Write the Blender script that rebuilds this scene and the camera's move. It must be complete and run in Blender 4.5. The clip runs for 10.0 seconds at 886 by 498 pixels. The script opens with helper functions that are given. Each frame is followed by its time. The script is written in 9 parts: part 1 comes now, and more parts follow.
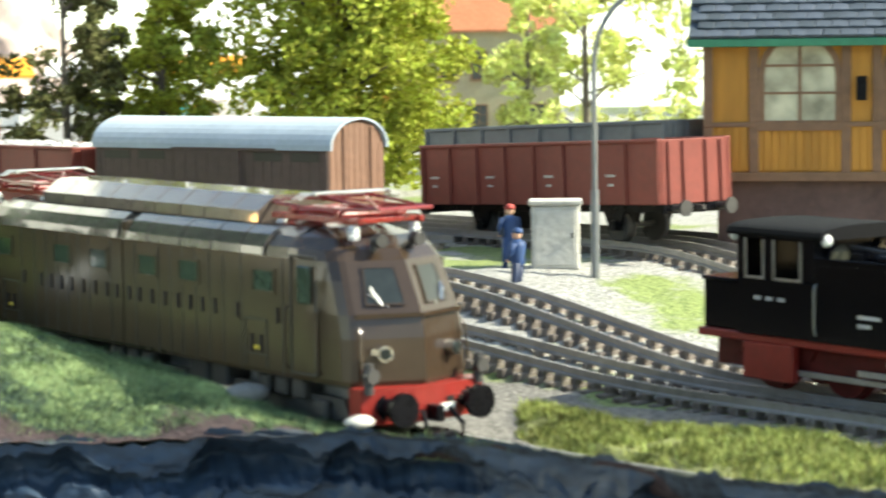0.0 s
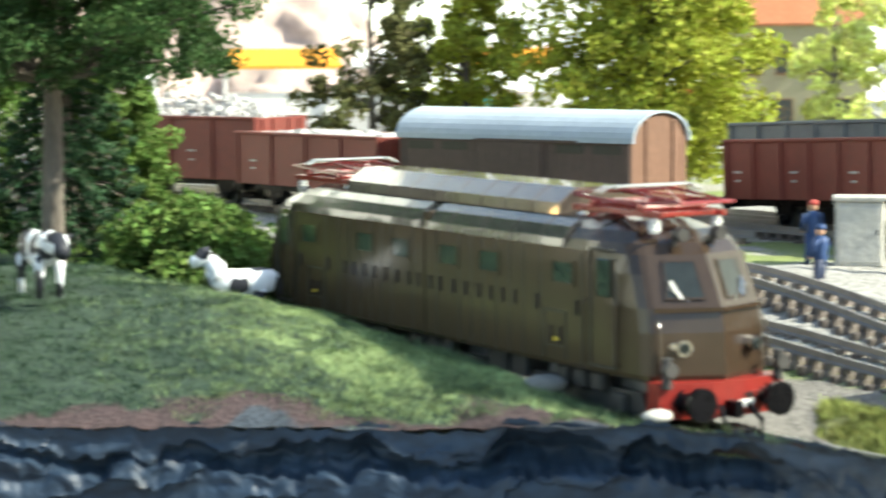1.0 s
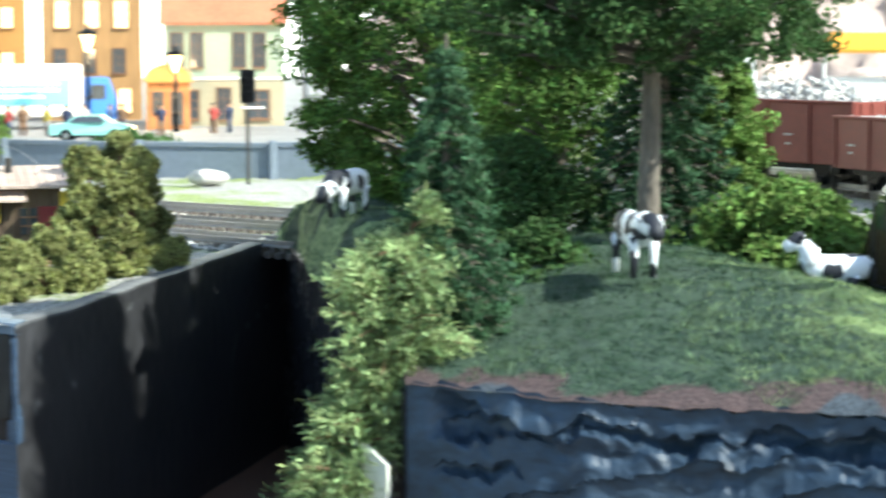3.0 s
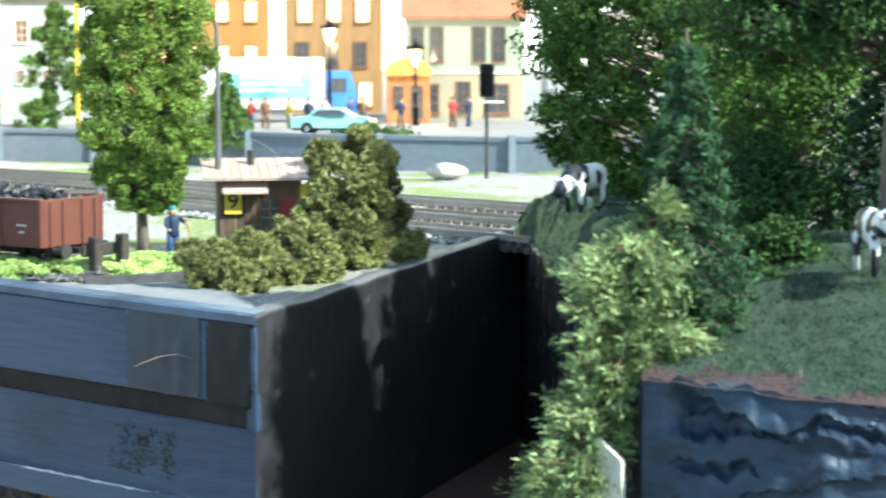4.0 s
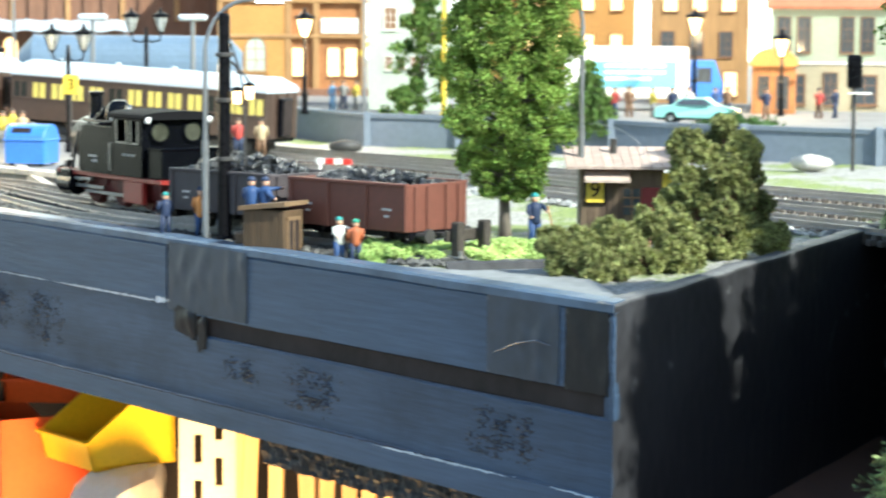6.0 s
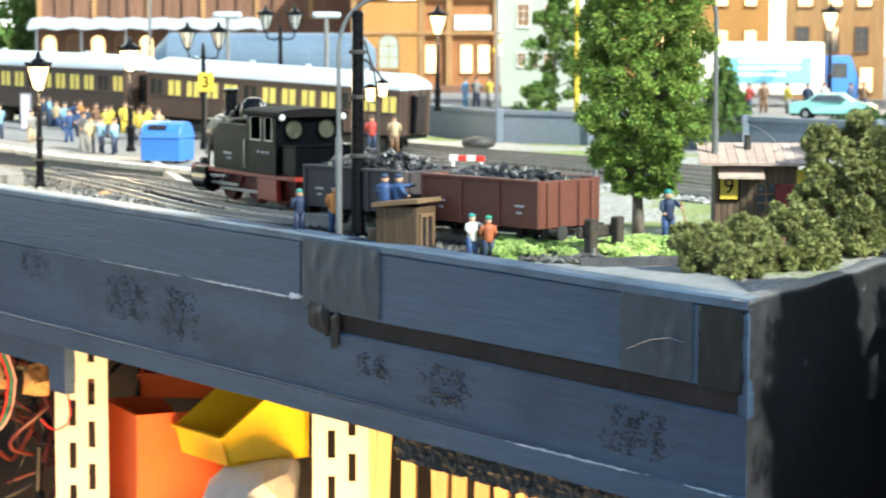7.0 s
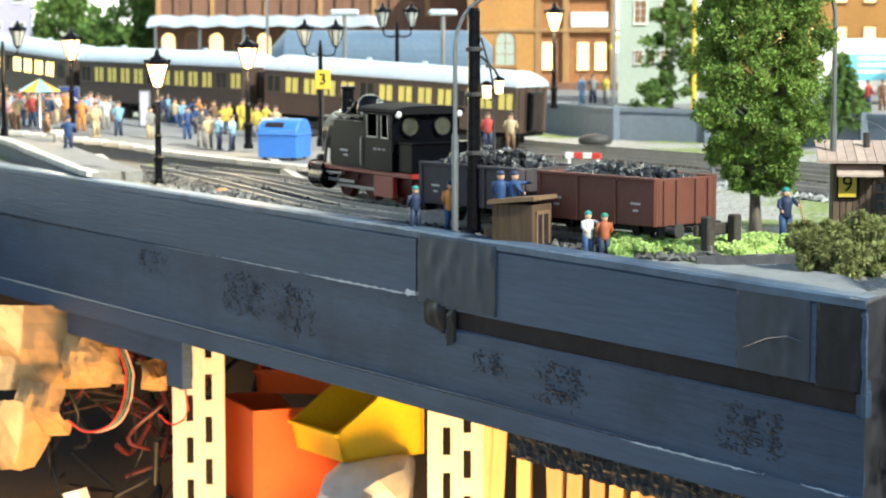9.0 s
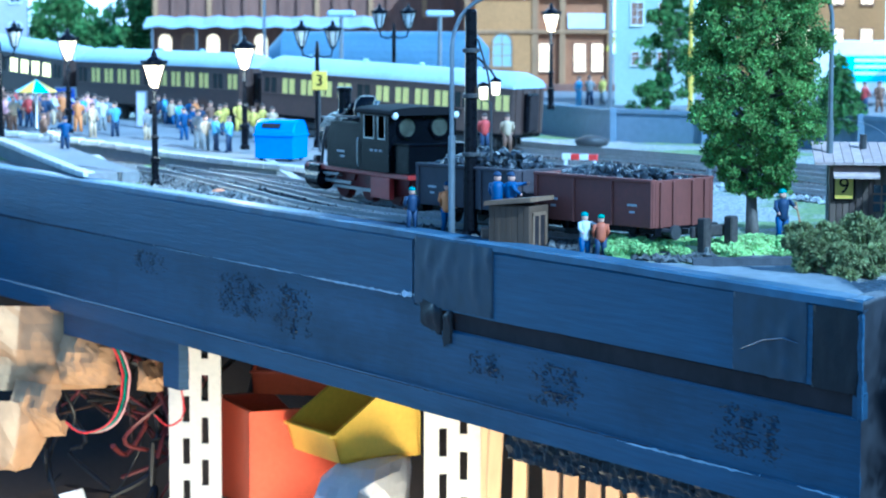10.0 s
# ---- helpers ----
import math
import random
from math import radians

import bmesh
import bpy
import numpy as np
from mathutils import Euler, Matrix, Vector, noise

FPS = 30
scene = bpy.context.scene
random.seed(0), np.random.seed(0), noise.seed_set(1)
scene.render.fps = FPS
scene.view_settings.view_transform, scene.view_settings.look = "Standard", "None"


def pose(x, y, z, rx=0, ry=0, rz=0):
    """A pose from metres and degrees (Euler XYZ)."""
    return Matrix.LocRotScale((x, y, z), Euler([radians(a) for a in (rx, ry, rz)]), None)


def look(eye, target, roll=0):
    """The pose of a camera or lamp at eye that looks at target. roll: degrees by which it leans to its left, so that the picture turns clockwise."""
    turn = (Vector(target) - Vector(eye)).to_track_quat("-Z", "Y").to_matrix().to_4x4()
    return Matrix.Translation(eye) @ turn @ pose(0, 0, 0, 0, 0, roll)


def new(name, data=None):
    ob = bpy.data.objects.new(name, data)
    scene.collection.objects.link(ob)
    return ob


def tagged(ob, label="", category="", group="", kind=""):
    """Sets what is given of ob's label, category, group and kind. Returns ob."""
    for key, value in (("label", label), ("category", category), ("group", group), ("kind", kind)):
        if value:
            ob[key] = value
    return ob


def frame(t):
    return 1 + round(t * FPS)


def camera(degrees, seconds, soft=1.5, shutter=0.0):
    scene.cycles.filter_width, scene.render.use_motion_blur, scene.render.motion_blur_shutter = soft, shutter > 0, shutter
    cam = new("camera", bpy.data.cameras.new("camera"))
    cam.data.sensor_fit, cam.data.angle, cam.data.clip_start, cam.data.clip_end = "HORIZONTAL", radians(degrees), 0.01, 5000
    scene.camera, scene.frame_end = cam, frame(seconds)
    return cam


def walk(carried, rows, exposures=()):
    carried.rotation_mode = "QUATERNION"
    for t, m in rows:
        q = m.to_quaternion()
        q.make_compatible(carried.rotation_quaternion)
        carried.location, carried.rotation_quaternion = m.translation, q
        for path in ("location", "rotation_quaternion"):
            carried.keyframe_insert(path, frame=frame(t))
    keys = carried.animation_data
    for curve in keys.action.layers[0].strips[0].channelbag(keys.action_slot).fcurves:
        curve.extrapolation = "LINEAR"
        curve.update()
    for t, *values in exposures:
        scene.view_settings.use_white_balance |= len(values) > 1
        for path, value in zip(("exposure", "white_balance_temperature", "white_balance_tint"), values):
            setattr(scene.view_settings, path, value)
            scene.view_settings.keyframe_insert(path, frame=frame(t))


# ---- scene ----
cam = camera(21.15, 10.0, soft=2.0, shutter=0.5)
cam.data.dof.use_dof = True
cam.data.dof.focus_distance, cam.data.dof.aperture_fstop = 0.80, 52.0

# The eye stands 88 mm above the yard and turns; one row: seconds, turn, tilt, roll in degrees.
EYE = (0.0, 0.0, 0.088)
TURNS = [
    (0.0, -42.105, -4.941, -0.718),
    (0.5, -39.046, -4.984, -0.528),
    (1.0, -34.834, -5.055, -0.357),
    (1.5, -31.21, -5.131, -0.277),
    (2.0, -27.829, -5.209, -0.074),
    (2.5, -23.683, -5.315, -0.203),
    (3.0, -20.516, -5.407, -0.101),
    (3.2, -19.019, -5.429, -0.192),
    (4.3, -13.388, -5.572, 0.234),
    (4.5, -12.377, -5.594, 0.332),
    (5.0, -10.257, -5.677, 0.4),
    (5.5, -8.315, -5.741, 0.358),
    (6.0, -6.032, -5.836, 0.394),
    (6.2, -5.078, -5.87, 0.364),
    (7.3, -1.744, -5.951, 0.02),
    (7.5, -0.818, -5.978, -0.015),
    (8.0, 0.055, -6.0, 0.027),
    (8.5, 0.015, -6.001, 0.008),
    (9.0, -0.0, -6.0, -0.0),
    (9.5, -0.006, -5.994, 0.046),
    (10.0, -0.083, -5.97, 0.086),
]
walk(cam, [(t, pose(*EYE, 90 + tilt, 0, turn) @ pose(0, 0, 0, 0, 0, roll)) for t, turn, tilt, roll in TURNS],
     exposures=[(0.0, 1.2, 7000, 0), (1.5, 1.2, 6700, 0), (2.5, 1.2, 6300, -1), (4.5, 1.2, 5950, -2), (6.0, 1.1, 6100, -1), (7.5, 0.8, 6250, 0), (8.2, 0.65, 6300, 0),
                (9.45, 0.65, 6300, 0), (9.7, 0.55, 4900, -2), (10.0, 0.42, 3580, -6)])

# ---- light: open sky, low sun from the right, warm lamp below the table ----
world = bpy.data.worlds.new("sky")
scene.world = world
world.use_nodes = True
wn = world.node_tree.nodes
sky = wn.new("ShaderNodeTexSky")
sky.sky_type, sky.sun_disc = "NISHITA", False
SUN_AZ, SUN_EL = 138.0, 40.0
sky.sun_elevation, sky.sun_rotation = radians(SUN_EL), radians(SUN_AZ)
world.node_tree.links.new(sky.outputs[0], wn["Background"].inputs["Color"])
wn["Background"].inputs["Strength"].default_value = 0.15

sun = new("sun", bpy.data.lights.new("sun", "SUN"))
sun.data.energy, sun.data.angle, sun.data.color = 5.0, radians(0.6), (1.0, 0.95, 0.86)
sa, se = radians(SUN_AZ), radians(SUN_EL)
sun.matrix_world = look((math.sin(sa) * math.cos(se), math.cos(sa) * math.cos(se), math.sin(se)), (0, 0, 0))

# ---- materials ----
def link(nt, a, b):
    nt.links.new(a, b)


def mat(name, col, rough=0.6, metal=0.0, var=0.2, big=30.0, fine=400.0, bump=0.15, spec=0.4, tint=None, rnd=0.0,
        island=0.0, coat=0.0, stretch=(1, 1, 1), translucent=0.0, rvar=0.1):
    """Procedural surface: two scales of mottling, fine relief, and a shift from piece to piece."""
    m = bpy.data.materials.new(name)
    m.use_nodes = True
    nt = m.node_tree
    n = nt.nodes
    bsdf = n["Principled BSDF"]
    tc = n.new("ShaderNodeTexCoord")
    mp = n.new("ShaderNodeMapping")
    mp.inputs["Scale"].default_value = stretch
    link(nt, tc.outputs["Object"], mp.inputs["Vector"])
    na, nb = n.new("ShaderNodeTexNoise"), n.new("ShaderNodeTexNoise")
    for node, sc, det in ((na, big, 3), (nb, fine, 4)):
        node.inputs["Scale"].default_value = sc
        node.inputs["Detail"].default_value = det
        link(nt, mp.outputs[0], node.inputs["Vector"])
    add = n.new("ShaderNodeMath")
    add.operation = "ADD"
    link(nt, na.outputs["Fac"], add.inputs[0])
    link(nt, nb.outputs["Fac"], add.inputs[1])
    rng = n.new("ShaderNodeMapRange")
    rng.inputs["From Min"].default_value, rng.inputs["From Max"].default_value = 0.65, 1.35
    link(nt, add.outputs[0], rng.inputs["Value"])
    mix = n.new("ShaderNodeMix")
    mix.data_type = "RGBA"
    lo = [c * (1 - var) for c in col]
    hi = [min(1.0, c * (1 + var)) for c in (tint or col)]
    mix.inputs["A"].default_value = (*lo, 1)
    mix.inputs["B"].default_value = (*hi, 1)
    link(nt, rng.outputs[0], mix.inputs["Factor"])
    out = mix.outputs["Result"]
    if rnd or island:
        hsv = n.new("ShaderNodeHueSaturation")
        src = n.new("ShaderNodeObjectInfo").outputs["Random"] if rnd else n.new("ShaderNodeNewGeometry").outputs["Random Per Island"]
        r2 = n.new("ShaderNodeMapRange")
        k = rnd or island
        r2.inputs["To Min"].default_value, r2.inputs["To Max"].default_value = 1 - k, 1 + k
        link(nt, src, r2.inputs["Value"])
        link(nt, r2.outputs[0], hsv.inputs["Value"])
        r3 = n.new("ShaderNodeMapRange")
        r3.inputs["To Min"].default_value, r3.inputs["To Max"].default_value = 0.5 - 0.04 * k, 0.5 + 0.04 * k
        link(nt, src, r3.inputs["Value"])
        link(nt, r3.outputs[0], hsv.inputs["Hue"])
        link(nt, out, hsv.inputs["Color"])
        out = hsv.outputs[0]
    link(nt, out, bsdf.inputs["Base Color"])
    bsdf.inputs["Metallic"].default_value = metal
    bsdf.inputs["Specular IOR Level"].default_value = spec
    bsdf.inputs["Coat Weight"].default_value = coat
    rr = n.new("ShaderNodeMapRange")
    rr.inputs["To Min"].default_value, rr.inputs["To Max"].default_value = max(0.03, rough - rvar), min(1, rough + rvar)
    link(nt, nb.outputs["Fac"], rr.inputs["Value"])
    link(nt, rr.outputs[0], bsdf.inputs["Roughness"])
    if bump:
        bp = n.new("ShaderNodeBump")
        bp.inputs["Strength"].default_value = bump
        bp.inputs["Distance"].default_value = 0.0006
        link(nt, nb.outputs["Fac"], bp.inputs["Height"])
        link(nt, bp.outputs[0], bsdf.inputs["Normal"])
    if translucent:
        tr = n.new("ShaderNodeBsdfTranslucent")
        link(nt, out, tr.inputs["Color"])
        ms = n.new("ShaderNodeMixShader")
        ms.inputs[0].default_value = translucent
        link(nt, bsdf.outputs[0], ms.inputs[1])
        link(nt, tr.outputs[0], ms.inputs[2])
        link(nt, ms.outputs[0], n["Material Output"].inputs["Surface"])
    return m


def glow(name, col, strength):
    m = bpy.data.materials.new(name)
    m.use_nodes = True
    b = m.node_tree.nodes["Principled BSDF"]
    b.inputs["Base Color"].default_value = (*[min(1, c) for c in col], 1)
    b.inputs["Emission Color"].default_value = (*col, 1)
    b.inputs["Emission Strength"].default_value = strength
    b.inputs["Roughness"].default_value = 0.35
    return m


SLATE = mat("slate_blue_paint", (0.044, 0.073, 0.124), 0.42, var=0.28, big=14, fine=150, bump=0.45, spec=0.28, stretch=(0.35, 0.35, 5))
SLATE_LO = mat("slate_paint_rubbed", (0.038, 0.062, 0.106), 0.48, var=0.34, big=20, fine=200, bump=0.35, spec=0.25, stretch=(0.35, 0.35, 4.5))
CAPGREY = mat("slate_cap_paint", (0.075, 0.115, 0.175), 0.4, var=0.25, big=20, fine=200, bump=0.2)
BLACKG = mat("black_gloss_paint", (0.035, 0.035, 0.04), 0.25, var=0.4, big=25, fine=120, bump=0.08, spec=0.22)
TAPE = mat("dark_tape", (0.012, 0.012, 0.014), 0.4, var=0.3, bump=0.2, spec=0.2)
GAP = mat("dark_recess", (0.028, 0.022, 0.021), 0.7, var=0.4, big=40, fine=200, bump=0.3, spec=0.12)
ROCK = mat("slate_rock", (0.021, 0.037, 0.062), 0.5, var=0.6, big=40, fine=200, bump=0.45, spec=0.34, stretch=(1, 1, 2.2))
RAILM = mat("rail_steel", (0.27, 0.26, 0.25), 0.45, metal=0.55, var=0.25)
SLEEP = mat("sleeper_brown", (0.16, 0.135, 0.115), 0.85, var=0.35, rnd=0.2)
TREEBARK = mat("bark", (0.13, 0.11, 0.09), 0.9, var=0.5, big=120, fine=700, bump=1.0, stretch=(1, 1, 0.3))
BROWNB = mat("reddish_brown_bark", (0.15, 0.08, 0.05), 0.9, var=0.5, big=120, fine=700, bump=0.8)


def foliage(name, col, tint, island=0.45):
    return mat(name, col, 0.75, var=0.35, big=60, fine=500, bump=0.0, tint=tint, island=island, translucent=0.25, spec=0.2)


LEAF_DK = foliage("dark_foliage", (0.028, 0.068, 0.022), (0.07, 0.125, 0.038))
LEAF_FIR = foliage("fir_needles", (0.022, 0.065, 0.032), (0.055, 0.11, 0.05))
LEAF_MID = foliage("mid_foliage", (0.06, 0.125, 0.028), (0.16, 0.24, 0.06))
LEAF_HILL = foliage("hill_tree_foliage", (0.035, 0.085, 0.022), (0.12, 0.2, 0.045), 0.5)
# Far leaves: backlight and glare are put into this very pale colour.
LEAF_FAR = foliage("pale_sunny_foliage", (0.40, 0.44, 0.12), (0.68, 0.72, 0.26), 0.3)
LEAF_POP = foliage("poplar_foliage", (0.065, 0.14, 0.026), (0.27, 0.36, 0.08), 0.55)
LEAF_TURF = foliage("turf_flock", (0.26, 0.40, 0.10), (0.46, 0.58, 0.2), 0.3)
LEAF_WIL = foliage("pale_foliage", (0.085, 0.15, 0.065), (0.31, 0.38, 0.17), 0.55)
LEAF_OLV = foliage("olive_foliage", (0.095, 0.11, 0.038), (0.33, 0.34, 0.13), 0.5)
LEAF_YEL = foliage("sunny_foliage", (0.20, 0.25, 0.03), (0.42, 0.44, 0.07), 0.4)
LEAF_BRN = foliage("sparse_foliage", (0.075, 0.08, 0.03), (0.13, 0.13, 0.05))

ISABELLA = mat("isabella_paint", (0.068, 0.047, 0.028), 0.22, var=0.05, big=30, fine=300, bump=0.0, coat=0.12, rvar=0.015)
CASTANO = mat("chestnut_paint", (0.038, 0.025, 0.016), 0.22, var=0.08, big=30, fine=300, bump=0.0, coat=0.15, rvar=0.015)
ROOFGREY = mat("roof_lid_paint", (0.06, 0.055, 0.05), 0.2, var=0.15, big=30, fine=300, bump=0.05, coat=0.8, rvar=0.015)
ROOFBR = mat("roof_hood_paint", (0.10, 0.08, 0.065), 0.22, var=0.2, bump=0.06, rvar=0.015, coat=1.0)
PANTO = mat("pantograph_red", (0.24, 0.012, 0.010), 0.3, var=0.2, coat=0.3)
BUFRED = mat("buffer_beam_red", (0.20, 0.016, 0.012), 0.4, var=0.2)
BLK = mat("satin_black", (0.004, 0.004, 0.0055), 0.28, var=0.3, bump=0.05, spec=0.12, rvar=0.05)
IRON = mat("dark_iron", (0.04, 0.038, 0.036), 0.55, var=0.35)
ENGINE = mat("engine_black", (0.0024, 0.0028, 0.0042), 0.2, var=0.35, big=60, fine=500, bump=0.06, spec=0.13, rvar=0.04)
# Darker copy of the buffer red; shade on frames and wheels is painted in.
FRAMERED = mat("sooty_frame_red", (0.07, 0.009, 0.008), 0.55, var=0.4, big=80, fine=400, spec=0.2)
SOOT = mat("sooty_roof_black", (0.006, 0.006, 0.007), 0.75, var=0.4, big=80, fine=400, bump=0.2, spec=0.1)
CABGLASS = mat("cab_glass", (0.045, 0.047, 0.035), 0.12, var=0.5, big=120, fine=300, bump=0.0, spec=0.6)
CHROME = mat("bright_metal", (0.75, 0.75, 0.72), 0.2, metal=1.0, var=0.1)
WHITE = mat("white_plastic", (0.78, 0.77, 0.73), 0.5, var=0.06)
INSUL = mat("porcelain", (0.7, 0.7, 0.68), 0.25, var=0.1)
DARKGLASS = mat("smoked_glass", (0.02, 0.025, 0.024), 0.14, var=0.2, bump=0.0, spec=0.4, rvar=0.02)
GREENGLASS = mat("green_tinted_glass", (0.03, 0.05, 0.036), 0.1, var=0.25, bump=0.0, spec=0.8)
LINE = mat("panel_shadow_line", (0.05, 0.045, 0.035), 0.7, var=0.1)
WAGONRED = mat("wagon_red_brown", (0.17, 0.036, 0.026), 0.6, var=0.2, bump=0.15)
WAGONBR = mat("wagon_brown", (0.12, 0.042, 0.028), 0.6, var=0.2, bump=0.15)
WAGONDK = mat("wagon_dark", (0.05, 0.042, 0.045), 0.6, var=0.25, bump=0.15)
VANBR = mat("van_boards", (0.085, 0.058, 0.05), 0.65, var=0.2, bump=0.2)
# End boards: a lighter brown than the side boards.
VANEND = mat("van_end_boards", (0.19, 0.105, 0.07), 0.65, var=0.2, bump=0.2)
ROOFSIL = mat("silver_grey_roof", (0.34, 0.40, 0.46), 0.45, var=0.12, bump=0.08)
COAL = mat("coal", (0.015, 0.016, 0.018), 0.3, var=0.4, fine=900, bump=0.8, spec=0.6, island=0.5)
COACHBR = mat("coach_brown", (0.065, 0.042, 0.032), 0.45, var=0.2)
COACHROOF = mat("coach_roof", (0.44, 0.50, 0.56), 0.5, var=0.12)
WINLIT = glow("lit_window", (1.0, 0.72, 0.22), 2.6)
WINLIT2 = glow("dim_lit_window", (0.50, 0.42, 0.10), 0.38)
LAMPGLOW = glow("lamp_glass_lit", (1.0, 0.66, 0.32), 2.4)
LAMPDIM = mat("lamp_glass", (0.42, 0.43, 0.40), 0.3, var=0.1, bump=0)


def stain(m, scale, amount, lo=0.52, hi=0.6):
    """Adds dark rubbed stains with a shape of their own to a paint."""
    nt = m.node_tree
    n = nt.nodes
    b = n["Principled BSDF"]
    src = b.inputs["Base Color"].links[0].from_socket
    tc, ns, st, mx = n.new("ShaderNodeTexCoord"), n.new("ShaderNodeTexNoise"), n.new("ShaderNodeMapRange"), n.new("ShaderNodeMix")
    ns.inputs["Scale"].default_value, ns.inputs["Detail"].default_value, ns.inputs["Roughness"].default_value = scale, 6, 0.6
    link(nt, tc.outputs["Object"], ns.inputs["Vector"])
    st.inputs["From Min"].default_value, st.inputs["From Max"].default_value = lo, hi
    st.inputs["To Max"].default_value = amount
    link(nt, ns.outputs["Fac"], st.inputs["Value"])
    mx.data_type, mx.blend_type = "RGBA", "MULTIPLY"
    mx.inputs["B"].default_value = (0.25, 0.25, 0.27, 1)
    link(nt, st.outputs[0], mx.inputs["Factor"])
    link(nt, src, mx.inputs["A"])
    link(nt, mx.outputs["Result"], b.inputs["Base Color"])


stain(SLATE, 16, 0.3, 0.5, 0.7)
stain(SLATE_LO, 24, 0.45, 0.5, 0.7)
stain(CAPGREY, 25, 0.5)

# ---- building tools: all shapes are drawn in millimetres ----
MM = 0.001


def part(name, bm, material, parent=None, label="", smooth=False, kind=""):
    """Links a bmesh, drawn in millimetres, as one mesh object."""
    me = bpy.data.meshes.new(name)
    bmesh.ops.recalc_face_normals(bm, faces=bm.faces[:])
    bmesh.ops.scale(bm, vec=(MM, MM, MM), verts=bm.verts[:])
    bm.to_mesh(me)
    bm.free()
    for m in material if isinstance(material, (list, tuple)) else (material,):
        me.materials.append(m)
    if smooth:
        for p in me.polygons:
            p.use_smooth = True
    ob = new(name, me)
    if parent:
        ob.parent = parent
    if label or kind:
        tagged(ob, label=label, kind=kind)
    return ob


def raw(name, verts, faces, material, parent=None, smooth=False, kind="", index=None):
    """A large mesh straight from arrays of millimetres."""
    me = bpy.data.meshes.new(name)
    me.from_pydata((np.asarray(verts, float) * MM).tolist(), [], faces if isinstance(faces, list) else faces.tolist())
    for m in material if isinstance(material, (list, tuple)) else (material,):
        me.materials.append(m)
    if smooth:
        me.polygons.foreach_set("use_smooth", [True] * len(me.polygons))
    if index is not None:
        me.polygons.foreach_set("material_index", index)
    me.update()
    ob = new(name, me)
    if parent:
        ob.parent = parent
    if kind:
        tagged(ob, kind=kind)
    return ob


def again(ob, parent, x=0.0, y=0.0, z=0.0, rz=0.0, rx=0.0, ry=0.0, name=None):
    """Another object on the same mesh, at a place in millimetres under parent."""
    o = new(name or ob.name.split(".")[0], ob.data)
    o.parent = parent
    o.matrix_basis = pose(x * MM, y * MM, z * MM, rx, ry, rz)
    return o


def thing(name, x, y, z, rz, label, category, group="", kind=""):
    ob = new(name)
    ob.matrix_basis = pose(x * MM, y * MM, z * MM, 0, 0, rz)
    ob.empty_display_size = 0.01
    return tagged(ob, label, category, group, kind)


def box(bm, x0, y0, z0, x1, y1, z1, bev=0.0, mi=0):
    r = bmesh.ops.create_cube(bm, size=1.0, matrix=Matrix.LocRotScale(
        ((x0 + x1) / 2, (y0 + y1) / 2, (z0 + z1) / 2), None, (abs(x1 - x0), abs(y1 - y0), abs(z1 - z0))))
    faces = list({f for v in r["verts"] for f in v.link_faces})
    for f in faces:
        f.material_index = mi
    if bev:
        edges = list({e for v in r["verts"] for e in v.link_edges})
        g = bmesh.ops.bevel(bm, geom=edges, offset=bev, segments=1, affect="EDGES", profile=0.5)
        for f in g["faces"]:
            f.material_index = mi
    return bm


def cyl(bm, p, q, r, r2=None, n=10, mi=0):
    p, q = Vector(p), Vector(q)
    d = q - p
    m = Matrix.Translation((p + q) / 2) @ d.to_track_quat("Z", "Y").to_matrix().to_4x4()
    g = bmesh.ops.create_cone(bm, cap_ends=True, segments=n, radius1=r, radius2=r if r2 is None else r2, depth=d.length, matrix=m)
    for f in {f for v in g["verts"] for f in v.link_faces}:
        f.material_index = mi
    return bm


def ball(bm, c, r, sx=1, sy=1, sz=1, sub=2, mi=0):
    g = bmesh.ops.create_icosphere(bm, subdivisions=sub, radius=r, matrix=Matrix.LocRotScale(c, None, (sx, sy, sz)))
    for f in {f for v in g["verts"] for f in v.link_faces}:
        f.material_index = mi
    return bm


def rev(bm, prof, n=14, c=(0, 0, 0), mi=0):
    """Turned shape round the upright axis through c; prof: (radius, height)."""
    rings = []
    for r, z in prof:
        rings.append([bm.verts.new((c[0] + max(r, 0.01) * math.cos(2 * math.pi * i / n), c[1] + max(r, 0.01) * math.sin(2 * math.pi * i / n), c[2] + z)) for i in range(n)])
    for a, b in zip(rings, rings[1:]):
        for i in range(n):
            bm.faces.new((a[i], a[(i + 1) % n], b[(i + 1) % n], b[i])).material_index = mi
    bm.faces.new(rings[0][::-1]).material_index = mi
    bm.faces.new(rings[-1]).material_index = mi
    return bm


def loft(bm, rings, caps=True, mi=0, closed=True):
    vs = [[bm.verts.new(p) for p in ring] for ring in rings]
    n = len(vs[0])
    for a, b in zip(vs, vs[1:]):
        for i in range(n if closed else n - 1):
            bm.faces.new((a[i], a[(i + 1) % n], b[(i + 1) % n], b[i])).material_index = mi
    if caps and closed:
        bm.faces.new(vs[0][::-1]).material_index = mi
        bm.faces.new(vs[-1]).material_index = mi
    return bm


def prism(bm, poly, vec, mi=0):
    """A flat outline pushed along vec."""
    v = Vector(vec)
    return loft(bm, [[Vector(p) for p in poly], [Vector(p) + v for p in poly]], mi=mi)


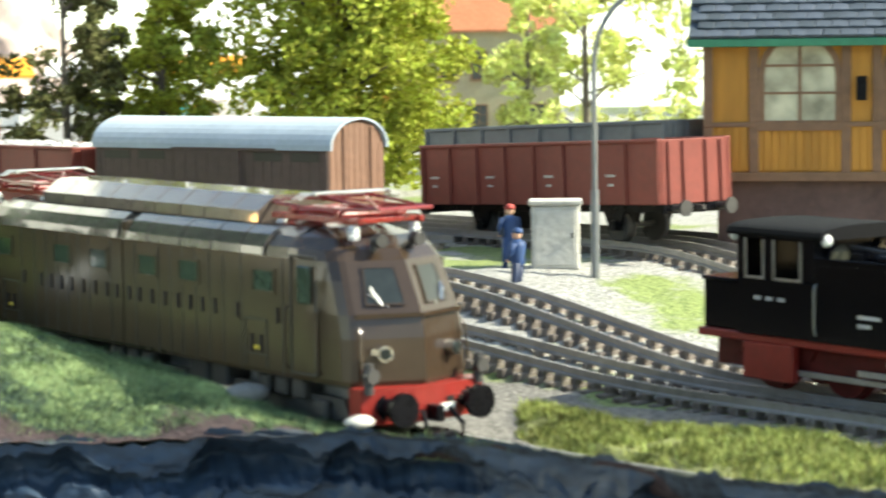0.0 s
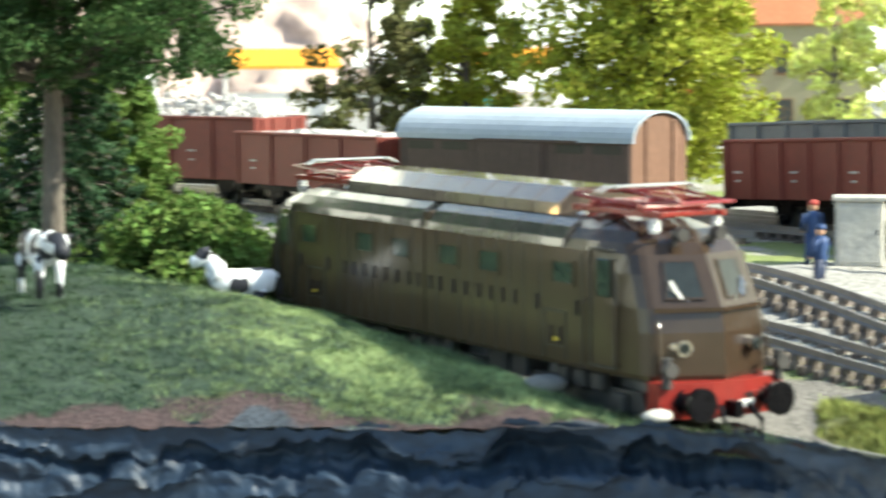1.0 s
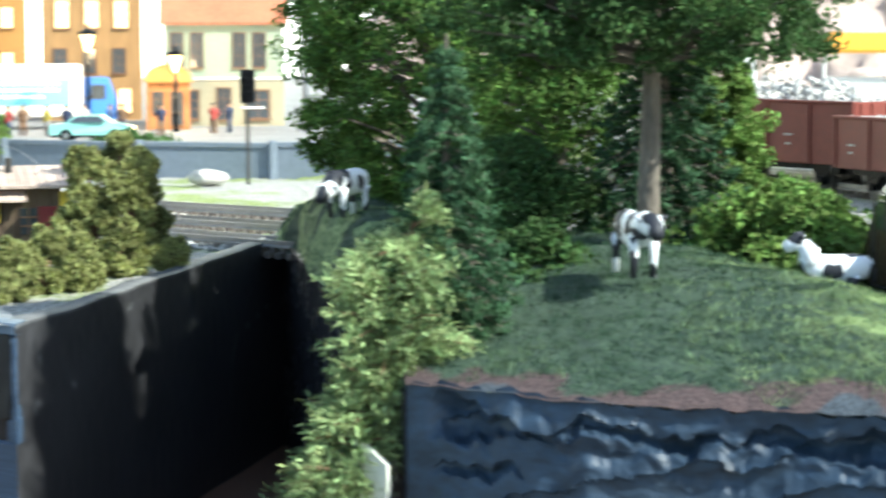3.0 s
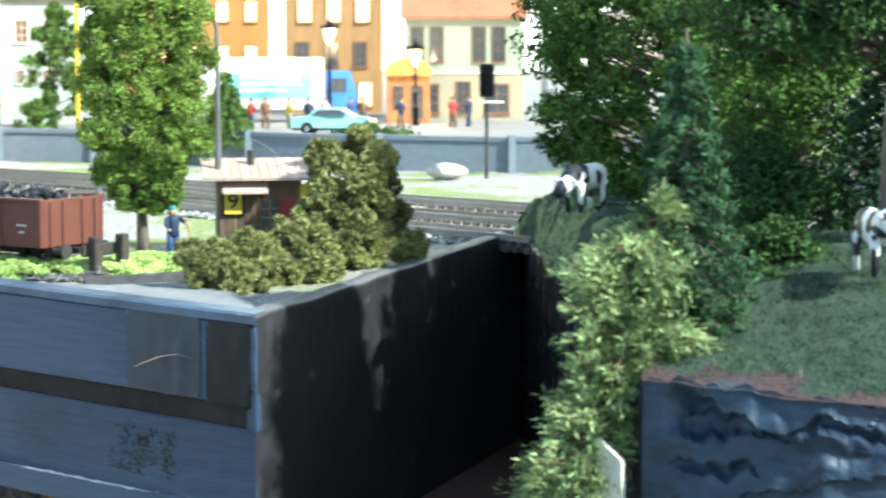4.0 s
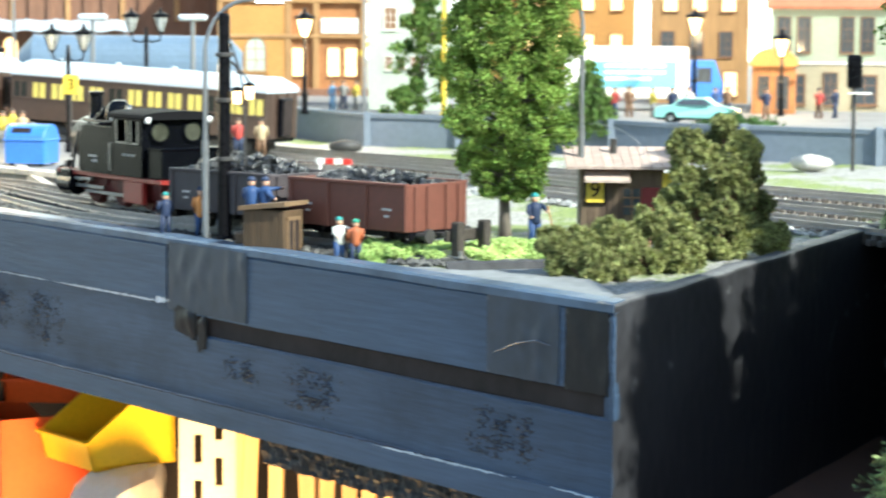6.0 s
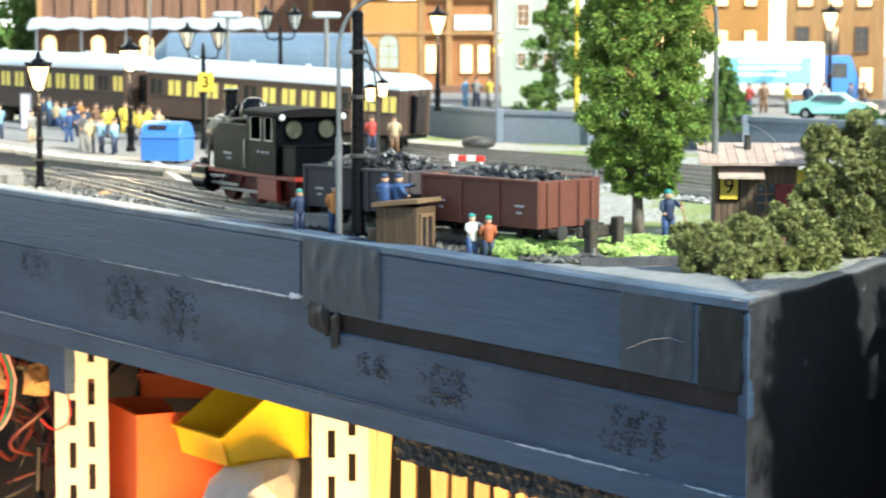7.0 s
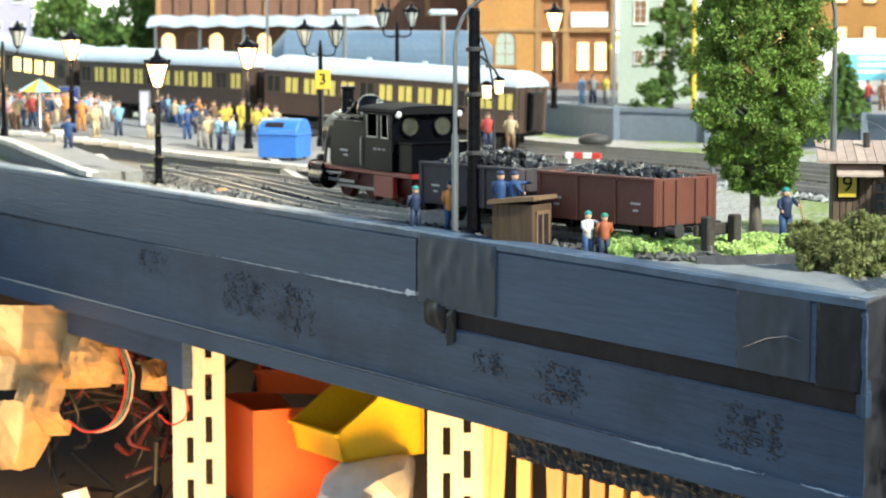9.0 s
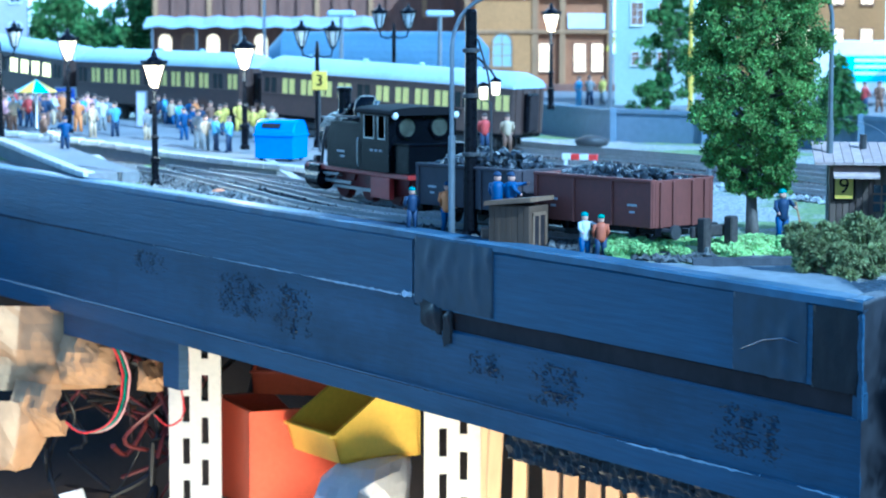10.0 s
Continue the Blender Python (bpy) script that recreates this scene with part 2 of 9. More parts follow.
def tube(bm, pts, r, n=6, mi=0):
    """A round bar along points; r may be one radius or one for each point."""
    pts = [Vector(p) for p in pts]
    rs = r if isinstance(r, (list, tuple)) else [r] * len(pts)
    rings, up = [], Vector((0.31, 0.17, 0.93))
    for i, p in enumerate(pts):
        d = (pts[min(i + 1, len(pts) - 1)] - pts[max(i - 1, 0)]).normalized()
        a = d.cross(up)
        a = (a if a.length > 1e-3 else d.cross(Vector((1, 0, 0)))).normalized()
        b = d.cross(a)
        rings.append([p + (a * math.cos(2 * math.pi * k / n) + b * math.sin(2 * math.pi * k / n)) * rs[i] for k in range(n)])
    return loft(bm, rings, mi=mi)


def nb():
    return bmesh.new()


def fr(x, y, s, seed=0.0):
    """Smooth noise, about -1 to 1, with features of s millimetres."""
    return noise.fractal((x / s, y / s, seed), 1.0, 2.0, 3)


def smooth01(v):
    v = min(1.0, max(0.0, v))
    return v * v * (3 - 2 * v)


def pol(az, r):
    a = radians(az)
    return r * math.sin(a), r * math.cos(a)

# ---- the layout: table edge, yard, hill ----
CORNER = (122.3, 679.3)
LEFT_END = (-420.0, 1531.0)
BACK_END = (283.0, 930.0)
LIP_AZ = [16.0, 17.0, 17.3, 18.0, 18.6, 19.2, 19.6, 24.0, 30.0, 35.0, 42.0, 45.0, 48.0, 51.0, 62.0, 75.0]
LIP_R = [960, 905, 800, 700, 640, 590, 533, 510, 502, 493, 464, 444, 424, 408, 355, 330]


def yard_z(x, y):
    """Height of the yard: level by the sidings, a little higher under the far tracks, a street behind the wall."""
    z = 19.0 * smooth01((x - 395) / 70.0) * smooth01((y - 380) / 150.0) * smooth01((1500 - y) / 300.0)
    z += 8.0 * smooth01((y - 1310) / 130.0) * smooth01((120 - x) / 250.0)
    return z


def edge_r(az):
    """Distance from the eye to the table's front edge."""
    a = radians(az)
    s, c = math.sin(a), math.cos(a)
    if az <= math.degrees(math.atan2(*CORNER)):
        p, q = CORNER, LEFT_END
    elif az < 16.8:
        p, q = CORNER, BACK_END
    else:
        return float(np.interp(az, LIP_AZ, LIP_R)) + 30
    dx, dy = q[0] - p[0], q[1] - p[1]
    den = s * dy - c * dx
    return (p[0] * dy - p[1] * dx) / den if abs(den) > 1e-6 else 4000.0


def siding_gap(x, y):
    """Distance from the sooty siding that runs along the table edge."""
    if y > 1260 or x > 140:
        return 99.0
    return abs(x - float(np.interp(y, [813, 872, 918, 966, 1006, 1064, 1127, 1194, 1279], [105, 52, 12, -22, -40, -64, -96, -130, -181]))) * 0.8


def build_yard():
    azs = np.concatenate([np.arange(-19, 75.01, 0.35)])
    steps = [2 + 1200 * (i / 95.0) ** 1.35 for i in range(96)] + [1400, 1900, 3000]
    verts, faces = [], []
    for az in azs:
        r0 = edge_r(az)
        for s in steps:
            x, y = pol(az, min(r0 + s, 3280))
            z = yard_z(x, y) + 0.9 * fr(x, y, 14) + 0.6 * fr(x, y, 5, 3.0) if s < 1500 else yard_z(x, y)
            verts.append((x, y, z - 0.5))
    n = len(steps)
    for i in range(len(azs) - 1):
        for j in range(n - 1):
            a = i * n + j
            faces.append((a, a + 1, a + n + 1, a + n))
    ob = raw("ground", verts, faces, YARD, smooth=True)
    at = ob.data.attributes.new("turf", "FLOAT", "POINT")
    at.data.foreach_set("value", [0.55 + 0.34 * smooth01((x - 300) / 40) * smooth01((440 - x) / 40) * smooth01((560 - y) / 80) + 0.3 * smooth01((34 - siding_gap(x, y)) / 16.0) * smooth01((y - 838) / 25.0) + 0.45 * smooth01((-150 - x) / 20.0) * smooth01((1330 - y) / 30.0) + 0.08 * fr(x, y, 90, 4.0) for x, y, z in verts])
    tagged(ob, "pale ballast and scattered turf over the layout board", "ground", kind="structure")


def cover(name, layers, edges, scale, attr=None, rough=0.95, bump=1.0):
    """Ground of several layers that give way to one another along ragged edges; attr steers the layers, else noise."""
    m = bpy.data.materials.new(name)
    m.use_nodes = True
    nt = m.node_tree
    n = nt.nodes
    b = n["Principled BSDF"]
    tc = n.new("ShaderNodeTexCoord")
    big, fine = n.new("ShaderNodeTexNoise"), n.new("ShaderNodeTexNoise")
    big.inputs["Scale"].default_value, big.inputs["Detail"].default_value, big.inputs["Roughness"].default_value = scale, 8, 0.65
    fine.inputs["Scale"].default_value, fine.inputs["Detail"].default_value = 650, 5
    for q in (big, fine):
        link(nt, tc.outputs["Object"], q.inputs["Vector"])
    src = big.outputs["Fac"]
    if attr:
        at = n.new("ShaderNodeAttribute")
        at.attribute_name = attr
        ad = n.new("ShaderNodeMath")
        ad.operation = "MULTIPLY_ADD"
        link(nt, big.outputs["Fac"], ad.inputs[0])
        ad.inputs[1].default_value = 0.9
        link(nt, at.outputs["Fac"], ad.inputs[2])
        src = ad.outputs[0]
    col = None
    for k, (lo, hi) in enumerate(layers):
        mx = n.new("ShaderNodeMix")
        mx.data_type = "RGBA"
        mx.inputs["A"].default_value, mx.inputs["B"].default_value = (*lo, 1), (*hi, 1)
        st = n.new("ShaderNodeMapRange")
        st.inputs["From Min"].default_value, st.inputs["From Max"].default_value = 0.33, 0.67
        link(nt, fine.outputs["Fac"], st.inputs["Value"])
        link(nt, st.outputs[0], mx.inputs["Factor"])
        if col is None:
            col = mx.outputs["Result"]
            continue
        e = n.new("ShaderNodeMapRange")
        e.inputs["From Min"].default_value, e.inputs["From Max"].default_value = edges[k - 1] - 0.03, edges[k - 1] + 0.03
        link(nt, src, e.inputs["Value"])
        up = n.new("ShaderNodeMix")
        up.data_type = "RGBA"
        link(nt, e.outputs[0], up.inputs["Factor"])
        link(nt, col, up.inputs["A"])
        link(nt, mx.outputs["Result"], up.inputs["B"])
        col = up.outputs["Result"]
    link(nt, col, b.inputs["Base Color"])
    b.inputs["Roughness"].default_value = rough
    bp = n.new("ShaderNodeBump")
    bp.inputs["Strength"].default_value, bp.inputs["Distance"].default_value = bump, 0.001
    link(nt, fine.outputs["Fac"], bp.inputs["Height"])
    link(nt, bp.outputs[0], b.inputs["Normal"])
    return m


YARD = cover("ballast_and_turf", [((0.15, 0.147, 0.135), (0.42, 0.412, 0.38)), ((0.10, 0.14, 0.04), (0.26, 0.31, 0.10)), ((0.07, 0.066, 0.058), (0.24, 0.225, 0.20))],
             [1.03, 1.2], 14, attr="turf")
# The fourth, pale layer paints sunlight onto the meadow near the track.
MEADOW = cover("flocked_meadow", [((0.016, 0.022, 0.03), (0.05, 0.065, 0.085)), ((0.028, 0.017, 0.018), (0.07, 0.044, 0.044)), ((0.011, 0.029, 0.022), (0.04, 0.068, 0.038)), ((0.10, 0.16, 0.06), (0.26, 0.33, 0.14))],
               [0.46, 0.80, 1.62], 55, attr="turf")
build_yard()

HILL_B = ([16.0, 18.5, 22.0, 25.0, 28.0, 30.6, 33.0, 35.0, 38.0, 40.3, 44.0, 52.0, 75.0],
          [1000, 960, 880, 800, 730, 676, 630, 588, 535, 502, 470, 450, 420])
HILL_TOP = ([16.0, 16.4, 17.0, 17.65, 18.4, 20.0, 22.0, 24.6, 27.0, 30.0, 32.5, 35.0, 38.0, 41.0, 46.0, 60.0, 75.0],
            [0, 2, 15, 27, 29, 28, 27, 28, 27, 23, 19, 15, 9, 5, 3, 2, 1])


def hill_z(az, r):
    r0 = float(np.interp(az, LIP_AZ, LIP_R))
    r1 = float(np.interp(az, *HILL_B))
    top = float(np.interp(az, *HILL_TOP))
    lip = float(np.interp(az, [16, 17, 17.3, 18, 19.2, 19.6, 24, 34, 37, 39.5, 44.3, 48, 52, 75], [0, 0, 3.5, 7, 7, 7, 6, 6, 8.2, 10.0, 10.6, 10.2, 11.8, 11]))
    u = (r - r0) / max(40.0, (r1 - r0))
    w = 0.45 - 0.25 * smooth01((az - 38.0) / 4.0)
    if u < w:
        return lip + (top - lip) * math.sin(0.5 * math.pi * max(0, u) / w)
    return top * (1 - smooth01((u - 0.5) / 0.6)) - 2.0 * smooth01((u - 0.9) / 0.3)


def build_hill():
    azs = np.concatenate([np.arange(16.0, 19.0, 0.1), np.arange(19.0, 20.0, 0.05), np.arange(20.0, 70.01, 0.2)])
    turf = []
    us = [0.0, 0.015, 0.035, 0.06] + [0.09 + 1.05 * (i / 40.0) for i in range(41)]
    verts, faces = [], []
    for az in azs:
        r0, r1 = float(np.interp(az, LIP_AZ, LIP_R)), float(np.interp(az, *HILL_B))
        for u in us:
            r = r0 + u * max(40.0, r1 - r0)
            x, y = pol(az, r)
            z = hill_z(az, r) + 2.2 * fr(x, y, 40, 5.0) * min(1, u * 6) + 0.8 * fr(x, y, 6, 1.0)
            verts.append((x, y, z))
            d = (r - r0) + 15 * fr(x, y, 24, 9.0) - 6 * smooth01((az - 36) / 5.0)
            # Raises turf into the painted sunlight layer towards the track.
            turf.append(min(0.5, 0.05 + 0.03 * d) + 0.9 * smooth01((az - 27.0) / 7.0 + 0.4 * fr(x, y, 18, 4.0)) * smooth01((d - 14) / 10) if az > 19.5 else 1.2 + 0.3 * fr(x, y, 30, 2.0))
    n = len(us)
    for i in range(len(azs) - 1):
        for j in range(n - 1):
            a = i * n + j
            faces.append((a, a + 1, a + n + 1, a + n))
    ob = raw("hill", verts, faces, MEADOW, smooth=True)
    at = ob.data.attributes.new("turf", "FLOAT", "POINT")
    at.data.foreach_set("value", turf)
    tagged(ob, "green flocked meadow hill above a dark rock edge", "hill", kind="structure")


build_hill()


def build_rock():
    """The dark carved rock front below the meadow's lip: broad smooth slabs, black undercut hollows, slanting ledges."""
    azs = np.arange(19.55, 60.0, 0.09)
    zs = np.concatenate([np.linspace(0, 0.30, 74), np.linspace(0.32, 1, 12)])
    verts, faces = [], []
    nz = noise.noise
    for az in azs:
        r0 = float(np.interp(az, LIP_AZ, LIP_R))
        x0, y0 = pol(az, r0)
        zl = hill_z(az, r0) + 0.8 * fr(x0, y0, 6, 1.0) + 2.6 * nz((az * 0.9, 0.5, 0)) + 1.1 * nz((az * 4.1, 1.5, 0))
        s = az * 8.4
        c1, h1 = 7.0 + 4.0 * fr(s, 3.1, 26), 2.9 + 4.6 * fr(s, 7.7, 24)
        c2, h2 = 20 + 6 * fr(s, 1.1, 40), -0.2 + 4.6 * fr(s, 2.7, 32)
        c3, h3 = 33 + 4 * fr(s, 5.1, 30), 0.5 + 4.0 * fr(s, 4.7, 22)
        for k in zs:
            d = 150 * k
            j = 1.3 * nz((s / 5.0, d / 5.0, 0)) + 0.7 * nz((s / 1.9, d / 3.0, 4))
            cave = 0.0
            for c, h in ((c1, h1), (c2, h2), (c3, h3)):
                if h > 0.4:
                    q = (d + j - c) / h
                    cave = max(cave, smooth01((1 - abs(q)) / 0.3) * min(8.0, 2.0 * h) * (1 - 0.55 * max(0.0, q)))
            ledge = 3.0 * nz((s / 42.0, d / 24.0, 4.0))
            t = (s * 0.30 + d) / 13.0 + 0.8 * nz((s / 18.0, d / 20.0, 8.0))
            ledge += 2.2 * (t - math.floor(t)) ** 2.5 * (0.4 + nz((s / 26.0, math.floor(t) * 3.3, 1.0)))
            rough = smooth01((15.0 + 6.0 * nz((s / 16.0, 3.0, 0)) - d) / 5.0)
            ledge += rough * (1.9 * nz((s / 9.0, d / 4.5, 2.0)) + 0.7 * nz((s / 3.4, d / 2.2, 6.0)))
            ledge += 0.4 * nz((s / 7.0, d / 3.2, 1.0)) + 0.12 * nz((s / 1.7, d / 1.1, 5.0))
            out = smooth01((az - 20.0) / 1.0) * min(1.0, k * 26) * (cave - 1.9 * ledge * 0.6) - 1.5 * smooth01(k * 12) - 2 * k + 1.0
            x, y = pol(az, r0 + out)
            verts.append((x, y, zl - d + (0.4 if k == 0 else 0)))
    n = len(zs)
    for i in range(len(azs) - 1):
        for j in range(n - 1):
            a = i * n + j
            faces.append((a, a + n, a + n + 1, a + 1))
    ob = raw("rock_face", verts, faces, ROCK)
    tagged(ob, "dark slate-grey carved rock face below the meadow", "rock face", kind="structure")


build_rock()


def wall_strip(name, p, q, z0, z1, back, material, label, lift=0.0):
    """A board standing on the line p to q, with thickness behind it and slightly uneven face."""
    d = Vector((q[0] - p[0], q[1] - p[1], 0))
    L = d.length
    d.normalize()
    nrm = Vector((-d.y, d.x, 0))
    if nrm.dot(Vector((p[0], p[1], 0))) < 0:
        nrm = -nrm
    bm = nb()
    n = max(2, int(L / 18))
    rings = []
    for i in range(n + 1):
        b = Vector((p[0], p[1], 0)) + d * (L * i / n) - nrm * lift
        w = 0.5 * noise.noise((i * 0.37, z0, 0))
        f, g = b.copy(), b + nrm * back + d * (0.5 * back if i == 0 else 0.0)
        rings.append([(f.x, f.y, z0 + w), (f.x, f.y, z1 - 0.8 + w * 0.4), (f.x + nrm.x * 0.8, f.y + nrm.y * 0.8, z1 + w * 0.4), (g.x, g.y, z1 + w * 0.4), (g.x, g.y, z0 + w)])
    loft(bm, rings)
    return part(name, bm, material, fascia, label)


fascia = thing("table_fascia", 0, 0, 0, 0, "dark slate-blue painted wooden table edge of overlapping boards", "table edge", kind="structure")


def along(s):
    """Point on the front edge, s millimetres from the corner towards the far end."""
    d = Vector((LEFT_END[0] - CORNER[0], LEFT_END[1] - CORNER[1])).normalized()
    return (CORNER[0] + d.x * s, CORNER[1] + d.y * s)


wall_strip("cap_board", along(0), along(1000), -0.9, 2.2, 9, CAPGREY, "worn pale edge of the top board", lift=0.4)
wall_strip("upper_board", along(0), along(246), -25.7, -0.9, 7, SLATE, "")
wall_strip("upper_board", along(246), along(1000), -22.6, -0.9, 7, SLATE, "", lift=0.5)
wall_strip("recess", along(3.5), along(242), -33.0, -25.4, 5, GAP, "dark slot between two boards", lift=-1.3)
wall_strip("corner_post", along(0), along(4.2), -33.0, -25.7, 4, SLATE_LO, "", lift=-0.4)
wall_strip("lower_board", along(0), along(238), -56.2, -32.6, 8, SLATE_LO, "scuffed lower board with rubbed paint")
wall_strip("lower_board", along(238), along(1000), -56.2, -22.6, 8, SLATE_LO, "scuffed lower board with rubbed paint")
wall_strip("bottom_trim", along(0), along(1000), -65.2, -56.2, 12, SLATE, "", lift=0.7)


SMEARS = [(0.052, -25.0, 0.062, -24.0, 1.2, 1.2), (0.06, -14.0, 0.064, -10.0, 0.5, 0.7), (0.70, -40.0, 0.73, -29.0, 0.35, 0.35), (0.73, -29.0, 0.9, -21.0, 0.35, 0.35),
          (0.15, -23.0, 0.16, -22.0, 0.8, 0.9), (0.33, -5.0, 0.335, -4.0, 0.8, 0.7)]


def side_face():
    """The black return face that climbs to the hill, with a few pale chips and scratches in its paint."""
    n, m = 170, 64
    span = math.hypot(BACK_END[0] - CORNER[0], BACK_END[1] - CORNER[1])
    vs, fs, smear = [], [], []
    for i in range(n + 1):
        k = i / n
        x, y = CORNER[0] + (BACK_END[0] - CORNER[0]) * k, CORNER[1] + (BACK_END[1] - CORNER[1]) * k
        top = 1.5 + 1.5 * smooth01(k) + 0.8 * noise.noise((k * 9, 0, 0))
        vs.append((x - 5, y + 3, top + 0.4))
        smear.append(0.75)
        for j in range(m + 1):
            q = j / m
            z = top + (-150 - top) * q ** 1.6
            w = 0.9 * noise.noise((k * 6, z / 22, 2)) + 0.25 * noise.noise((k * 60, z / 3.5, 5))
            vs.append((x + w, y, z))
            best = 0.8 * smooth01((1.2 - (top - z)) / 0.8)
            for ka, za, kb, zb, wa, wb in SMEARS:
                ax, bx, px_ = ka * span, kb * span, k * span
                u = min(1.0, max(0.0, ((px_ - ax) * (bx - ax) + (z - za) * (zb - za)) / ((bx - ax) ** 2 + (zb - za) ** 2)))
                dist = math.hypot(px_ - ax - u * (bx - ax), z - za - u * (zb - za))
                wd = wa + (wb - wa) * u
                best = max(best, smooth01(1.35 - dist / wd + 0.5 * noise.noise((px_ / 6, z / 4, 7))))
            smear.append(best)
    c = m + 2
    for i in range(n):
        for j in range(c - 1):
            fs.append((i * c + j, (i + 1) * c + j, (i + 1) * c + j + 1, i * c + j + 1))
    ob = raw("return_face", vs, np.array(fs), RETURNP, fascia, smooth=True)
    ob.data.attributes.new("smear", "FLOAT", "POINT").data.foreach_set("value", smear)
    tagged(ob, label="black painted end panel with a few pale chips")


def smeared_black():
    m = mat("black_board_paint", (0.03, 0.03, 0.034), 0.5, var=0.35, big=25, fine=160, bump=0.12, spec=0.25)
    nt = m.node_tree
    n = nt.nodes
    b = n["Principled BSDF"]
    src = b.inputs["Base Color"].links[0].from_socket
    at, ns, mu, mx = n.new("ShaderNodeAttribute"), n.new("ShaderNodeTexNoise"), n.new("ShaderNodeMath"), n.new("ShaderNodeMix")
    at.attribute_name = "smear"
    ns.inputs["Scale"].default_value, ns.inputs["Detail"].default_value = 120, 5
    mu.operation = "MULTIPLY"
    link(nt, at.outputs["Fac"], mu.inputs[0])
    link(nt, ns.outputs["Fac"], mu.inputs[1])
    mx.data_type = "RGBA"
    mx.inputs["B"].default_value = (0.20, 0.205, 0.215, 1)
    link(nt, mu.outputs[0], mx.inputs["Factor"])
    link(nt, src, mx.inputs["A"])
    link(nt, mx.outputs["Result"], b.inputs["Base Color"])
    return m


RETURNP = smeared_black()
side_face()


def block_side():
    """Plain side of the hill block towards the alcove."""
    a, b = pol(19.55, 534), pol(18.0, 702)
    bm = nb()
    prism(bm, [(a[0], a[1], 5), (b[0], b[1], 5), (b[0], b[1], -160), (a[0], a[1], -160)], (8, 2, 0))
    ob = part("alcove_side", bm, BLACKG)
    tagged(ob, "black side panel of the hill block", "panel", kind="structure")


block_side()


def alcove():
    """Closes the dark alcove between the black return face and the hill block."""
    bm = nb()
    box(bm, 100, 480, -87, 330, 1000, -82)
    ob = part("alcove_floor", bm, mat("raw_brown_board", (0.11, 0.055, 0.033), 0.7, var=0.3, big=20, fine=200, stretch=(1, 0.2, 1)))
    tagged(ob, "brown wooden shelf at the bottom of the alcove", "shelf", kind="structure")
    a, b = BACK_END, pol(18.0, 702)
    bm = nb()
    prism(bm, [(a[0] - 6, a[1], 1), (b[0] + 1, b[1], 5), (b[0] + 1, b[1], -160), (a[0] - 6, a[1], -160)], (4, 10, 0))
    ob = part("alcove_back", bm, BLACKG)
    tagged(ob, "black panel closing the alcove", "panel", kind="structure")


alcove()


def room():
    """Room floor and plain pale walls far round the table."""
    bm = nb()
    box(bm, -6000, -4000, -920, 7000, 6500, -900)
    tagged(part("floor", bm, mat("room_floor", (0.16, 0.15, 0.142), 0.6, var=0.2, big=2, fine=20)), "plain brown room floor", "floor", kind="structure")


room()


def grass():
    """Short upright fibres over the meadow, many and uneven; sunlight by the track is put into the paler ones."""
    rng = np.random.default_rng(5)
    verts, pale, n = [], [], 0
    while n < 210000:
        az, u = 16.6 + 28.2 * rng.random(), 0.01 + 0.9 * rng.random() ** 1.2
        r0, r1 = float(np.interp(az, LIP_AZ, LIP_R)), float(np.interp(az, *HILL_B))
        r = r0 + u * max(40.0, r1 - r0)
        x, y = pol(az, r)
        if (r - r0) + 15 * fr(x, y, 24, 9.0) - 6 * smooth01((az - 36) / 5.0) + (20 if az < 19.5 else 0) < 5 + 9 * rng.random():
            n += 1
            continue
        z = hill_z(az, r) + 2.2 * fr(x, y, 40, 5.0) * min(1, u * 6) + 0.8 * fr(x, y, 6, 1.0) - 0.3
        a, h, w = rng.random() * 6.28, rng.uniform(0.5, 1.6), 0.11
        dx, dy = w * math.cos(a), w * math.sin(a)
        lx, ly = rng.normal() * 0.55, rng.normal() * 0.55
        # Share of sunlit-coloured fibres grows towards the track.
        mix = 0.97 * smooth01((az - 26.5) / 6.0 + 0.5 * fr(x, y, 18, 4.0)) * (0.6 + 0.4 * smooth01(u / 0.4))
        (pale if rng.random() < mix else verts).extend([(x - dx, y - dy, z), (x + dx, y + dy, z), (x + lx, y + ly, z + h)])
        n += 1
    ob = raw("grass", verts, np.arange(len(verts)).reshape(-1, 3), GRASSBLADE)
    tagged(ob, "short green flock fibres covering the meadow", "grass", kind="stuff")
    ob = raw("grass", pale, np.arange(len(pale)).reshape(-1, 3), SUNBLADE)
    tagged(ob, "short flock fibres by the track, sunlight put into their yellow-green colour", "grass", kind="stuff")


def tufts():
    """Taller uneven tufts standing out of the meadow."""
    rng = np.random.default_rng(15)
    verts = []
    for _ in range(260):
        az, u = 19.9 + 24 * rng.random(), 0.03 + 0.8 * rng.random()
        r0, r1 = float(np.interp(az, LIP_AZ, LIP_R)), float(np.interp(az, *HILL_B))
        rc = r0 + u * max(40.0, r1 - r0)
        spread = rng.uniform(1.2, 4.0)
        for _ in range(46):
            x, y = pol(az, rc)
            x, y = x + rng.normal() * spread, y + rng.normal() * spread
            z = hill_z(math.degrees(math.atan2(x, y)), math.hypot(x, y)) + 0.4
            a, h = rng.random() * 6.28, rng.uniform(0.8, 2.2)
            dx, dy = 0.13 * math.cos(a), 0.13 * math.sin(a)
            lx, ly = rng.normal() * 0.9, rng.normal() * 0.9
            verts += [(x - dx, y - dy, z), (x + dx, y + dy, z), (x + lx, y + ly, z + h)]
    ob = raw("tall_grass", verts, np.arange(len(verts)).reshape(-1, 3), TUFTBLADE)
    tagged(ob, "taller pale and dark green grass tufts on the meadow", "grass", kind="stuff")


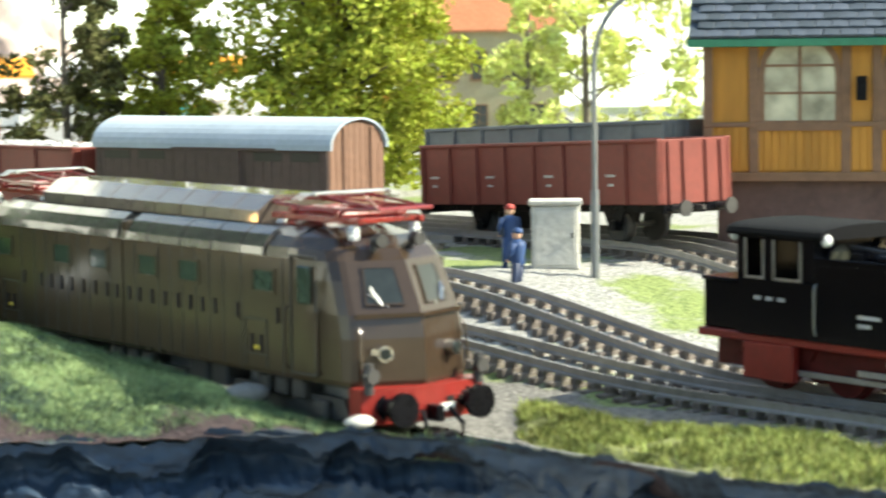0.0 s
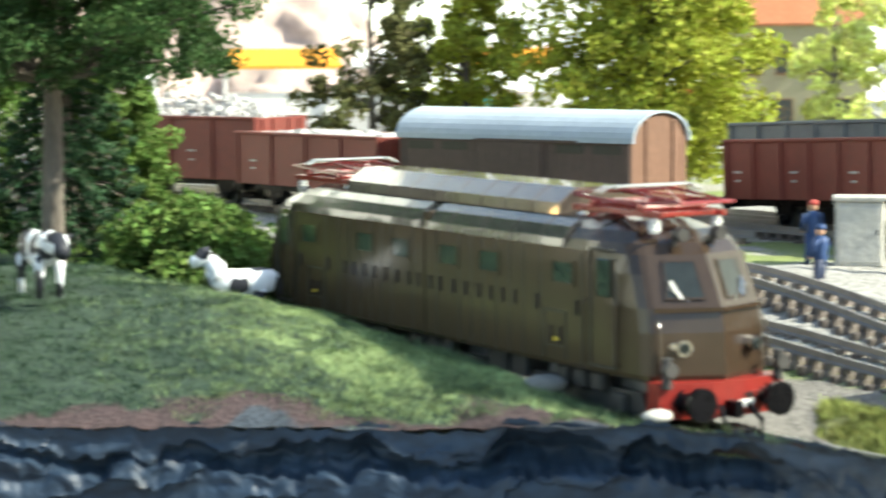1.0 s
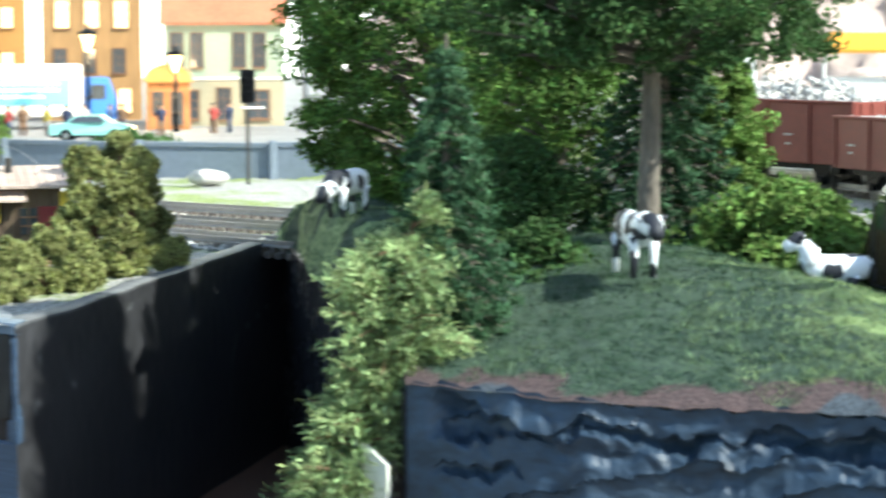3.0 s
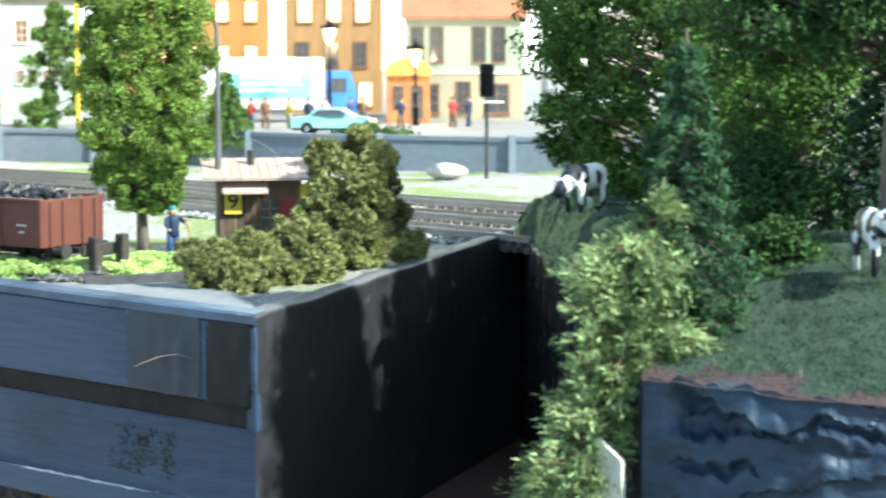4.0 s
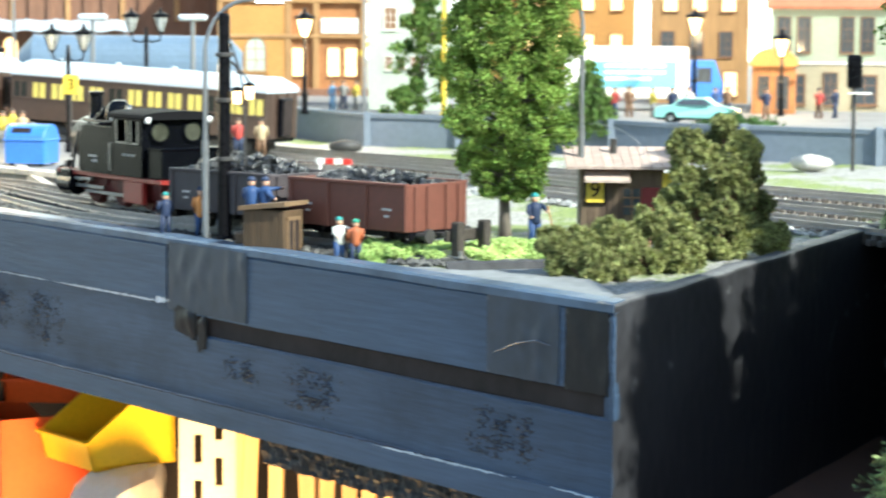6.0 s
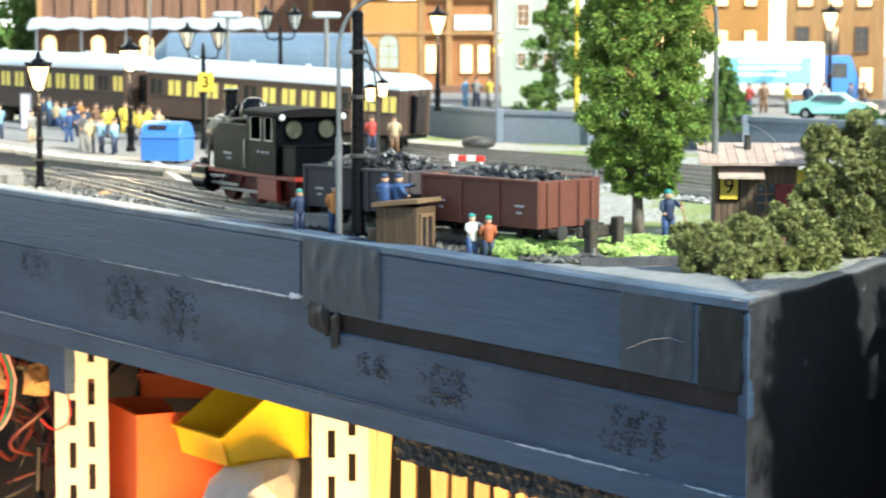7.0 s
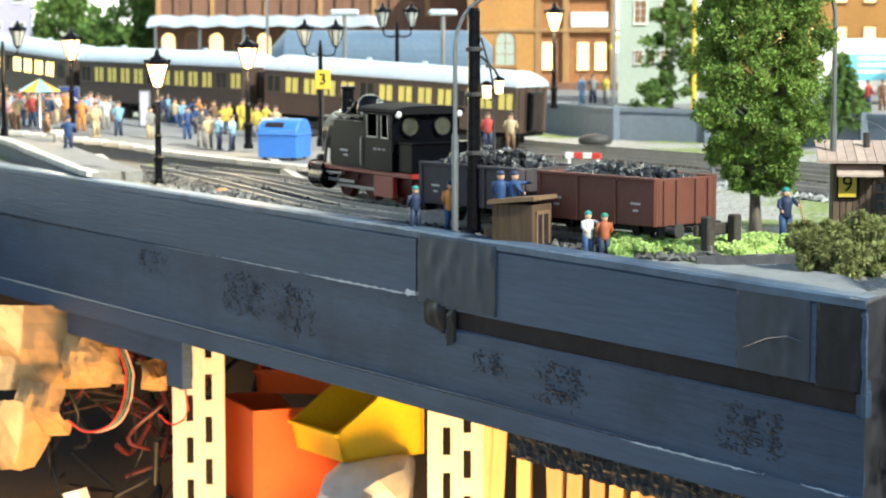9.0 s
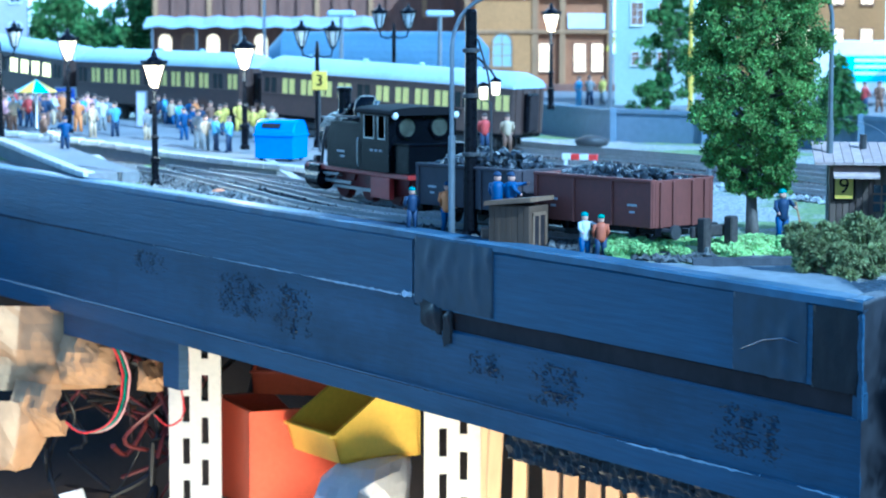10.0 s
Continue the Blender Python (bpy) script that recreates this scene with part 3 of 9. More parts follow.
TUFTBLADE = mat("tuft_fibre", (0.018, 0.042, 0.03), 0.9, var=0.3, big=22, fine=200, bump=0, tint=(0.13, 0.18, 0.09), island=0.5, spec=0.1)
tufts()
# Shaded and sunlit colours of one grass; the sunlit one lies trackside.
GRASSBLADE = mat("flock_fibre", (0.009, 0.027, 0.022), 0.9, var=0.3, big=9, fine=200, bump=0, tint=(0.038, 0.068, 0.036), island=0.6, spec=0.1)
SUNBLADE = mat("pale_flock_fibre", (0.17, 0.25, 0.10), 0.9, var=0.35, big=14, fine=200, bump=0, tint=(0.36, 0.44, 0.21), island=0.6, spec=0.1)
grass()


def verge():
    """Olive turf verge between the two tracks that meet beyond the meadow."""
    azs = [43.6, 45.0, 47.0, 49.0, 51.0, 52.6, 55.0]
    inner, outer = [520, 500, 476, 466, 464, 462, 460], [592, 568, 552, 548, 534, 517, 505]
    rng = np.random.default_rng(41)

    def lift(az, u):
        x, y = pol(az, 500 + 60 * u)
        edge = min(1.0, 5 * min(u, 1 - u), 2.0 * (az - 43.6))
        return -2.2 + edge * (3.4 + 1.6 * fr(x, y, 30, 5.0)) + 0.7 * fr(x, y, 8, 2.0)

    def spot(az, u):
        r0, r1 = float(np.interp(az, azs, inner)), float(np.interp(az, azs, outer))
        x, y = pol(az, r0 + u * (r1 - r0))
        return (x, y, lift(az, u))

    n, m = 70, 36
    vs = [spot(43.6 + 11.4 * i / n, j / m) for i in range(n + 1) for j in range(m + 1)]
    fs = [(i * (m + 1) + j, (i + 1) * (m + 1) + j, (i + 1) * (m + 1) + j + 1, i * (m + 1) + j + 1) for i in range(n) for j in range(m)]
    ob = raw("turf_verge", vs, np.array(fs), OLIVETURF)
    tagged(ob, "uneven olive-green turf verge between two tracks", "turf", kind="structure")
    verts = []
    for _ in range(15000):
        x, y, z = spot(43.7 + 11.2 * rng.random(), 0.04 + 0.92 * rng.random())
        if z < -0.6 + 0.8 * rng.random() or fr(x, y, 14, 6.0) > 0.15 + 0.5 * rng.random():
            continue
        a, h = rng.random() * 6.28, rng.uniform(0.9, 2.6)
        dx, dy = 0.26 * math.cos(a), 0.26 * math.sin(a)
        verts += [(x - dx, y - dy, z - 0.2), (x + dx, y + dy, z - 0.2), (x + rng.normal() * 0.8, y + rng.normal() * 0.8, z + h)]
    ob = raw("verge_grass", verts, np.arange(len(verts)).reshape(-1, 3), OLIVEBLADE)
    tagged(ob, "short olive-green flock fibres on the track verge", "grass", kind="stuff")


OLIVETURF = mat("olive_turf", (0.07, 0.085, 0.028), 0.95, var=0.5, big=45, fine=500, bump=1.0, tint=(0.17, 0.18, 0.06))
OLIVEBLADE = mat("olive_fibre", (0.065, 0.085, 0.022), 0.9, var=0.6, big=25, fine=200, bump=0, tint=(0.24, 0.26, 0.08), island=0.6, spec=0.1)
verge()


def fascia_details():
    """Tape, scuffs, chips and blistered paint on the table edge."""
    d = Vector((along(100)[0] - along(0)[0], along(100)[1] - along(0)[1], 0)).normalized()
    nrm = Vector((-d.y, d.x, 0))
    nrm = nrm if nrm.dot(Vector((*along(0), 0))) < 0 else -nrm

    def pt(s, z, o):
        x, y = along(s)
        return (x + nrm.x * o, y + nrm.y * o, z)

    def patch(name, s0, s1, z0, z1, o, material, label, skew=0.0, wrinkle=0.0, thin=False):
        """A thin sheet on the board's face, wavy at its edges and slightly creased."""
        n, m = max(8, int((s1 - s0) / 1.3)), 1 if thin else 10
        vs, fs = [], []
        for i in range(n + 1):
            s = s0 + (s1 - s0) * i / n
            jz = (0.35 if thin else 0.7) * noise.noise((s * 0.45, z0, 3))
            pinch = min(1.0, 6 * min(i / n, 1 - i / n)) * (0.65 + 0.7 * noise.noise((s * 0.3, z1, 9))) if thin else 1.0
            for j in range(m + 1):
                z = z0 + (z1 - z0) * (0.5 + (j / m - 0.5) * pinch) + jz + skew * i / n
                js = 0.9 * noise.noise((z * 0.35, s0, 1)) if i in (0, n) and not thin else 0.0
                w = wrinkle * max(0.0, noise.noise((s * 0.16, z * 0.13, s0))) if 0 < j < m and 0 < i < n else 0.0
                vs.append(pt(s + js, z, o + w))
        for i in range(n):
            for j in range(m):
                a = i * (m + 1) + j
                fs.append((a, a + 1, a + m + 2, a + m + 1))
        k = len(vs)
        vs += [pt(s0, z0, -0.4), pt(s0, z1, -0.4), pt(s1, z0 + skew, -0.4), pt(s1, z1 + skew, -0.4)]
        fs += [(0, k, k + 1, m), (n * (m + 1), n * (m + 1) + m, k + 3, k + 2)]
        ob = raw(name, vs, fs, material, fascia, smooth=True)
        if label:
            tagged(ob, label=label)

    patch("tape_patch", 192, 244, -24.9, 0.4, 0.75, TAPE2, "glossy slate tape over the board joint", wrinkle=1.1)
    patch("tape_patch", 24, 58, -25.4, -0.7, 0.32, TAPE2, "glossy slate tape near the corner", wrinkle=0.9)
    patch("tape_patch", 1.4, 21, -25.9, -1.2, 0.3, TAPE, "black tape round the corner", wrinkle=0.6)
    patch("tape_patch", -0.4, 1.4, -33, -2, 0.4, SLATE, "worn tape strip on the corner", wrinkle=0.5)
    patch("chipped_edge", 247, 332, -23.2, -22.2, 0.9, CHIP, "pale chipped board edge", skew=-0.1, thin=True)
    patch("chipped_edge", 332, 410, -23.1, -22.5, 0.9, CHIP, "pale chipped board edge", skew=-0.1, thin=True)
    patch("chipped_edge", 410, 470, -23.2, -22.9, 0.9, CHIP, "pale chipped board edge", skew=-0.1, thin=True)
    patch("chipped_edge", 245, 253, -23.6, -20.4, 0.95, CHIP, "pale chipped board corner", thin=True)
    patch("chipped_edge", 44, 116, -57.2, -56.2, 1.3, CHIP, "pale chipped board edge", skew=-0.3, thin=True)
    patch("chipped_edge", 6, 26, -57.3, -56.4, 1.3, CHIP, "pale chipped board edge", skew=0.2, thin=True)
    patch("board_seam", 525, 690, -23.2, -22.5, 0.75, GAP, "dark seam between two boards", skew=-0.6, thin=True)
    patch("board_seam", 4, 640, -56.6, -56.1, 1.0, GAP, "dark seam above the bottom trim", skew=-0.8, thin=True)
    patch("torn_tape", 219, 224, -37, -25, 0.9, TAPE, "torn black tape end", skew=-2, wrinkle=1.6)
    patch("torn_tape", 226, 240, -35, -25, 0.8, TAPE, "torn black tape end", skew=3, wrinkle=1.6)

    def blister(s0, s1, z0, z1, seed):
        """Rough patch: fine lumps of paint that rise out of the board where it is worst, fading to nothing round it."""
        ns, nz_ = int((s1 - s0) / 0.55), int((z1 - z0) / 0.5)
        vs, fs = [], []
        for i in range(ns + 1):
            for j in range(nz_ + 1):
                u, v = i / ns, j / nz_
                s, z = s0 + (s1 - s0) * u, z0 + (z1 - z0) * v
                win = min(1.0, 3.2 * min(u, 1 - u)) * min(1.0, 4 * min(v, 1 - v))
                o = win * (0.30 + 1.3 * noise.noise((s / 2.1, z / 0.7, seed)) + 0.7 * noise.noise((s / 7.0, z / 3.5, seed))) - 0.36
                vs.append(pt(s, z, o))
        for i in range(ns):
            for j in range(nz_):
                a = i * (nz_ + 1) + j
                fs.append((a, a + 1, a + nz_ + 2, a + nz_ + 1))
        ob = raw("blistered_paint", vs, fs, BLISTER, fascia, kind="stuff")
        tagged(ob, "rough blistered black paint", kind="stuff")

    blister(316, 366, -53, -24, 1.0)
    blister(352, 420, -50, -24, 2.0)
    blister(128, 176, -55, -33, 3.0)
    blister(26, 76, -56, -33, 4.0)
    blister(452, 500, -38, -24, 6.0)
    blister(180, 214, -50, -36, 5.0)
    bm = nb()
    tube(bm, [pt(27, -13.5, 1.0), pt(33, -12.6, 1.5), pt(42, -14.2, 1.3), pt(54, -18.6, 1.0)], [0.1, 0.24, 0.2, 0.08], 5)
    part("crease", bm, CAPGREY, fascia)


TAPE2 = mat("grey_tape", (0.026, 0.037, 0.057), 0.45, var=0.3, big=40, fine=160, bump=0.2)
BLISTER = mat("blistered_slate_paint", (0.020, 0.027, 0.041), 0.6, var=0.4, big=60, fine=700, bump=0.6, spec=0.3)
CHIP = mat("chipped_paint", (0.36, 0.44, 0.53), 0.4, var=0.35, big=80, fine=500, bump=0.3)
fascia_details()

# ---- tracks ----
def spline(pts, step=6.0):
    """Evenly spaced points on a smooth line through pts, with their headings."""
    p = np.array(pts, float)
    out = []
    for i in range(len(p) - 1):
        a, b = p[max(i - 1, 0)], p[i]
        c, d = p[i + 1], p[min(i + 2, len(p) - 1)]
        n = max(2, int(np.linalg.norm(c - b) / 3))
        for k in range(n):
            t = k / n
            out.append(0.5 * (2 * b + (c - a) * t + (2 * a - 5 * b + 4 * c - d) * t * t + (3 * b - a - 3 * c + d) * t ** 3))
    out.append(p[-1])
    out = np.array(out)
    s = np.concatenate([[0], np.cumsum(np.linalg.norm(np.diff(out[:, :2], axis=0), axis=1))])
    q = np.arange(0, s[-1], step)
    return np.stack([np.interp(q, s, out[:, k]) for k in range(out.shape[1])], 1)


SLEEPER = None


def track(pts, label="weathered steel rails on brown sleepers in pale ballast"):
    """Two rails on sleepers; pts are the middle of the track."""
    global SLEEPER
    line = spline(pts)
    tan = np.gradient(line, axis=0)
    tan /= np.linalg.norm(tan[:, :2], axis=1)[:, None]
    base = np.array([[x, y, (p[2] if len(p) > 2 else yard_z(x, y))] for p in line for x, y in [p[:2]]])
    tr = thing("railway_track", 0, 0, 0, 0, label, "track", group="tracks of the yard")
    for side in (-8.25, 8.25):
        rings = []
        for p, t in zip(base, tan):
            nx, ny = -t[1], t[0]
            c = (p[0] + nx * side, p[1] + ny * side, p[2])
            rings.append([(c[0] + nx * w, c[1] + ny * w, c[2] + h) for w, h in ((-1.0, 1.6), (1.0, 1.6), (1.0, 2.1), (0.45, 2.5), (0.5, 4.2), (-0.5, 4.2), (-0.45, 2.5), (-1.0, 2.1))])
        bm = nb()
        loft(bm, rings)
        part("rail", bm, RAILM, tr)
    if SLEEPER is None:
        bm = nb()
        box(bm, -1.3, -13, -2.4, 1.3, 13, 0.05, 0.25)
        for q in (-8.25, 8.25):
            box(bm, -1.1, q - 1.8, 0.0, 1.1, q + 1.8, 1.7, 0.2)
        SLEEPER = part("sleeper", bm, SLEEP, tr)
        SLEEPER.matrix_basis = pose(base[0][0] * MM, base[0][1] * MM, base[0][2] * MM, 0, 0, math.degrees(math.atan2(tan[0][1], tan[0][0])))
    for p, t in list(zip(base, tan))[1:]:
        again(SLEEPER, tr, p[0], p[1], p[2], math.degrees(math.atan2(t[1], t[0])), name="sleeper")
    return tr


MAIN = [(338, 175), (333, 345), (341, 472), (350, 580), (346, 690), (311, 810), (243, 935), (176, 1065), (105, 1190), (10, 1295), (-120, 1360), (-300, 1415)]
track(MAIN)
track([(98, 813), (44, 872), (2, 918), (-34, 966), (-55, 1006), (-78, 1064), (-104, 1127), (-128, 1180), (-148, 1214)])
track([(36, 915), (8, 963), (-17, 1003), (-48, 1062), (-88, 1140), (-124, 1186)])
track([(425, 215), (432, 400), (428, 520), (410, 660), (370, 800), (300, 940), (215, 1085), (130, 1250), (54, 1339), (-104, 1446), (-231, 1568), (-350, 1706)])
track([(452, 250), (460, 380), (461, 479), (453, 580), (430, 690), (386, 800), (330, 905)])
track([(532, 590), (515, 655), (497, 730), (500, 850), (465, 960), (400, 1070)])
track([(552, 380), (562, 470), (568, 552), (566, 650), (545, 770), (530, 880), (480, 1020), (400, 1150)])
track([(380, 930), (290, 1065), (190, 1215), (100, 1340), (0, 1440)])

# ---- rolling stock ----
def wheelset(bm, x, r=5.0, half=9.0):
    cyl(bm, (x, -half, r), (x, half, r), 1.0, n=8)
    for s in (-1, 1):
        cyl(bm, (x, s * 7.0, r), (x, s * 9.4, r), r, n=18)
        cyl(bm, (x, s * 6.6, r), (x, s * 7.2, r), r + 0.8, n=18)


def add_running_gear(w, half_len, axles, width, r=5.0, sill=12.0, frame_mat=None):
    """Wheelsets, axle boxes, frame, buffers and hooks below a wagon."""
    for x in axles:
        bm = nb()
        wheelset(bm, x, r)
        part("wheelset", bm, IRON, w)
        for s in (-1, 1):
            bm = nb()
            prism(bm, [(x - 6, s * 10, sill), (x + 6, s * 10, sill), (x + 2, s * 10, r - 1.5), (x - 2, s * 10, r - 1.5)], (0, s * 1.2, 0))
            box(bm, x - 1.6, s * 11, r - 1.6, x + 1.6, s * 12.6, r + 1.8, 0.4)
            part("axle_guard", bm, BLK, w)
    bm = nb()
    box(bm, -half_len, -11, sill - 2.5, half_len, -9.4, sill, 0.2)
    box(bm, -half_len, 9.4, sill - 2.5, half_len, 11, sill, 0.2)
    for x in (-half_len, half_len - 1.5):
        box(bm, x, -width / 2 + 1.5, sill - 3, x + 1.5, width / 2 - 1.5, sill, 0.2)
    part("underframe", bm, frame_mat or BLK, w)
    for e in (-1, 1):
        for s in (-1, 1):
            bm = nb()
            cyl(bm, (e * half_len, s * 10, sill - 1.2), (e * (half_len + 5), s * 10, sill - 1.2), 1.1, n=8)
            cyl(bm, (e * (half_len + 5), s * 10, sill - 1.2), (e * (half_len + 6), s * 10, sill - 1.2), 2.6, n=14)
            part("buffer", bm, IRON, w)
        bm = nb()
        box(bm, e * half_len, -0.8, sill - 2.2, e * (half_len + 3.5), 0.8, sill - 0.6, 0.2)
        part("coupling_hook", bm, IRON, w)


def coal_heap(w, L, W, z, h=6.0, n=330, seed=1, material=None):
    rng = random.Random(seed)
    bm = nb()
    for _ in range(n):
        x, y = rng.uniform(-L / 2, L / 2), rng.uniform(-W / 2, W / 2)
        top = h * max(0.05, 1 - (2 * x / L) ** 4) * max(0.1, 1 - (2 * y / W) ** 2)
        s = rng.uniform(1.0, 2.4)
        g = bmesh.ops.create_icosphere(bm, subdivisions=1, radius=s, matrix=Matrix.LocRotScale(
            (x, y, z + rng.uniform(0.3, 1) * top), Euler((rng.random() * 6, rng.random() * 6, rng.random() * 6)), (rng.uniform(.6, 1.2), rng.uniform(.6, 1.2), rng.uniform(.5, .9))))
        for v in g["verts"]:
            v.co += Vector((rng.uniform(-.3, .3), rng.uniform(-.3, .3), rng.uniform(-.3, .3))) * s
    box(bm, -L / 2, -W / 2, z - 3, L / 2, W / 2, z + 0.5)
    part("gravel_load" if material else "coal_load", bm, material or COAL, w, "heap of pale gravel" if material else "heap of shiny black coal lumps", kind="stuff")


def open_wagon(x, y, z, rz, L, H, paint, label, group, load=None, inside=None, ribs=4, seed=1, W=31.0, sill=12.0, wheel=5.0, heap=None):
    """Open goods wagon: thin-walled box with ribs, floor and running gear."""
    w = thing("open_wagon", x, y, z, rz, label, "goods wagon", group)
    top = sill + H
    rb = nb()
    box(rb, -0.8, -0.4, 0, 0.8, 0.4, H, 0.2)
    rib = None
    for s in (-1, 1):
        bm = nb()
        box(bm, -L / 2, s * W / 2, sill, L / 2, s * (W / 2 - 1.2), top, 0.25)
        part("side_wall", bm, paint, w)
        for i in range(ribs + 1):
            xx = -L / 2 + 1.0 + (L - 2) * i / ribs
            if rib is None:
                rib = part("rib", rb, paint, w)
                rib.matrix_basis = pose(xx * MM, s * (W / 2 + 0.4) * MM, sill * MM)
            else:
                again(rib, w, xx, s * (W / 2 + 0.4), sill, name="rib")
        bm = nb()
        box(bm, -L / 2, s * (W / 2 + 0.9), top - 0.3, L / 2, s * (W / 2 - 1.6), top + 0.9, 0.25)
        part("top_rail", bm, paint, w)
        for i in range(0, ribs, 2):
            xx = -L / 2 + (L / ribs) * (i + 0.5)
            for dz, hw in ((0.45, 2.2), (0.3, 1.2)):
                bm = nb()
                box(bm, xx - hw, s * (W / 2 + 0.05), sill + H * dz, xx + hw, s * (W / 2 + 0.25), sill + H * dz + 0.8)
                part("marking_bar", bm, mat_pale, w)
    for e in (-1, 1):
        bm = nb()
        box(bm, e * L / 2, -W / 2 + 1.2, sill, e * (L / 2 - 1.2), W / 2 - 1.2, top + 0.6, 0.25)
        part("end_wall", bm, paint, w)
        for yy in (-W / 2 + 4, -5, 5, W / 2 - 4):
            again(rib, w, e * (L / 2 + 0.4), yy, sill, rz=90, name="rib")
    bm = nb()
    box(bm, -L / 2 + 1.2, -W / 2 + 1.2, sill, L / 2 - 1.2, W / 2 - 1.2, sill + 1.2)
    part("floor", bm, inside or paint, w)
    if inside:
        for s in (-1, 1):
            bm = nb()
            box(bm, -L / 2 + 1.3, s * (W / 2 - 1.65), sill + 1.2, L / 2 - 1.3, s * (W / 2 - 1.25), top - 0.4)
            part("lining", bm, inside, w)
    add_running_gear(w, L / 2, (-L * 0.28, L * 0.28), W, sill=sill, r=wheel)
    if load:
        coal_heap(w, L - 5, W - 5, top - 1.5, load, seed=seed, material=heap)
    return w


def box_van(x, y, z, rz):
    L, W, sill = 104.0, 32.0, 12.0
    w = thing("covered_van", x, y, z, rz, "brown boarded covered goods van with silver-grey curved roof", "goods wagon", "goods wagons in the far siding")
    for s in (-1, 1):
        bm = nb()
        box(bm, -L / 2, s * W / 2, sill, L / 2, s * (W / 2 - 1.3), sill + 22, 0.2)
        part("side_wall", bm, VANBR, w)
        for i in range(26):
            bm = nb()
            xx = -L / 2 + 4 * i
            box(bm, xx + 0.15, s * (W / 2), sill + 0.6, xx + 3.85, s * (W / 2 + 0.3), sill + 21.6, 0.1)
            part("board", bm, VANBR, w)
        for xx in (-L / 2 + 1, L / 2 - 1):
            bm = nb()
            box(bm, xx - 0.8, s * W / 2, sill, xx + 0.8, s * (W / 2 + 0.8), sill + 22, 0.15)
            part("corner_post", bm, VANBR, w)
        bm = nb()
        box(bm, -14, s * (W / 2 + 0.3), sill + 0.5, 14, s * (W / 2 + 1.2), sill + 21, 0.2)
        for xx in (-10, -5, 0, 5, 10):
            box(bm, xx - 0.15, s * (W / 2 + 1.2), sill + 1, xx + 0.15, s * (W / 2 + 1.35), sill + 20.5)
        box(bm, -16, s * (W / 2 + 0.5), sill + 21, 30, s * (W / 2 + 1.4), sill + 22, 0.1)
        part("sliding_door", bm, VANBR, w)
        for xx in (-42, -26, 26, 42):
            bm = nb()
            box(bm, xx - 6, s * (W / 2 + 0.05), sill + 17.5, xx + 6, s * (W / 2 + 0.5), sill + 20.5, 0.1)
            part("vent_flap", bm, LINE, w)
        bm = nb()
        box(bm, -44, s * (W / 2 + 0.05), sill + 4, -34, s * (W / 2 + 0.3), sill + 9)
        box(bm, 20, s * (W / 2 + 0.05), sill + 4, 27, s * (W / 2 + 0.3), sill + 8)
        part("marking_panel", bm, mat_pale, w, "pale faded marking panel")
    for e in (-1, 1):
        bm = nb()
        arc = [(e * L / 2, W / 2 * math.cos(a), sill + 22 + 9.5 * math.sin(a)) for a in np.linspace(0, math.pi, 17)]
        prism(bm, [(e * L / 2, W / 2, sill), *arc, (e * L / 2, -W / 2, sill)], (-e * 1.3, 0, 0))
        part("end_wall", bm, VANEND, w, "lighter brown boarded end wall")
        for i in range(9):
            y0, y1 = -W / 2 + W * i / 9 + 0.15, -W / 2 + W * (i + 1) / 9 - 0.15
            ym = max(abs(y0), abs(y1))
            zz = sill + 22 + 9.5 * math.sqrt(max(0, 1 - (2 * ym / W) ** 2))
            bm = nb()
            box(bm, e * L / 2, y0, sill + 0.5, e * (L / 2 + 0.3), y1, zz - 0.2, 0.1)
            part("board", bm, VANEND, w)
        for yy in (-8, 8):
            bm = nb()
            box(bm, e * L / 2, yy - 0.9, sill, e * (L / 2 + 1.2), yy + 0.9, sill + 29, 0.2)
            part("end_post", bm, VANEND, w)
    bm = nb()
    rings = []
    for xx in (-L / 2 - 1.5, L / 2 + 1.5):
        outer = [(xx, (W / 2 + 1.2) * math.cos(a), sill + 22 + 10.3 * math.sin(a)) for a in np.linspace(-0.06, math.pi + 0.06, 19)]
        inner = [(xx, (W / 2 + 0.2) * math.cos(a), sill + 22 + 9.5 * math.sin(a)) for a in np.linspace(math.pi + 0.06, -0.06, 19)]
        rings.append(outer + inner)
    loft(bm, rings)
    part("roof", bm, ROOFSIL, w, "pale silver-grey barrel roof", smooth=False)
    add_running_gear(w, L / 2, (-30, 30), W, sill=sill)
    return w


OLDWOOD2 = mat("dark_bristle", (0.06, 0.045, 0.03), 0.9, var=0.4, fine=900, bump=0.6)
STONEP = mat("pale_gravel", (0.48, 0.47, 0.45), 0.9, var=0.12, fine=900, bump=0.4, island=0.1)
mat_pale = mat("faded_pale_paint", (0.4, 0.38, 0.36), 0.7, var=0.3)
# far siding: open wagons and the covered van
FAR = "goods wagons in the far siding"
box_van(512, 675, 19, -75.5)
open_wagon(496, 785, 19, -85, 92, 20, WAGONRED, "red-brown open goods wagon with pale grey load", FAR, inside=ROOFSIL, load=2.5, heap=STONEP)
open_wagon(488, 884, 19, -72, 96, 25, WAGONRED, "red-brown open goods wagon heaped with pale gravel", FAR, inside=ROOFSIL, load=11, heap=STONEP)
gw = open_wagon(569, 565, 22, -93.8, 122, 20, WAGONRED, "long red-brown open wagon with grey inside", "open wagons by the signal box", inside=mat_pale, ribs=8)
gw.matrix_basis = pose(0.569, 0.565, 0.022, 0, -2.5, -93.8)
track([(586, 420), (594, 500), (598, 577), (594, 690), (574, 800)])
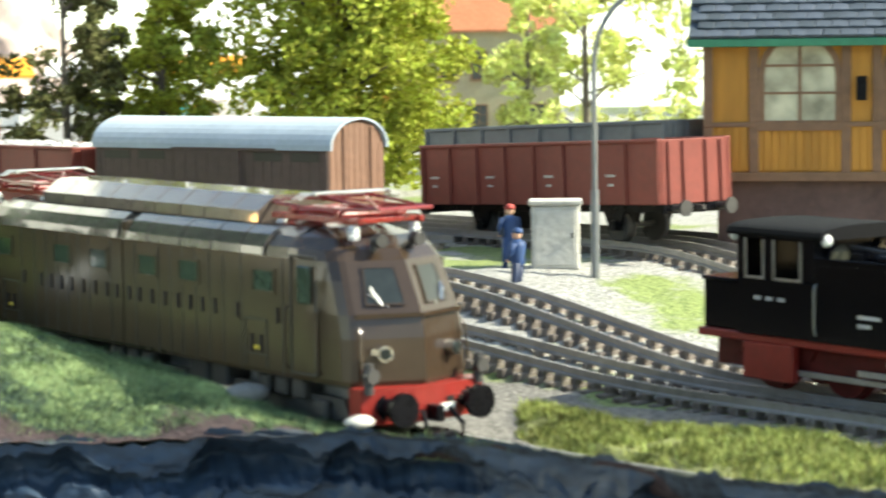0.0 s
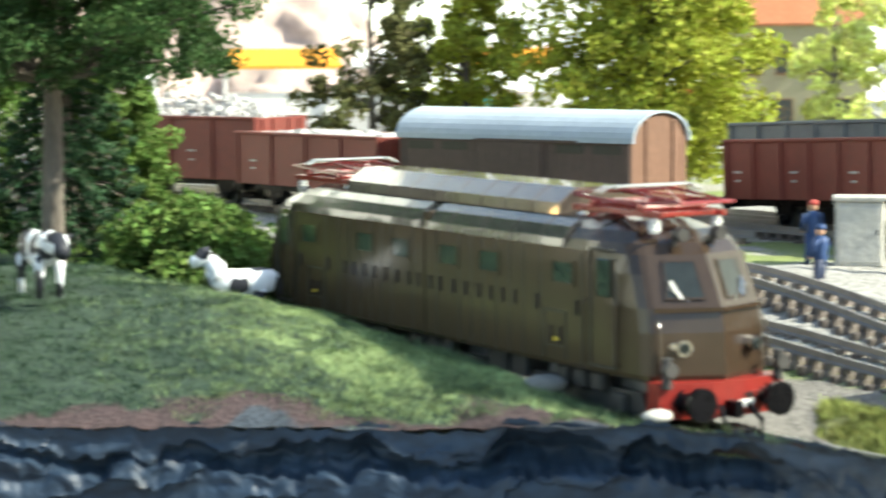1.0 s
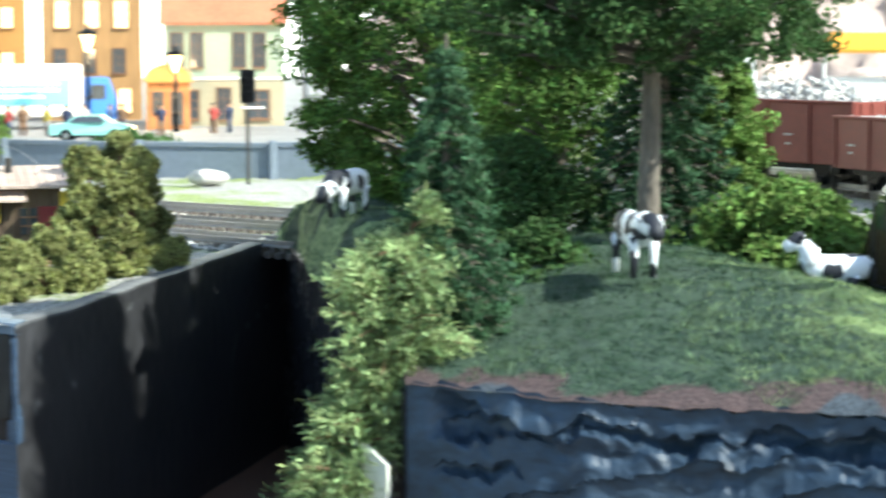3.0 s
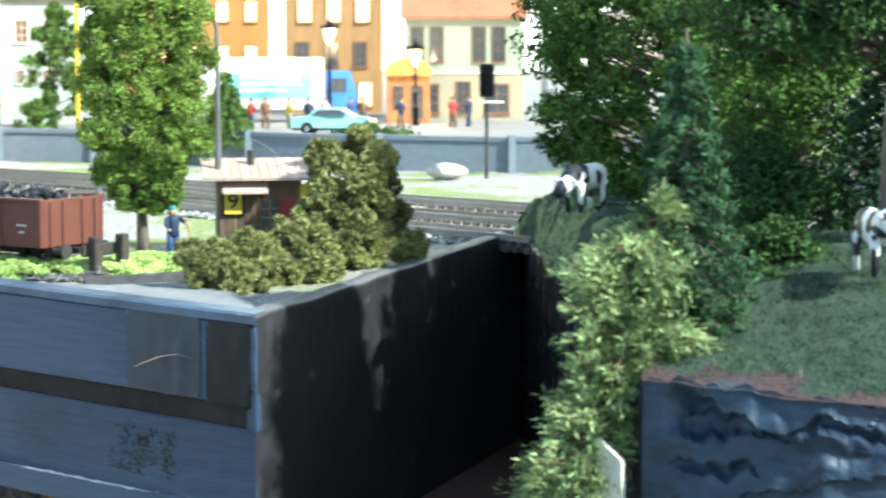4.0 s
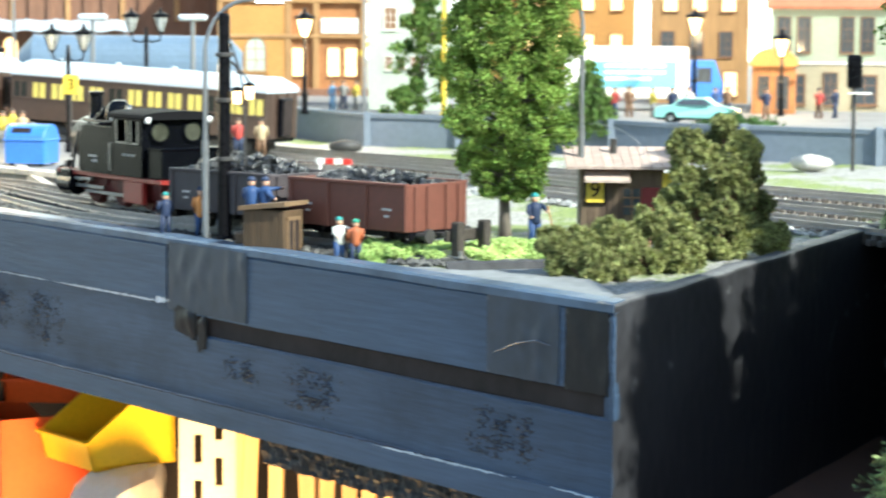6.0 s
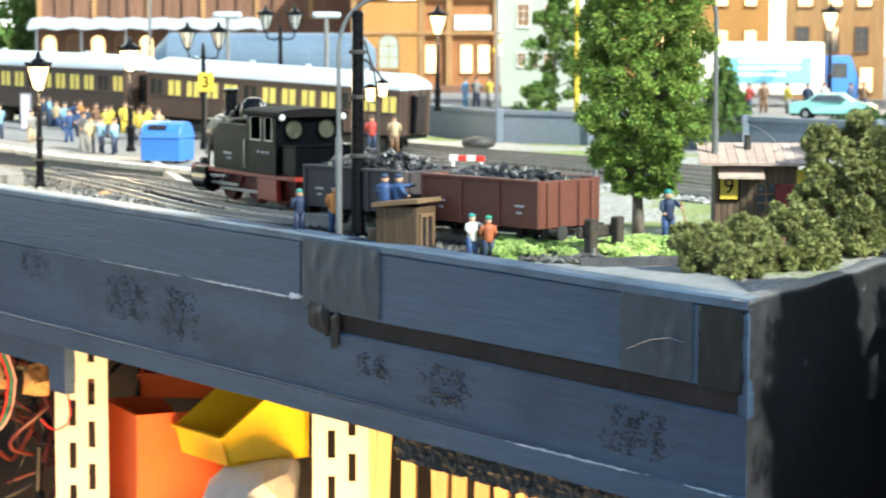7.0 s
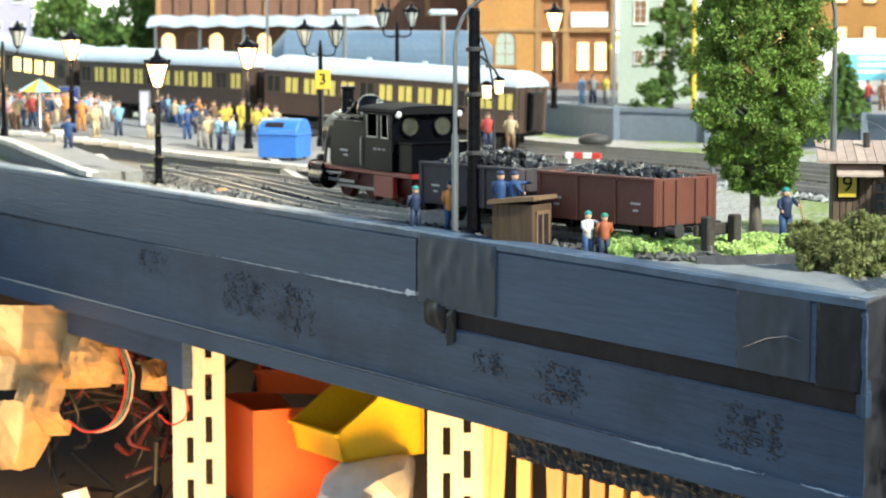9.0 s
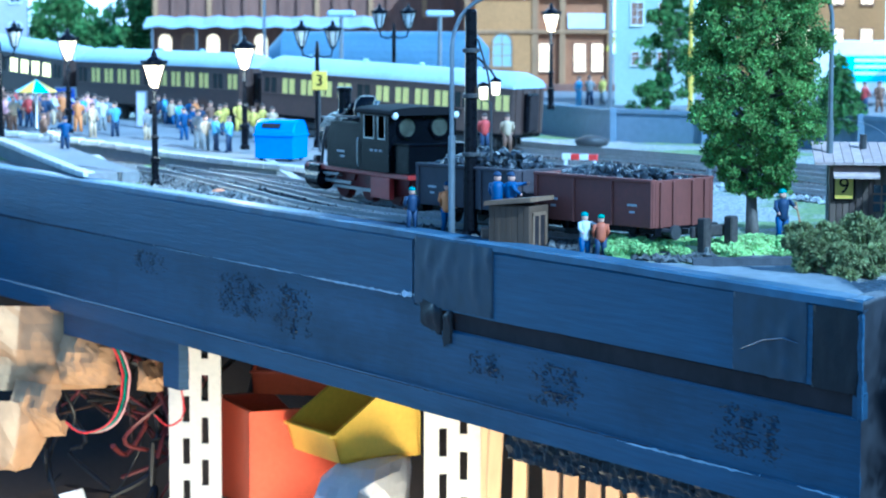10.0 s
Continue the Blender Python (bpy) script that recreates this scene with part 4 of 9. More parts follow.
gb = open_wagon(598, 592, 23.5, -91, 122, 23, mat("wagon_slate_grey", (0.11, 0.12, 0.125), 0.6, var=0.2, bump=0.15), "long slate-grey open wagon behind the red one", "open wagons by the signal box", inside=mat_pale, ribs=8)
gb.matrix_basis = pose(0.598, 0.592, 0.0235, 0, -2.5, -91)


def electric_loco(x, y, z, rz):
    """Articulated six-axle electric locomotive; nose along its own x."""
    lo = thing("electric_locomotive", x, y, z, rz, "beige and brown articulated electric model locomotive with red pantographs", "locomotive")
    sec = [(12, 16.6), (13, 17), (22, 17), (27, 17), (34, 17), (38, 16.9), (40.3, 16.2), (42.6, 14), (44.4, 10), (45.4, 5)]
    nose = {12: (94, 14.6, 99.5), 13: (94.3, 14.7, 99.8), 22: (93.8, 14.5, 99.3), 27: (92.8, 14.2, 98.4), 34: (89.6, 13.4, 94.8),
            38: (87.6, 12.9, 92.4), 40.3: (85.5, 12.2, 89.8), 42.6: (81, 10.5, 84.5), 44.4: (75, 7.5, 77.5), 45.4: (66, 4, 68)}
    for e in (1, -1):
        bm = nb()
        rings = []
        for zz, s in sec:
            xc, yc, xf = nose[zz]
            half = [(0.35, s), (60, s), (72, s * 0.995), (80 - (94 - xc) * 0.6, s * 0.98), (xc - 3.2, yc + (s - yc) * 0.45), (xc - 0.8, yc + (s - yc) * 0.1), (xc, yc - 0.8)]
            ring = [(e * a, -b, zz) for a, b in half] + [(e * xf, 0, zz)] + [(e * a, b, zz) for a, b in reversed(half)]
            rings.append(ring)
        loft(bm, rings)
        bm.normal_update()
        bmesh.ops.recalc_face_normals(bm, faces=bm.faces[:])
        for f in bm.faces:
            c, n = f.calc_center_median(), f.normal
            if (n.x * e > 0.62 and c.x * e > 60) or (abs(c.x) > 84 and abs(c.y) < 14.2) or c.z > 39.0:
                f.material_index = 1
        body = part("body_half", bm, [ISABELLA, CASTANO], lo)
        for f in body.data.polygons:
            f.use_smooth = False
        # front window frames and panes, with wipers
        for s in (-1, 1):
            def on_front(k, zz):
                z0 = [q for q in nose if q <= zz][-1]
                z1 = [q for q in nose if q >= zz][0]
                t = 0 if z1 == z0 else (zz - z0) / (z1 - z0)
                xc = nose[z0][0] + (nose[z1][0] - nose[z0][0]) * t
                yc = nose[z0][1] + (nose[z1][1] - nose[z0][1]) * t - 0.8
                xf = nose[z0][2] + (nose[z1][2] - nose[z0][2]) * t
                return Vector((e * (xf + (xc - xf) * k), s * yc * k, zz))
            off = Vector((e * 0.35, s * 0.12, 0.12))
            quad = [on_front(0.20, 28.8), on_front(0.82, 28.8), on_front(0.76, 36.8), on_front(0.22, 36.8)]
            mid = sum(quad, Vector()) / 4
            bm = nb()
            inner = [q + (mid - q) * 0.10 for q in quad]
            rings = [[q + off * 0.1 for q in quad], [q + off * 1.4 for q in quad], [q + off * 1.4 for q in inner], [q + off * 0.1 for q in inner], [q + off * 0.1 for q in quad]]
            loft(bm, rings, caps=False)
            part("window_frame", bm, CASTANO, body)
            bm = nb()
            prism(bm, [q + off * 0.7 for q in inner], off * 0.3)
            part("windscreen", bm, DARKGLASS, body, "dark reflecting windscreen")
            bm = nb()
            w0 = quad[0] + (quad[1] - quad[0]) * 0.62 + off * 2
            tube(bm, [w0, w0 + (quad[2] - quad[1]) * 0.45 + (quad[1] - quad[0]) * 0.25], 0.28, 5)
            tube(bm, [w0 - Vector((0, s * 2.0, 0.6)), w0 + (quad[2] - quad[1]) * 0.3 + (quad[1] - quad[0]) * 0.3], 0.25, 5)
            part("wiper", bm, CHROME, body, "bright metal wiper")
            # headlight
            p = on_front(0.62, 19)
            bm = nb()
            d = Vector((e * 0.93, s * 0.36, 0)).normalized()
            cyl(bm, p - d * 0.5, p + d * 2.2, 1.5, 1.75, n=16)
            cyl(bm, p + d * 2.2, p + d * 2.5, 1.25, n=16, mi=1)
            cyl(bm, p + d * 0.2 + Vector((0, s * 2.6, 0.5)), p + d * 1.4 + Vector((0, s * 2.6, 0.5)), 0.8, n=10)
            part("headlight", bm, [CHROME, DARKGLASS], lo, "round headlight with chrome ring")
            # hand rails beside the nose
            bm = nb()
            q0, q1 = on_front(0.97, 14.5), on_front(0.97, 24)
            tube(bm, [q0 + off * 3, q0 + off * 4.5 + Vector((0, 0, 1)), q1 + off * 4.5 - Vector((0, 0, 1)), q1 + off * 3], 0.28, 5)
            part("handrail", bm, CASTANO, lo)
        bm = nb()
        for s in (-1, 1):
            prism(bm, [(e * 93.4, s * 13.9, 26.4), (e * 99.0, 0, 26.4), (e * 99.0, 0, 27.3), (e * 93.4, s * 13.9, 27.3)], (e * 0.5, 0, 0))
        part("belt_trim", bm, CASTANO, lo)
        # buffer beam
        bm = nb()
        prism(bm, [(e * 96.5, -16, 4.2), (e * 98.5, -16, 12.2), (e * 101.5, 0, 12.2), (e * 98.5, 16, 12.2), (e * 96.5, 16, 4.2), (e * 99.5, 0, 4.2)][0:3] + [(e * 98.5, 16, 12.2), (e * 98.5, 16, 4.2), (e * 101.5, 0, 4.2), (e * 98.5, -16, 4.2)], (-e * 2.5, 0, 0)) if False else None
        loft(bm, [[(e * 94, -16, zz), (e * 98.3, -16, zz), (e * 101.2, -4, zz), (e * 101.2, 4, zz), (e * 98.3, 16, zz), (e * 94, 16, zz)] for zz in (4.4, 12.0)])
        for yy in (-7, 7):
            box(bm, e * 100.2, yy - 1.6, 8.2, e * 101.0, yy + 1.6, 9.4)
        beam = part("buffer_beam", bm, BUFRED, lo, "bright red buffer beam")
        bm = nb()
        for yy in (-8.5, -5.2, 5.2, 8.5):
            box(bm, e * 100.6, yy - 1.1, 8.0, e * 101.3, yy + 1.1, 9.2, 0.1)
        part("beam_slot", bm, GAP, beam)
        bm = nb()
        box(bm, e * 100.9, 2.6, 6.0, e * 101.4, 6.2, 7.8)
        part("number_bar", bm, WHITE, beam, "small white marking bar")
        for s in (-1, 1):
            bm = nb()
            cyl(bm, (e * 98, s * 10, 8), (e * 104.5, s * 10, 8), 2.0, 1.6, n=14)
            cyl(bm, (e * 104.5, s * 10, 8), (e * 106, s * 10, 8), 3.6, n=20)
            cyl(bm, (e * 98.2, s * 10, 8), (e * 99.6, s * 10, 8), 2.8, n=14)
            part("buffer", bm, BLK, lo)
            bm = nb()
            cyl(bm, (e * 99, s * 14.4, 11), (e * 99, s * 14.4, 17.5), 1.1, n=10)
            cyl(bm, (e * 99, s * 14.4, 15.0), (e * 101, s * 14.4, 15.0), 1.6, n=12)
            part("tail_lamp", bm, IRON, lo)
        bm = nb()
        box(bm, e * 101, -1.1, 4.5, e * 105, 1.1, 8, 0.3)
        tube(bm, [(e * 103, 3.6, 7), (e * 106.5, 4.6, 4), (e * 105.5, 5.2, 0.8), (e * 102, 5.6, 1.6)], 0.55, 6)
        tube(bm, [(e * 103, -3.6, 7), (e * 106, -4.6, 4), (e * 105, -5.2, 1.2), (e * 102, -5.6, 1.8)], 0.55, 6)
        box(bm, e * 98, -3.5, 0.6, e * 107, 3.5, 2.6, 0.4)
        part("coupling", bm, BLK, lo)
        for s in (-1, 1):
            # side windows
            for xx, ww in ((63, 8), (31, 8.2), (12, 8.2)):
                bm = nb()
                fx0, fx1 = e * xx - ww / 2, e * xx + ww / 2
                loft(bm, [[(fx0 - a, s * (17 + d), 30.4 - a), (fx1 + a, s * (17 + d), 30.4 - a), (fx1 + a, s * (17 + d), 34.8 + a), (fx0 - a, s * (17 + d), 34.8 + a)] for a, d in ((0.7, -0.2), (0.7, 0.3), (0, 0.3), (0, -0.2), (0.7, -0.2))], caps=False)
                part("window_frame", bm, ISABELLA, body)
                bm = nb()
                box(bm, fx0, s * 16.7, 30.4, fx1, s * 17.1, 34.8)
                part("side_window", bm, GREENGLASS, body, "green-tinted side window")
            # cab door with window
            bm = nb()
            for a, b, c, d in ((73.6, 13.5, 74.0, 39), (83.0, 13.5, 83.4, 37), (73.6, 38.6, 83.2, 39), (73.8, 13.3, 83.2, 13.7)):
                box(bm, e * a, s * 16.55, b, e * c, s * 17.12, d)
            part("door_seam", bm, LINE, body)
            bm = nb()
            box(bm, e * 76.0, s * 16.5, 28.6, e * 81.2, s * 17.1, 36.8, 0.3)
            part("door_window", bm, GREENGLASS, body)
            bm = nb()
            tube(bm, [(e * 84.6, s * 16.6, 14), (e * 84.6, s * 17.6, 15), (e * 84.2, s * 17.5, 27), (e * 84.2, s * 16.4, 28)], 0.28, 5)
            tube(bm, [(e * 72.6, s * 16.8, 14), (e * 72.6, s * 17.7, 15), (e * 72.6, s * 17.7, 27), (e * 72.6, s * 16.8, 28)], 0.28, 5)
            part("handrail", bm, ISABELLA, lo)
            # vent slits
            for xx in (68.5, 52, 42.5, 37, 31.5, 26, 20, 14, 8, 3.0):
                bm = nb()
                box(bm, e * xx - 0.55, s * 16.8, 23.6, e * xx + 0.55, s * 17.35, 27.0, 0.15)
                part("vent_slit", bm, GAP, body)
            # access hatch
            bm = nb()
            for a, b, c, d in ((55.2, 13.5, 55.5, 24), (63.8, 13.5, 64.1, 24), (55.2, 23.7, 64.1, 24), (55.2, 16.0, 64.1, 16.2)):
                box(bm, e * a, s * 16.8, b, e * c, s * 17.15, d)
            part("hatch_seam", bm, LINE, body)
            bm = nb()
            box(bm, e * 57.4, s * 16.8, 16.6, e * 58.4, s * 17.4, 20.4, 0.15)
            box(bm, e * 61.2, s * 16.8, 16.6, e * 62.2, s * 17.4, 20.4, 0.15)
            part("hatch_latch", bm, GAP, body)
            bm = nb()
            box(bm, e * 58.8, s * 16.8, 17.2, e * 61.0, s * 17.2, 18.0)
            part("hatch_plate", bm, mat_yell, body, "tiny yellow plate")
            bm = nb()
            for xx in (6, 17, 22.5, 28, 34, 40, 46, 53.5, 70.5):
                box(bm, e * xx - 0.12, s * 16.9, 12.6, e * xx + 0.12, s * 17.08, 37.6)
            part("panel_seam", bm, LINE, body)
            # roof edge lids
            lids = [(2.5, 12), (12.6, 27), (27.6, 41), (41.6, 53), (53.6, 63)]
            for a, b in lids:
                bm = nb()
                loft(bm, [[(e * q, s * 17.3, 38.2), (e * q, s * 17.0, 40.0), (e * q, s * 15.0, 42.6), (e * q, s * 12.6, 44.2), (e * q, s * 12.4, 43.2), (e * q, s * 16.2, 38.0)] for q in (a, b)])
                part("roof_lid", bm, ROOFGREY, lo, "dark glossy roof-edge lid")
        # pantograph
        build_panto(lo, e * 71)
        for yy in (-9, 9):
            bm = nb()
            cyl(bm, (e * 89, yy * 0.55, 42.2), (e * 91.5, yy * 0.55, 42.2), 1.5, n=12)
            cyl(bm, (e * 88, yy * 0.55, 38.5), (e * 88, yy * 0.55, 42.5), 0.7, n=8)
            part("roof_horn", bm, IRON, lo)
    # bellows between the halves
    bm = nb()
    box(bm, -1.6, -16.2, 13, 1.6, 16.2, 42.5, 0.4)
    part("bellows", bm, ISABELLA, lo)
    # central roof hood in panels
    n = 9
    for i in range(n):
        a, b = -52 + 104 * i / n + 0.25, -52 + 104 * (i + 1) / n - 0.25
        bm = nb()
        loft(bm, [[(q, -11.2, 44.4), (q, -11.0, 47.0), (q, -6.2, 50.4), (q, 6.2, 50.4), (q, 11.0, 47.0), (q, 11.2, 44.4)] for q in (a, b)])
        part("roof_hood", bm, ROOFBR, lo, "brown roof hood panel")
    bm = nb()
    box(bm, -51, -10.4, 43, 51, 10.4, 46.0)
    part("hood_base", bm, BLK, lo)
    # bogies
    for x0 in (-66, 0, 66):
        bg = nb()
        for s in (-1, 1):
            prism(bg, [(x0 - 24, s * 11.6, 5), (x0 - 22, s * 11.6, 8.6), (x0 - 6, s * 11.6, 8.6), (x0 - 3, s * 11.6, 6.8), (x0 + 3, s * 11.6, 6.8), (x0 + 6, s * 11.6, 8.6), (x0 + 22, s * 11.6, 8.6), (x0 + 24, s * 11.6, 5), (x0 + 18, s * 11.6, 3.4), (x0 - 18, s * 11.6, 3.4)], (0, s * 1.6, 0))
            for dx in (-15, 15):
                box(bg, x0 + dx - 2.6, s * 13, 3.6, x0 + dx + 2.6, s * 15, 8.0, 0.5)
            for dx in (-7, 0, 7):
                box(bg, x0 + dx - 2.4, s * 12.6, 7.4, x0 + dx + 2.4, s * 15.2, 11.6, 0.5)
        box(bg, x0 - 20, -8, 5, x0 + 20, 8, 11.5)
        bog = part("bogie", bg, IRON, lo, "dark bogie frame with axle boxes")
        for dx in (-15, 15):
            bm = nb()
            wheelset(bm, x0 + dx, 6.8)
            part("wheelset", bm, RAILM, bog)
    for x0 in (-34, 34):
        for a, b in ((-9, -1), (1, 8)):
            bm = nb()
            box(bm, x0 + a, -14, 6.5, x0 + b, 14, 12, 0.5)
            part("equipment_box", bm, IRON, lo)
    bm = nb()
    box(bm, -92, -13, 11, 92, 13, 13)
    part("underfloor", bm, IRON, lo)
    return lo


GREYSTEEL = mat("dull_steel", (0.42, 0.42, 0.4), 0.35, metal=0.8, var=0.2)
mat_yell = mat("yellow_enamel", (0.62, 0.45, 0.05), 0.45, var=0.12)


def build_panto(lo, xc):
    """Lowered pantograph: insulators, base frame, folded arms and a contact bow."""
    pa = part("pantograph_base", base_frame(xc), PANTO, lo, "folded red pantograph")
    for dx in (-14, 14):
        for y in (-8, 8):
            bm = nb()
            rev(bm, [(1.0, 0), (1.0, 0.6), (1.5, 0.8), (0.9, 1.3), (1.5, 1.7), (0.9, 2.2), (1.4, 2.5), (0.6, 3.2)], 12, (xc + dx, y, 43.0 - 0.10 * abs(y)))
            part("insulator", bm, INSUL, pa)
    for s in (-1, 1):
        bm = nb()
        for y in (-7.5, 7.5):
            tube(bm, [(xc + s * 9, y, 47.4), (xc - s * 22, y * 0.92, 49.0)], 0.42, 6)
            tube(bm, [(xc - s * 22, y * 0.92, 49.0), (xc + s * 2, y * 0.8, 51.0)], 0.36, 6)
        tube(bm, [(xc - s * 22, -7, 49.0), (xc - s * 22, 7, 49.0)], 0.42, 6)
        tube(bm, [(xc - s * 22, -6.8, 49.0), (xc + s * 2, 6, 50.8)], 0.26, 5)
        tube(bm, [(xc - s * 22, 6.8, 49.0), (xc + s * 2, -6, 50.8)], 0.26, 5)
        tube(bm, [(xc + s * 9, -7.4, 47.4), (xc - s * 10, 7, 49)], 0.26, 5)
        part("arm", bm, PANTO, pa)
    bm = nb()
    for dx in (-1.1, 1.1):
        tube(bm, [(xc + dx, -13.5, 50.4), (xc + dx, -11, 51.6), (xc + dx, 11, 51.6), (xc + dx, 13.5, 50.4)], 0.28, 6)
    tube(bm, [(xc - 3, -10, 51.5), (xc + 3, -10, 51.5)], 0.4, 5)
    tube(bm, [(xc - 3, 10, 51.5), (xc + 3, 10, 51.5)], 0.4, 5)
    part("contact_bow", bm, GREYSTEEL, pa, "bright metal contact strips")


def base_frame(xc):
    bm = nb()
    for y in (-8, 8):
        box(bm, xc - 17, y - 0.7, 45.6, xc + 17, y + 0.7, 46.9, 0.15)
    for dx in (-15, -8, 8, 15):
        box(bm, xc + dx - 0.7, -8, 45.7, xc + dx + 0.7, 8, 46.8, 0.15)
    for dx in (-9, 9):
        cyl(bm, (xc + dx, -9, 47.4), (xc + dx, 9, 47.4), 0.9, n=8)
    for y in (-4, 4):
        cyl(bm, (xc - 7, y, 47.6), (xc + 7, y, 47.6), 1.1, n=8)
    return bm


electric_loco(341, 472, 4.2, -95.4)


def tank_engine(x, y, z, rz, label):
    """Small black steam tank engine with red frames; chimney towards +x."""
    e = thing("steam_locomotive", x, y, z, rz, label, "locomotive")
    bm = nb()
    cyl(bm, (-6, 0, 26), (42, 0, 26), 9.0, n=28)
    for xx in (33.6,):
        cyl(bm, (xx - 0.5, 0, 26), (xx + 0.5, 0, 26), 9.5, n=28)
    part("boiler", bm, ENGINE, e)
    bm = nb()
    rev(bm, [(4.4, 34), (3.4, 35.2), (2.9, 37), (2.9, 44.4), (3.5, 45), (3.5, 46.2), (2.6, 46.4)], 18, (37, 0, 0))
    part("chimney", bm, ENGINE, e)
    bm = nb()
    rev(bm, [(5.8, 33.4), (5.8, 37.5), (5.0, 41.0), (3.0, 43.0), (0.4, 43.6)], 20, (16, 0, 0))
    part("dome", bm, ENGINE, e)
    bm = nb()
    for dx, dy in ((-1.2, 0.9), (-1.2, -0.9)):
        cyl(bm, (8 + dx, dy, 34), (8 + dx, dy, 41.6), 0.75, n=10)
    rev(bm, [(2.1, 34), (2.1, 36.4), (1.4, 37.0)], 12, (7, 0, 0))
    part("safety_valve", bm, CHROME, e)
    bm = nb()
    tube(bm, [(2, 3, 34), (2, 3, 40), (2, 1.4, 41.4)], 0.5, 6)
    part("whistle", bm, CHROME, e)
    bm = nb()
    rev(bm, [(3.0, 0), (3.0, 4.2), (2.2, 5.6), (0.6, 6.2)], 14, (27, 0, 34))
    box(bm, 25, -4.6, 35, 29, 4.6, 37.4, 0.4)
    part("sand_box", bm, ENGINE, e)
    bm = nb()
    cyl(bm, (43, 0, 26), (43.9, 0, 26), 7.8, n=28)
    cyl(bm, (43.9, 0, 26), (44.6, 0, 26), 1.6, n=12)
    box(bm, 43.7, -7.4, 25.5, 44.3, 7.4, 26.5, 0.2)
    tube(bm, [(44, -4, 31), (44.8, 0, 32.2), (44, 4, 31)], 0.3, 5)
    part("smokebox_door", bm, ENGINE, e)
    for s in (-1, 1):
        bm = nb()
        prism(bm, [(-8, s * 9, 13.5), (22, s * 9, 13.5), (22, s * 9, 28.5), (18, s * 9, 32.6), (-8, s * 9, 32.6)], (0, s * 6.8, 0))
        part("side_tank", bm, ENGINE, e)
        bm = nb()
        box(bm, -8, s * 15.5, 32.4, 18.2, s * 16.1, 33.2, 0.15)
        part("tank_beading", bm, ENGINE, e)
        bm = nb()
        tube(bm, [(23.4, s * 12, 14), (25, s * 12, 24), (25.4, s * 9.0, 31)], 0.4, 6)
        part("tank_stay", bm, IRON, e)
    bm = nb()
    for s in (-1, 1):
        box(bm, -34, s * 14.6, 13.5, -8, s * 15.8, 27, 0.2)
        for a, b in ((-34, -31), (-24.5, -21.5), (-12, -8)):
            box(bm, a, s * 14.6, 27, b, s * 15.8, 38.5, 0.2)
        box(bm, -34, s * 14.6, 36.5, -8, s * 15.8, 38.8, 0.2)
    for xx in (-34, -9.2):
        box(bm, xx, -15, 13.5, xx + 1.2, 15, 38.5, 0.2)
    part("cab", bm, ENGINE, e)
    bm = nb()
    loft(bm, [[(q, 16.6 * math.cos(a), 38 + 2.6 * math.sin(a) ** 0.6) for a in np.linspace(0, math.pi, 15)] + [(q, -16, 37.2), (q, 16, 37.2)] for q in (-37, -5)])
    part("cab_roof", bm, SOOT, e)
    bm = nb()
    box(bm, -48, -14, 13.5, -35.2, 14, 25.5, 0.5)
    box(bm, -48.4, -14.4, 25.2, -35.2, 14.4, 26.3, 0.3)
    part("coal_bunker", bm, ENGINE, e)
    bm = nb()
    cyl(bm, (33.5, 0, 26), (43.0, 0, 26), 9.6, n=30)
    for k in range(12):
        a = k * math.pi / 6
        ball(bm, (43.3, 8.6 * math.cos(a), 26 + 8.6 * math.sin(a)), 0.35, sub=1)
    part("smokebox", bm, ENGINE, e)
    for s in (-1, 1):
        bm = nb()
        tube(bm, [(-6, s * 6, 35.4), (10, s * 7.4, 34.6), (24, s * 7.6, 34.2), (36, s * 6.5, 34.6)], 0.5, 6)
        tube(bm, [(27, s * 3.5, 36.5), (28, s * 8.5, 33.5), (32.6, s * 9.8, 28), (33, s * 10.4, 14)], 0.45, 6)
        part("steam_pipe", bm, IRON, e)
        bm = nb()
        box(bm, 9, s * 9.8, 32.6, 14, s * 13, 34.4, 0.4)
        cyl(bm, (2, s * 12, 32.6), (2, s * 12, 34.6), 1.8, n=12)
        part("tank_filler", bm, ENGINE, e)
        bm = nb()
        for xx in range(-6, 21, 3):
            for zz in (14.6, 31.6 if xx < 18 else 27.5):
                ball(bm, (xx, s * 15.85, zz), 0.28, sub=1)
        part("rivet_row", bm, ENGINE, e)
        bm = nb()
        box(bm, 30, s * 14.0, 4.0, 35, s * 15.2, 4.8, 0.15)
        box(bm, 30, s * 14.0, 8.0, 35, s * 15.2, 8.8, 0.15)
        box(bm, 30, s * 14.4, 4.0, 30.7, s * 15.0, 12, 0.1)
        part("footstep", bm, BUFRED, e)
    for xx, d in ((-7.9, 1), (-34.0, -1)):
        for s in (-1, 1):
            bm = nb()
            cyl(bm, (xx, s * 7.6, 32.2), (xx + d * 0.5, s * 7.6, 32.2), 3.9, n=22)
            port = part("porthole", bm, CABGLASS, e, "round cab window")
            bm = nb()
            rings = [[(xx + d * o, s * 7.6 + r * math.cos(a), 32.2 + r * math.sin(a)) for a in np.linspace(0, 2 * math.pi, 23)[:-1]] for r, o in ((4.7, 0), (4.7, 1.0), (3.8, 1.0), (3.8, 0))]
            loft(bm, rings, caps=False)
            part("window_rim", bm, ENGINE, port)
            bm = nb()
            ball(bm, (xx + d * 2.4, s * 14.2, 37.2), 1.5, 0.8, 1, 1.1, 2)
            part("marker_lamp", bm, INSUL, e, "white marker lamp")
    bm = nb()
    box(bm, -49, -15, 11.5, 45, 15, 13.5, 0.3)
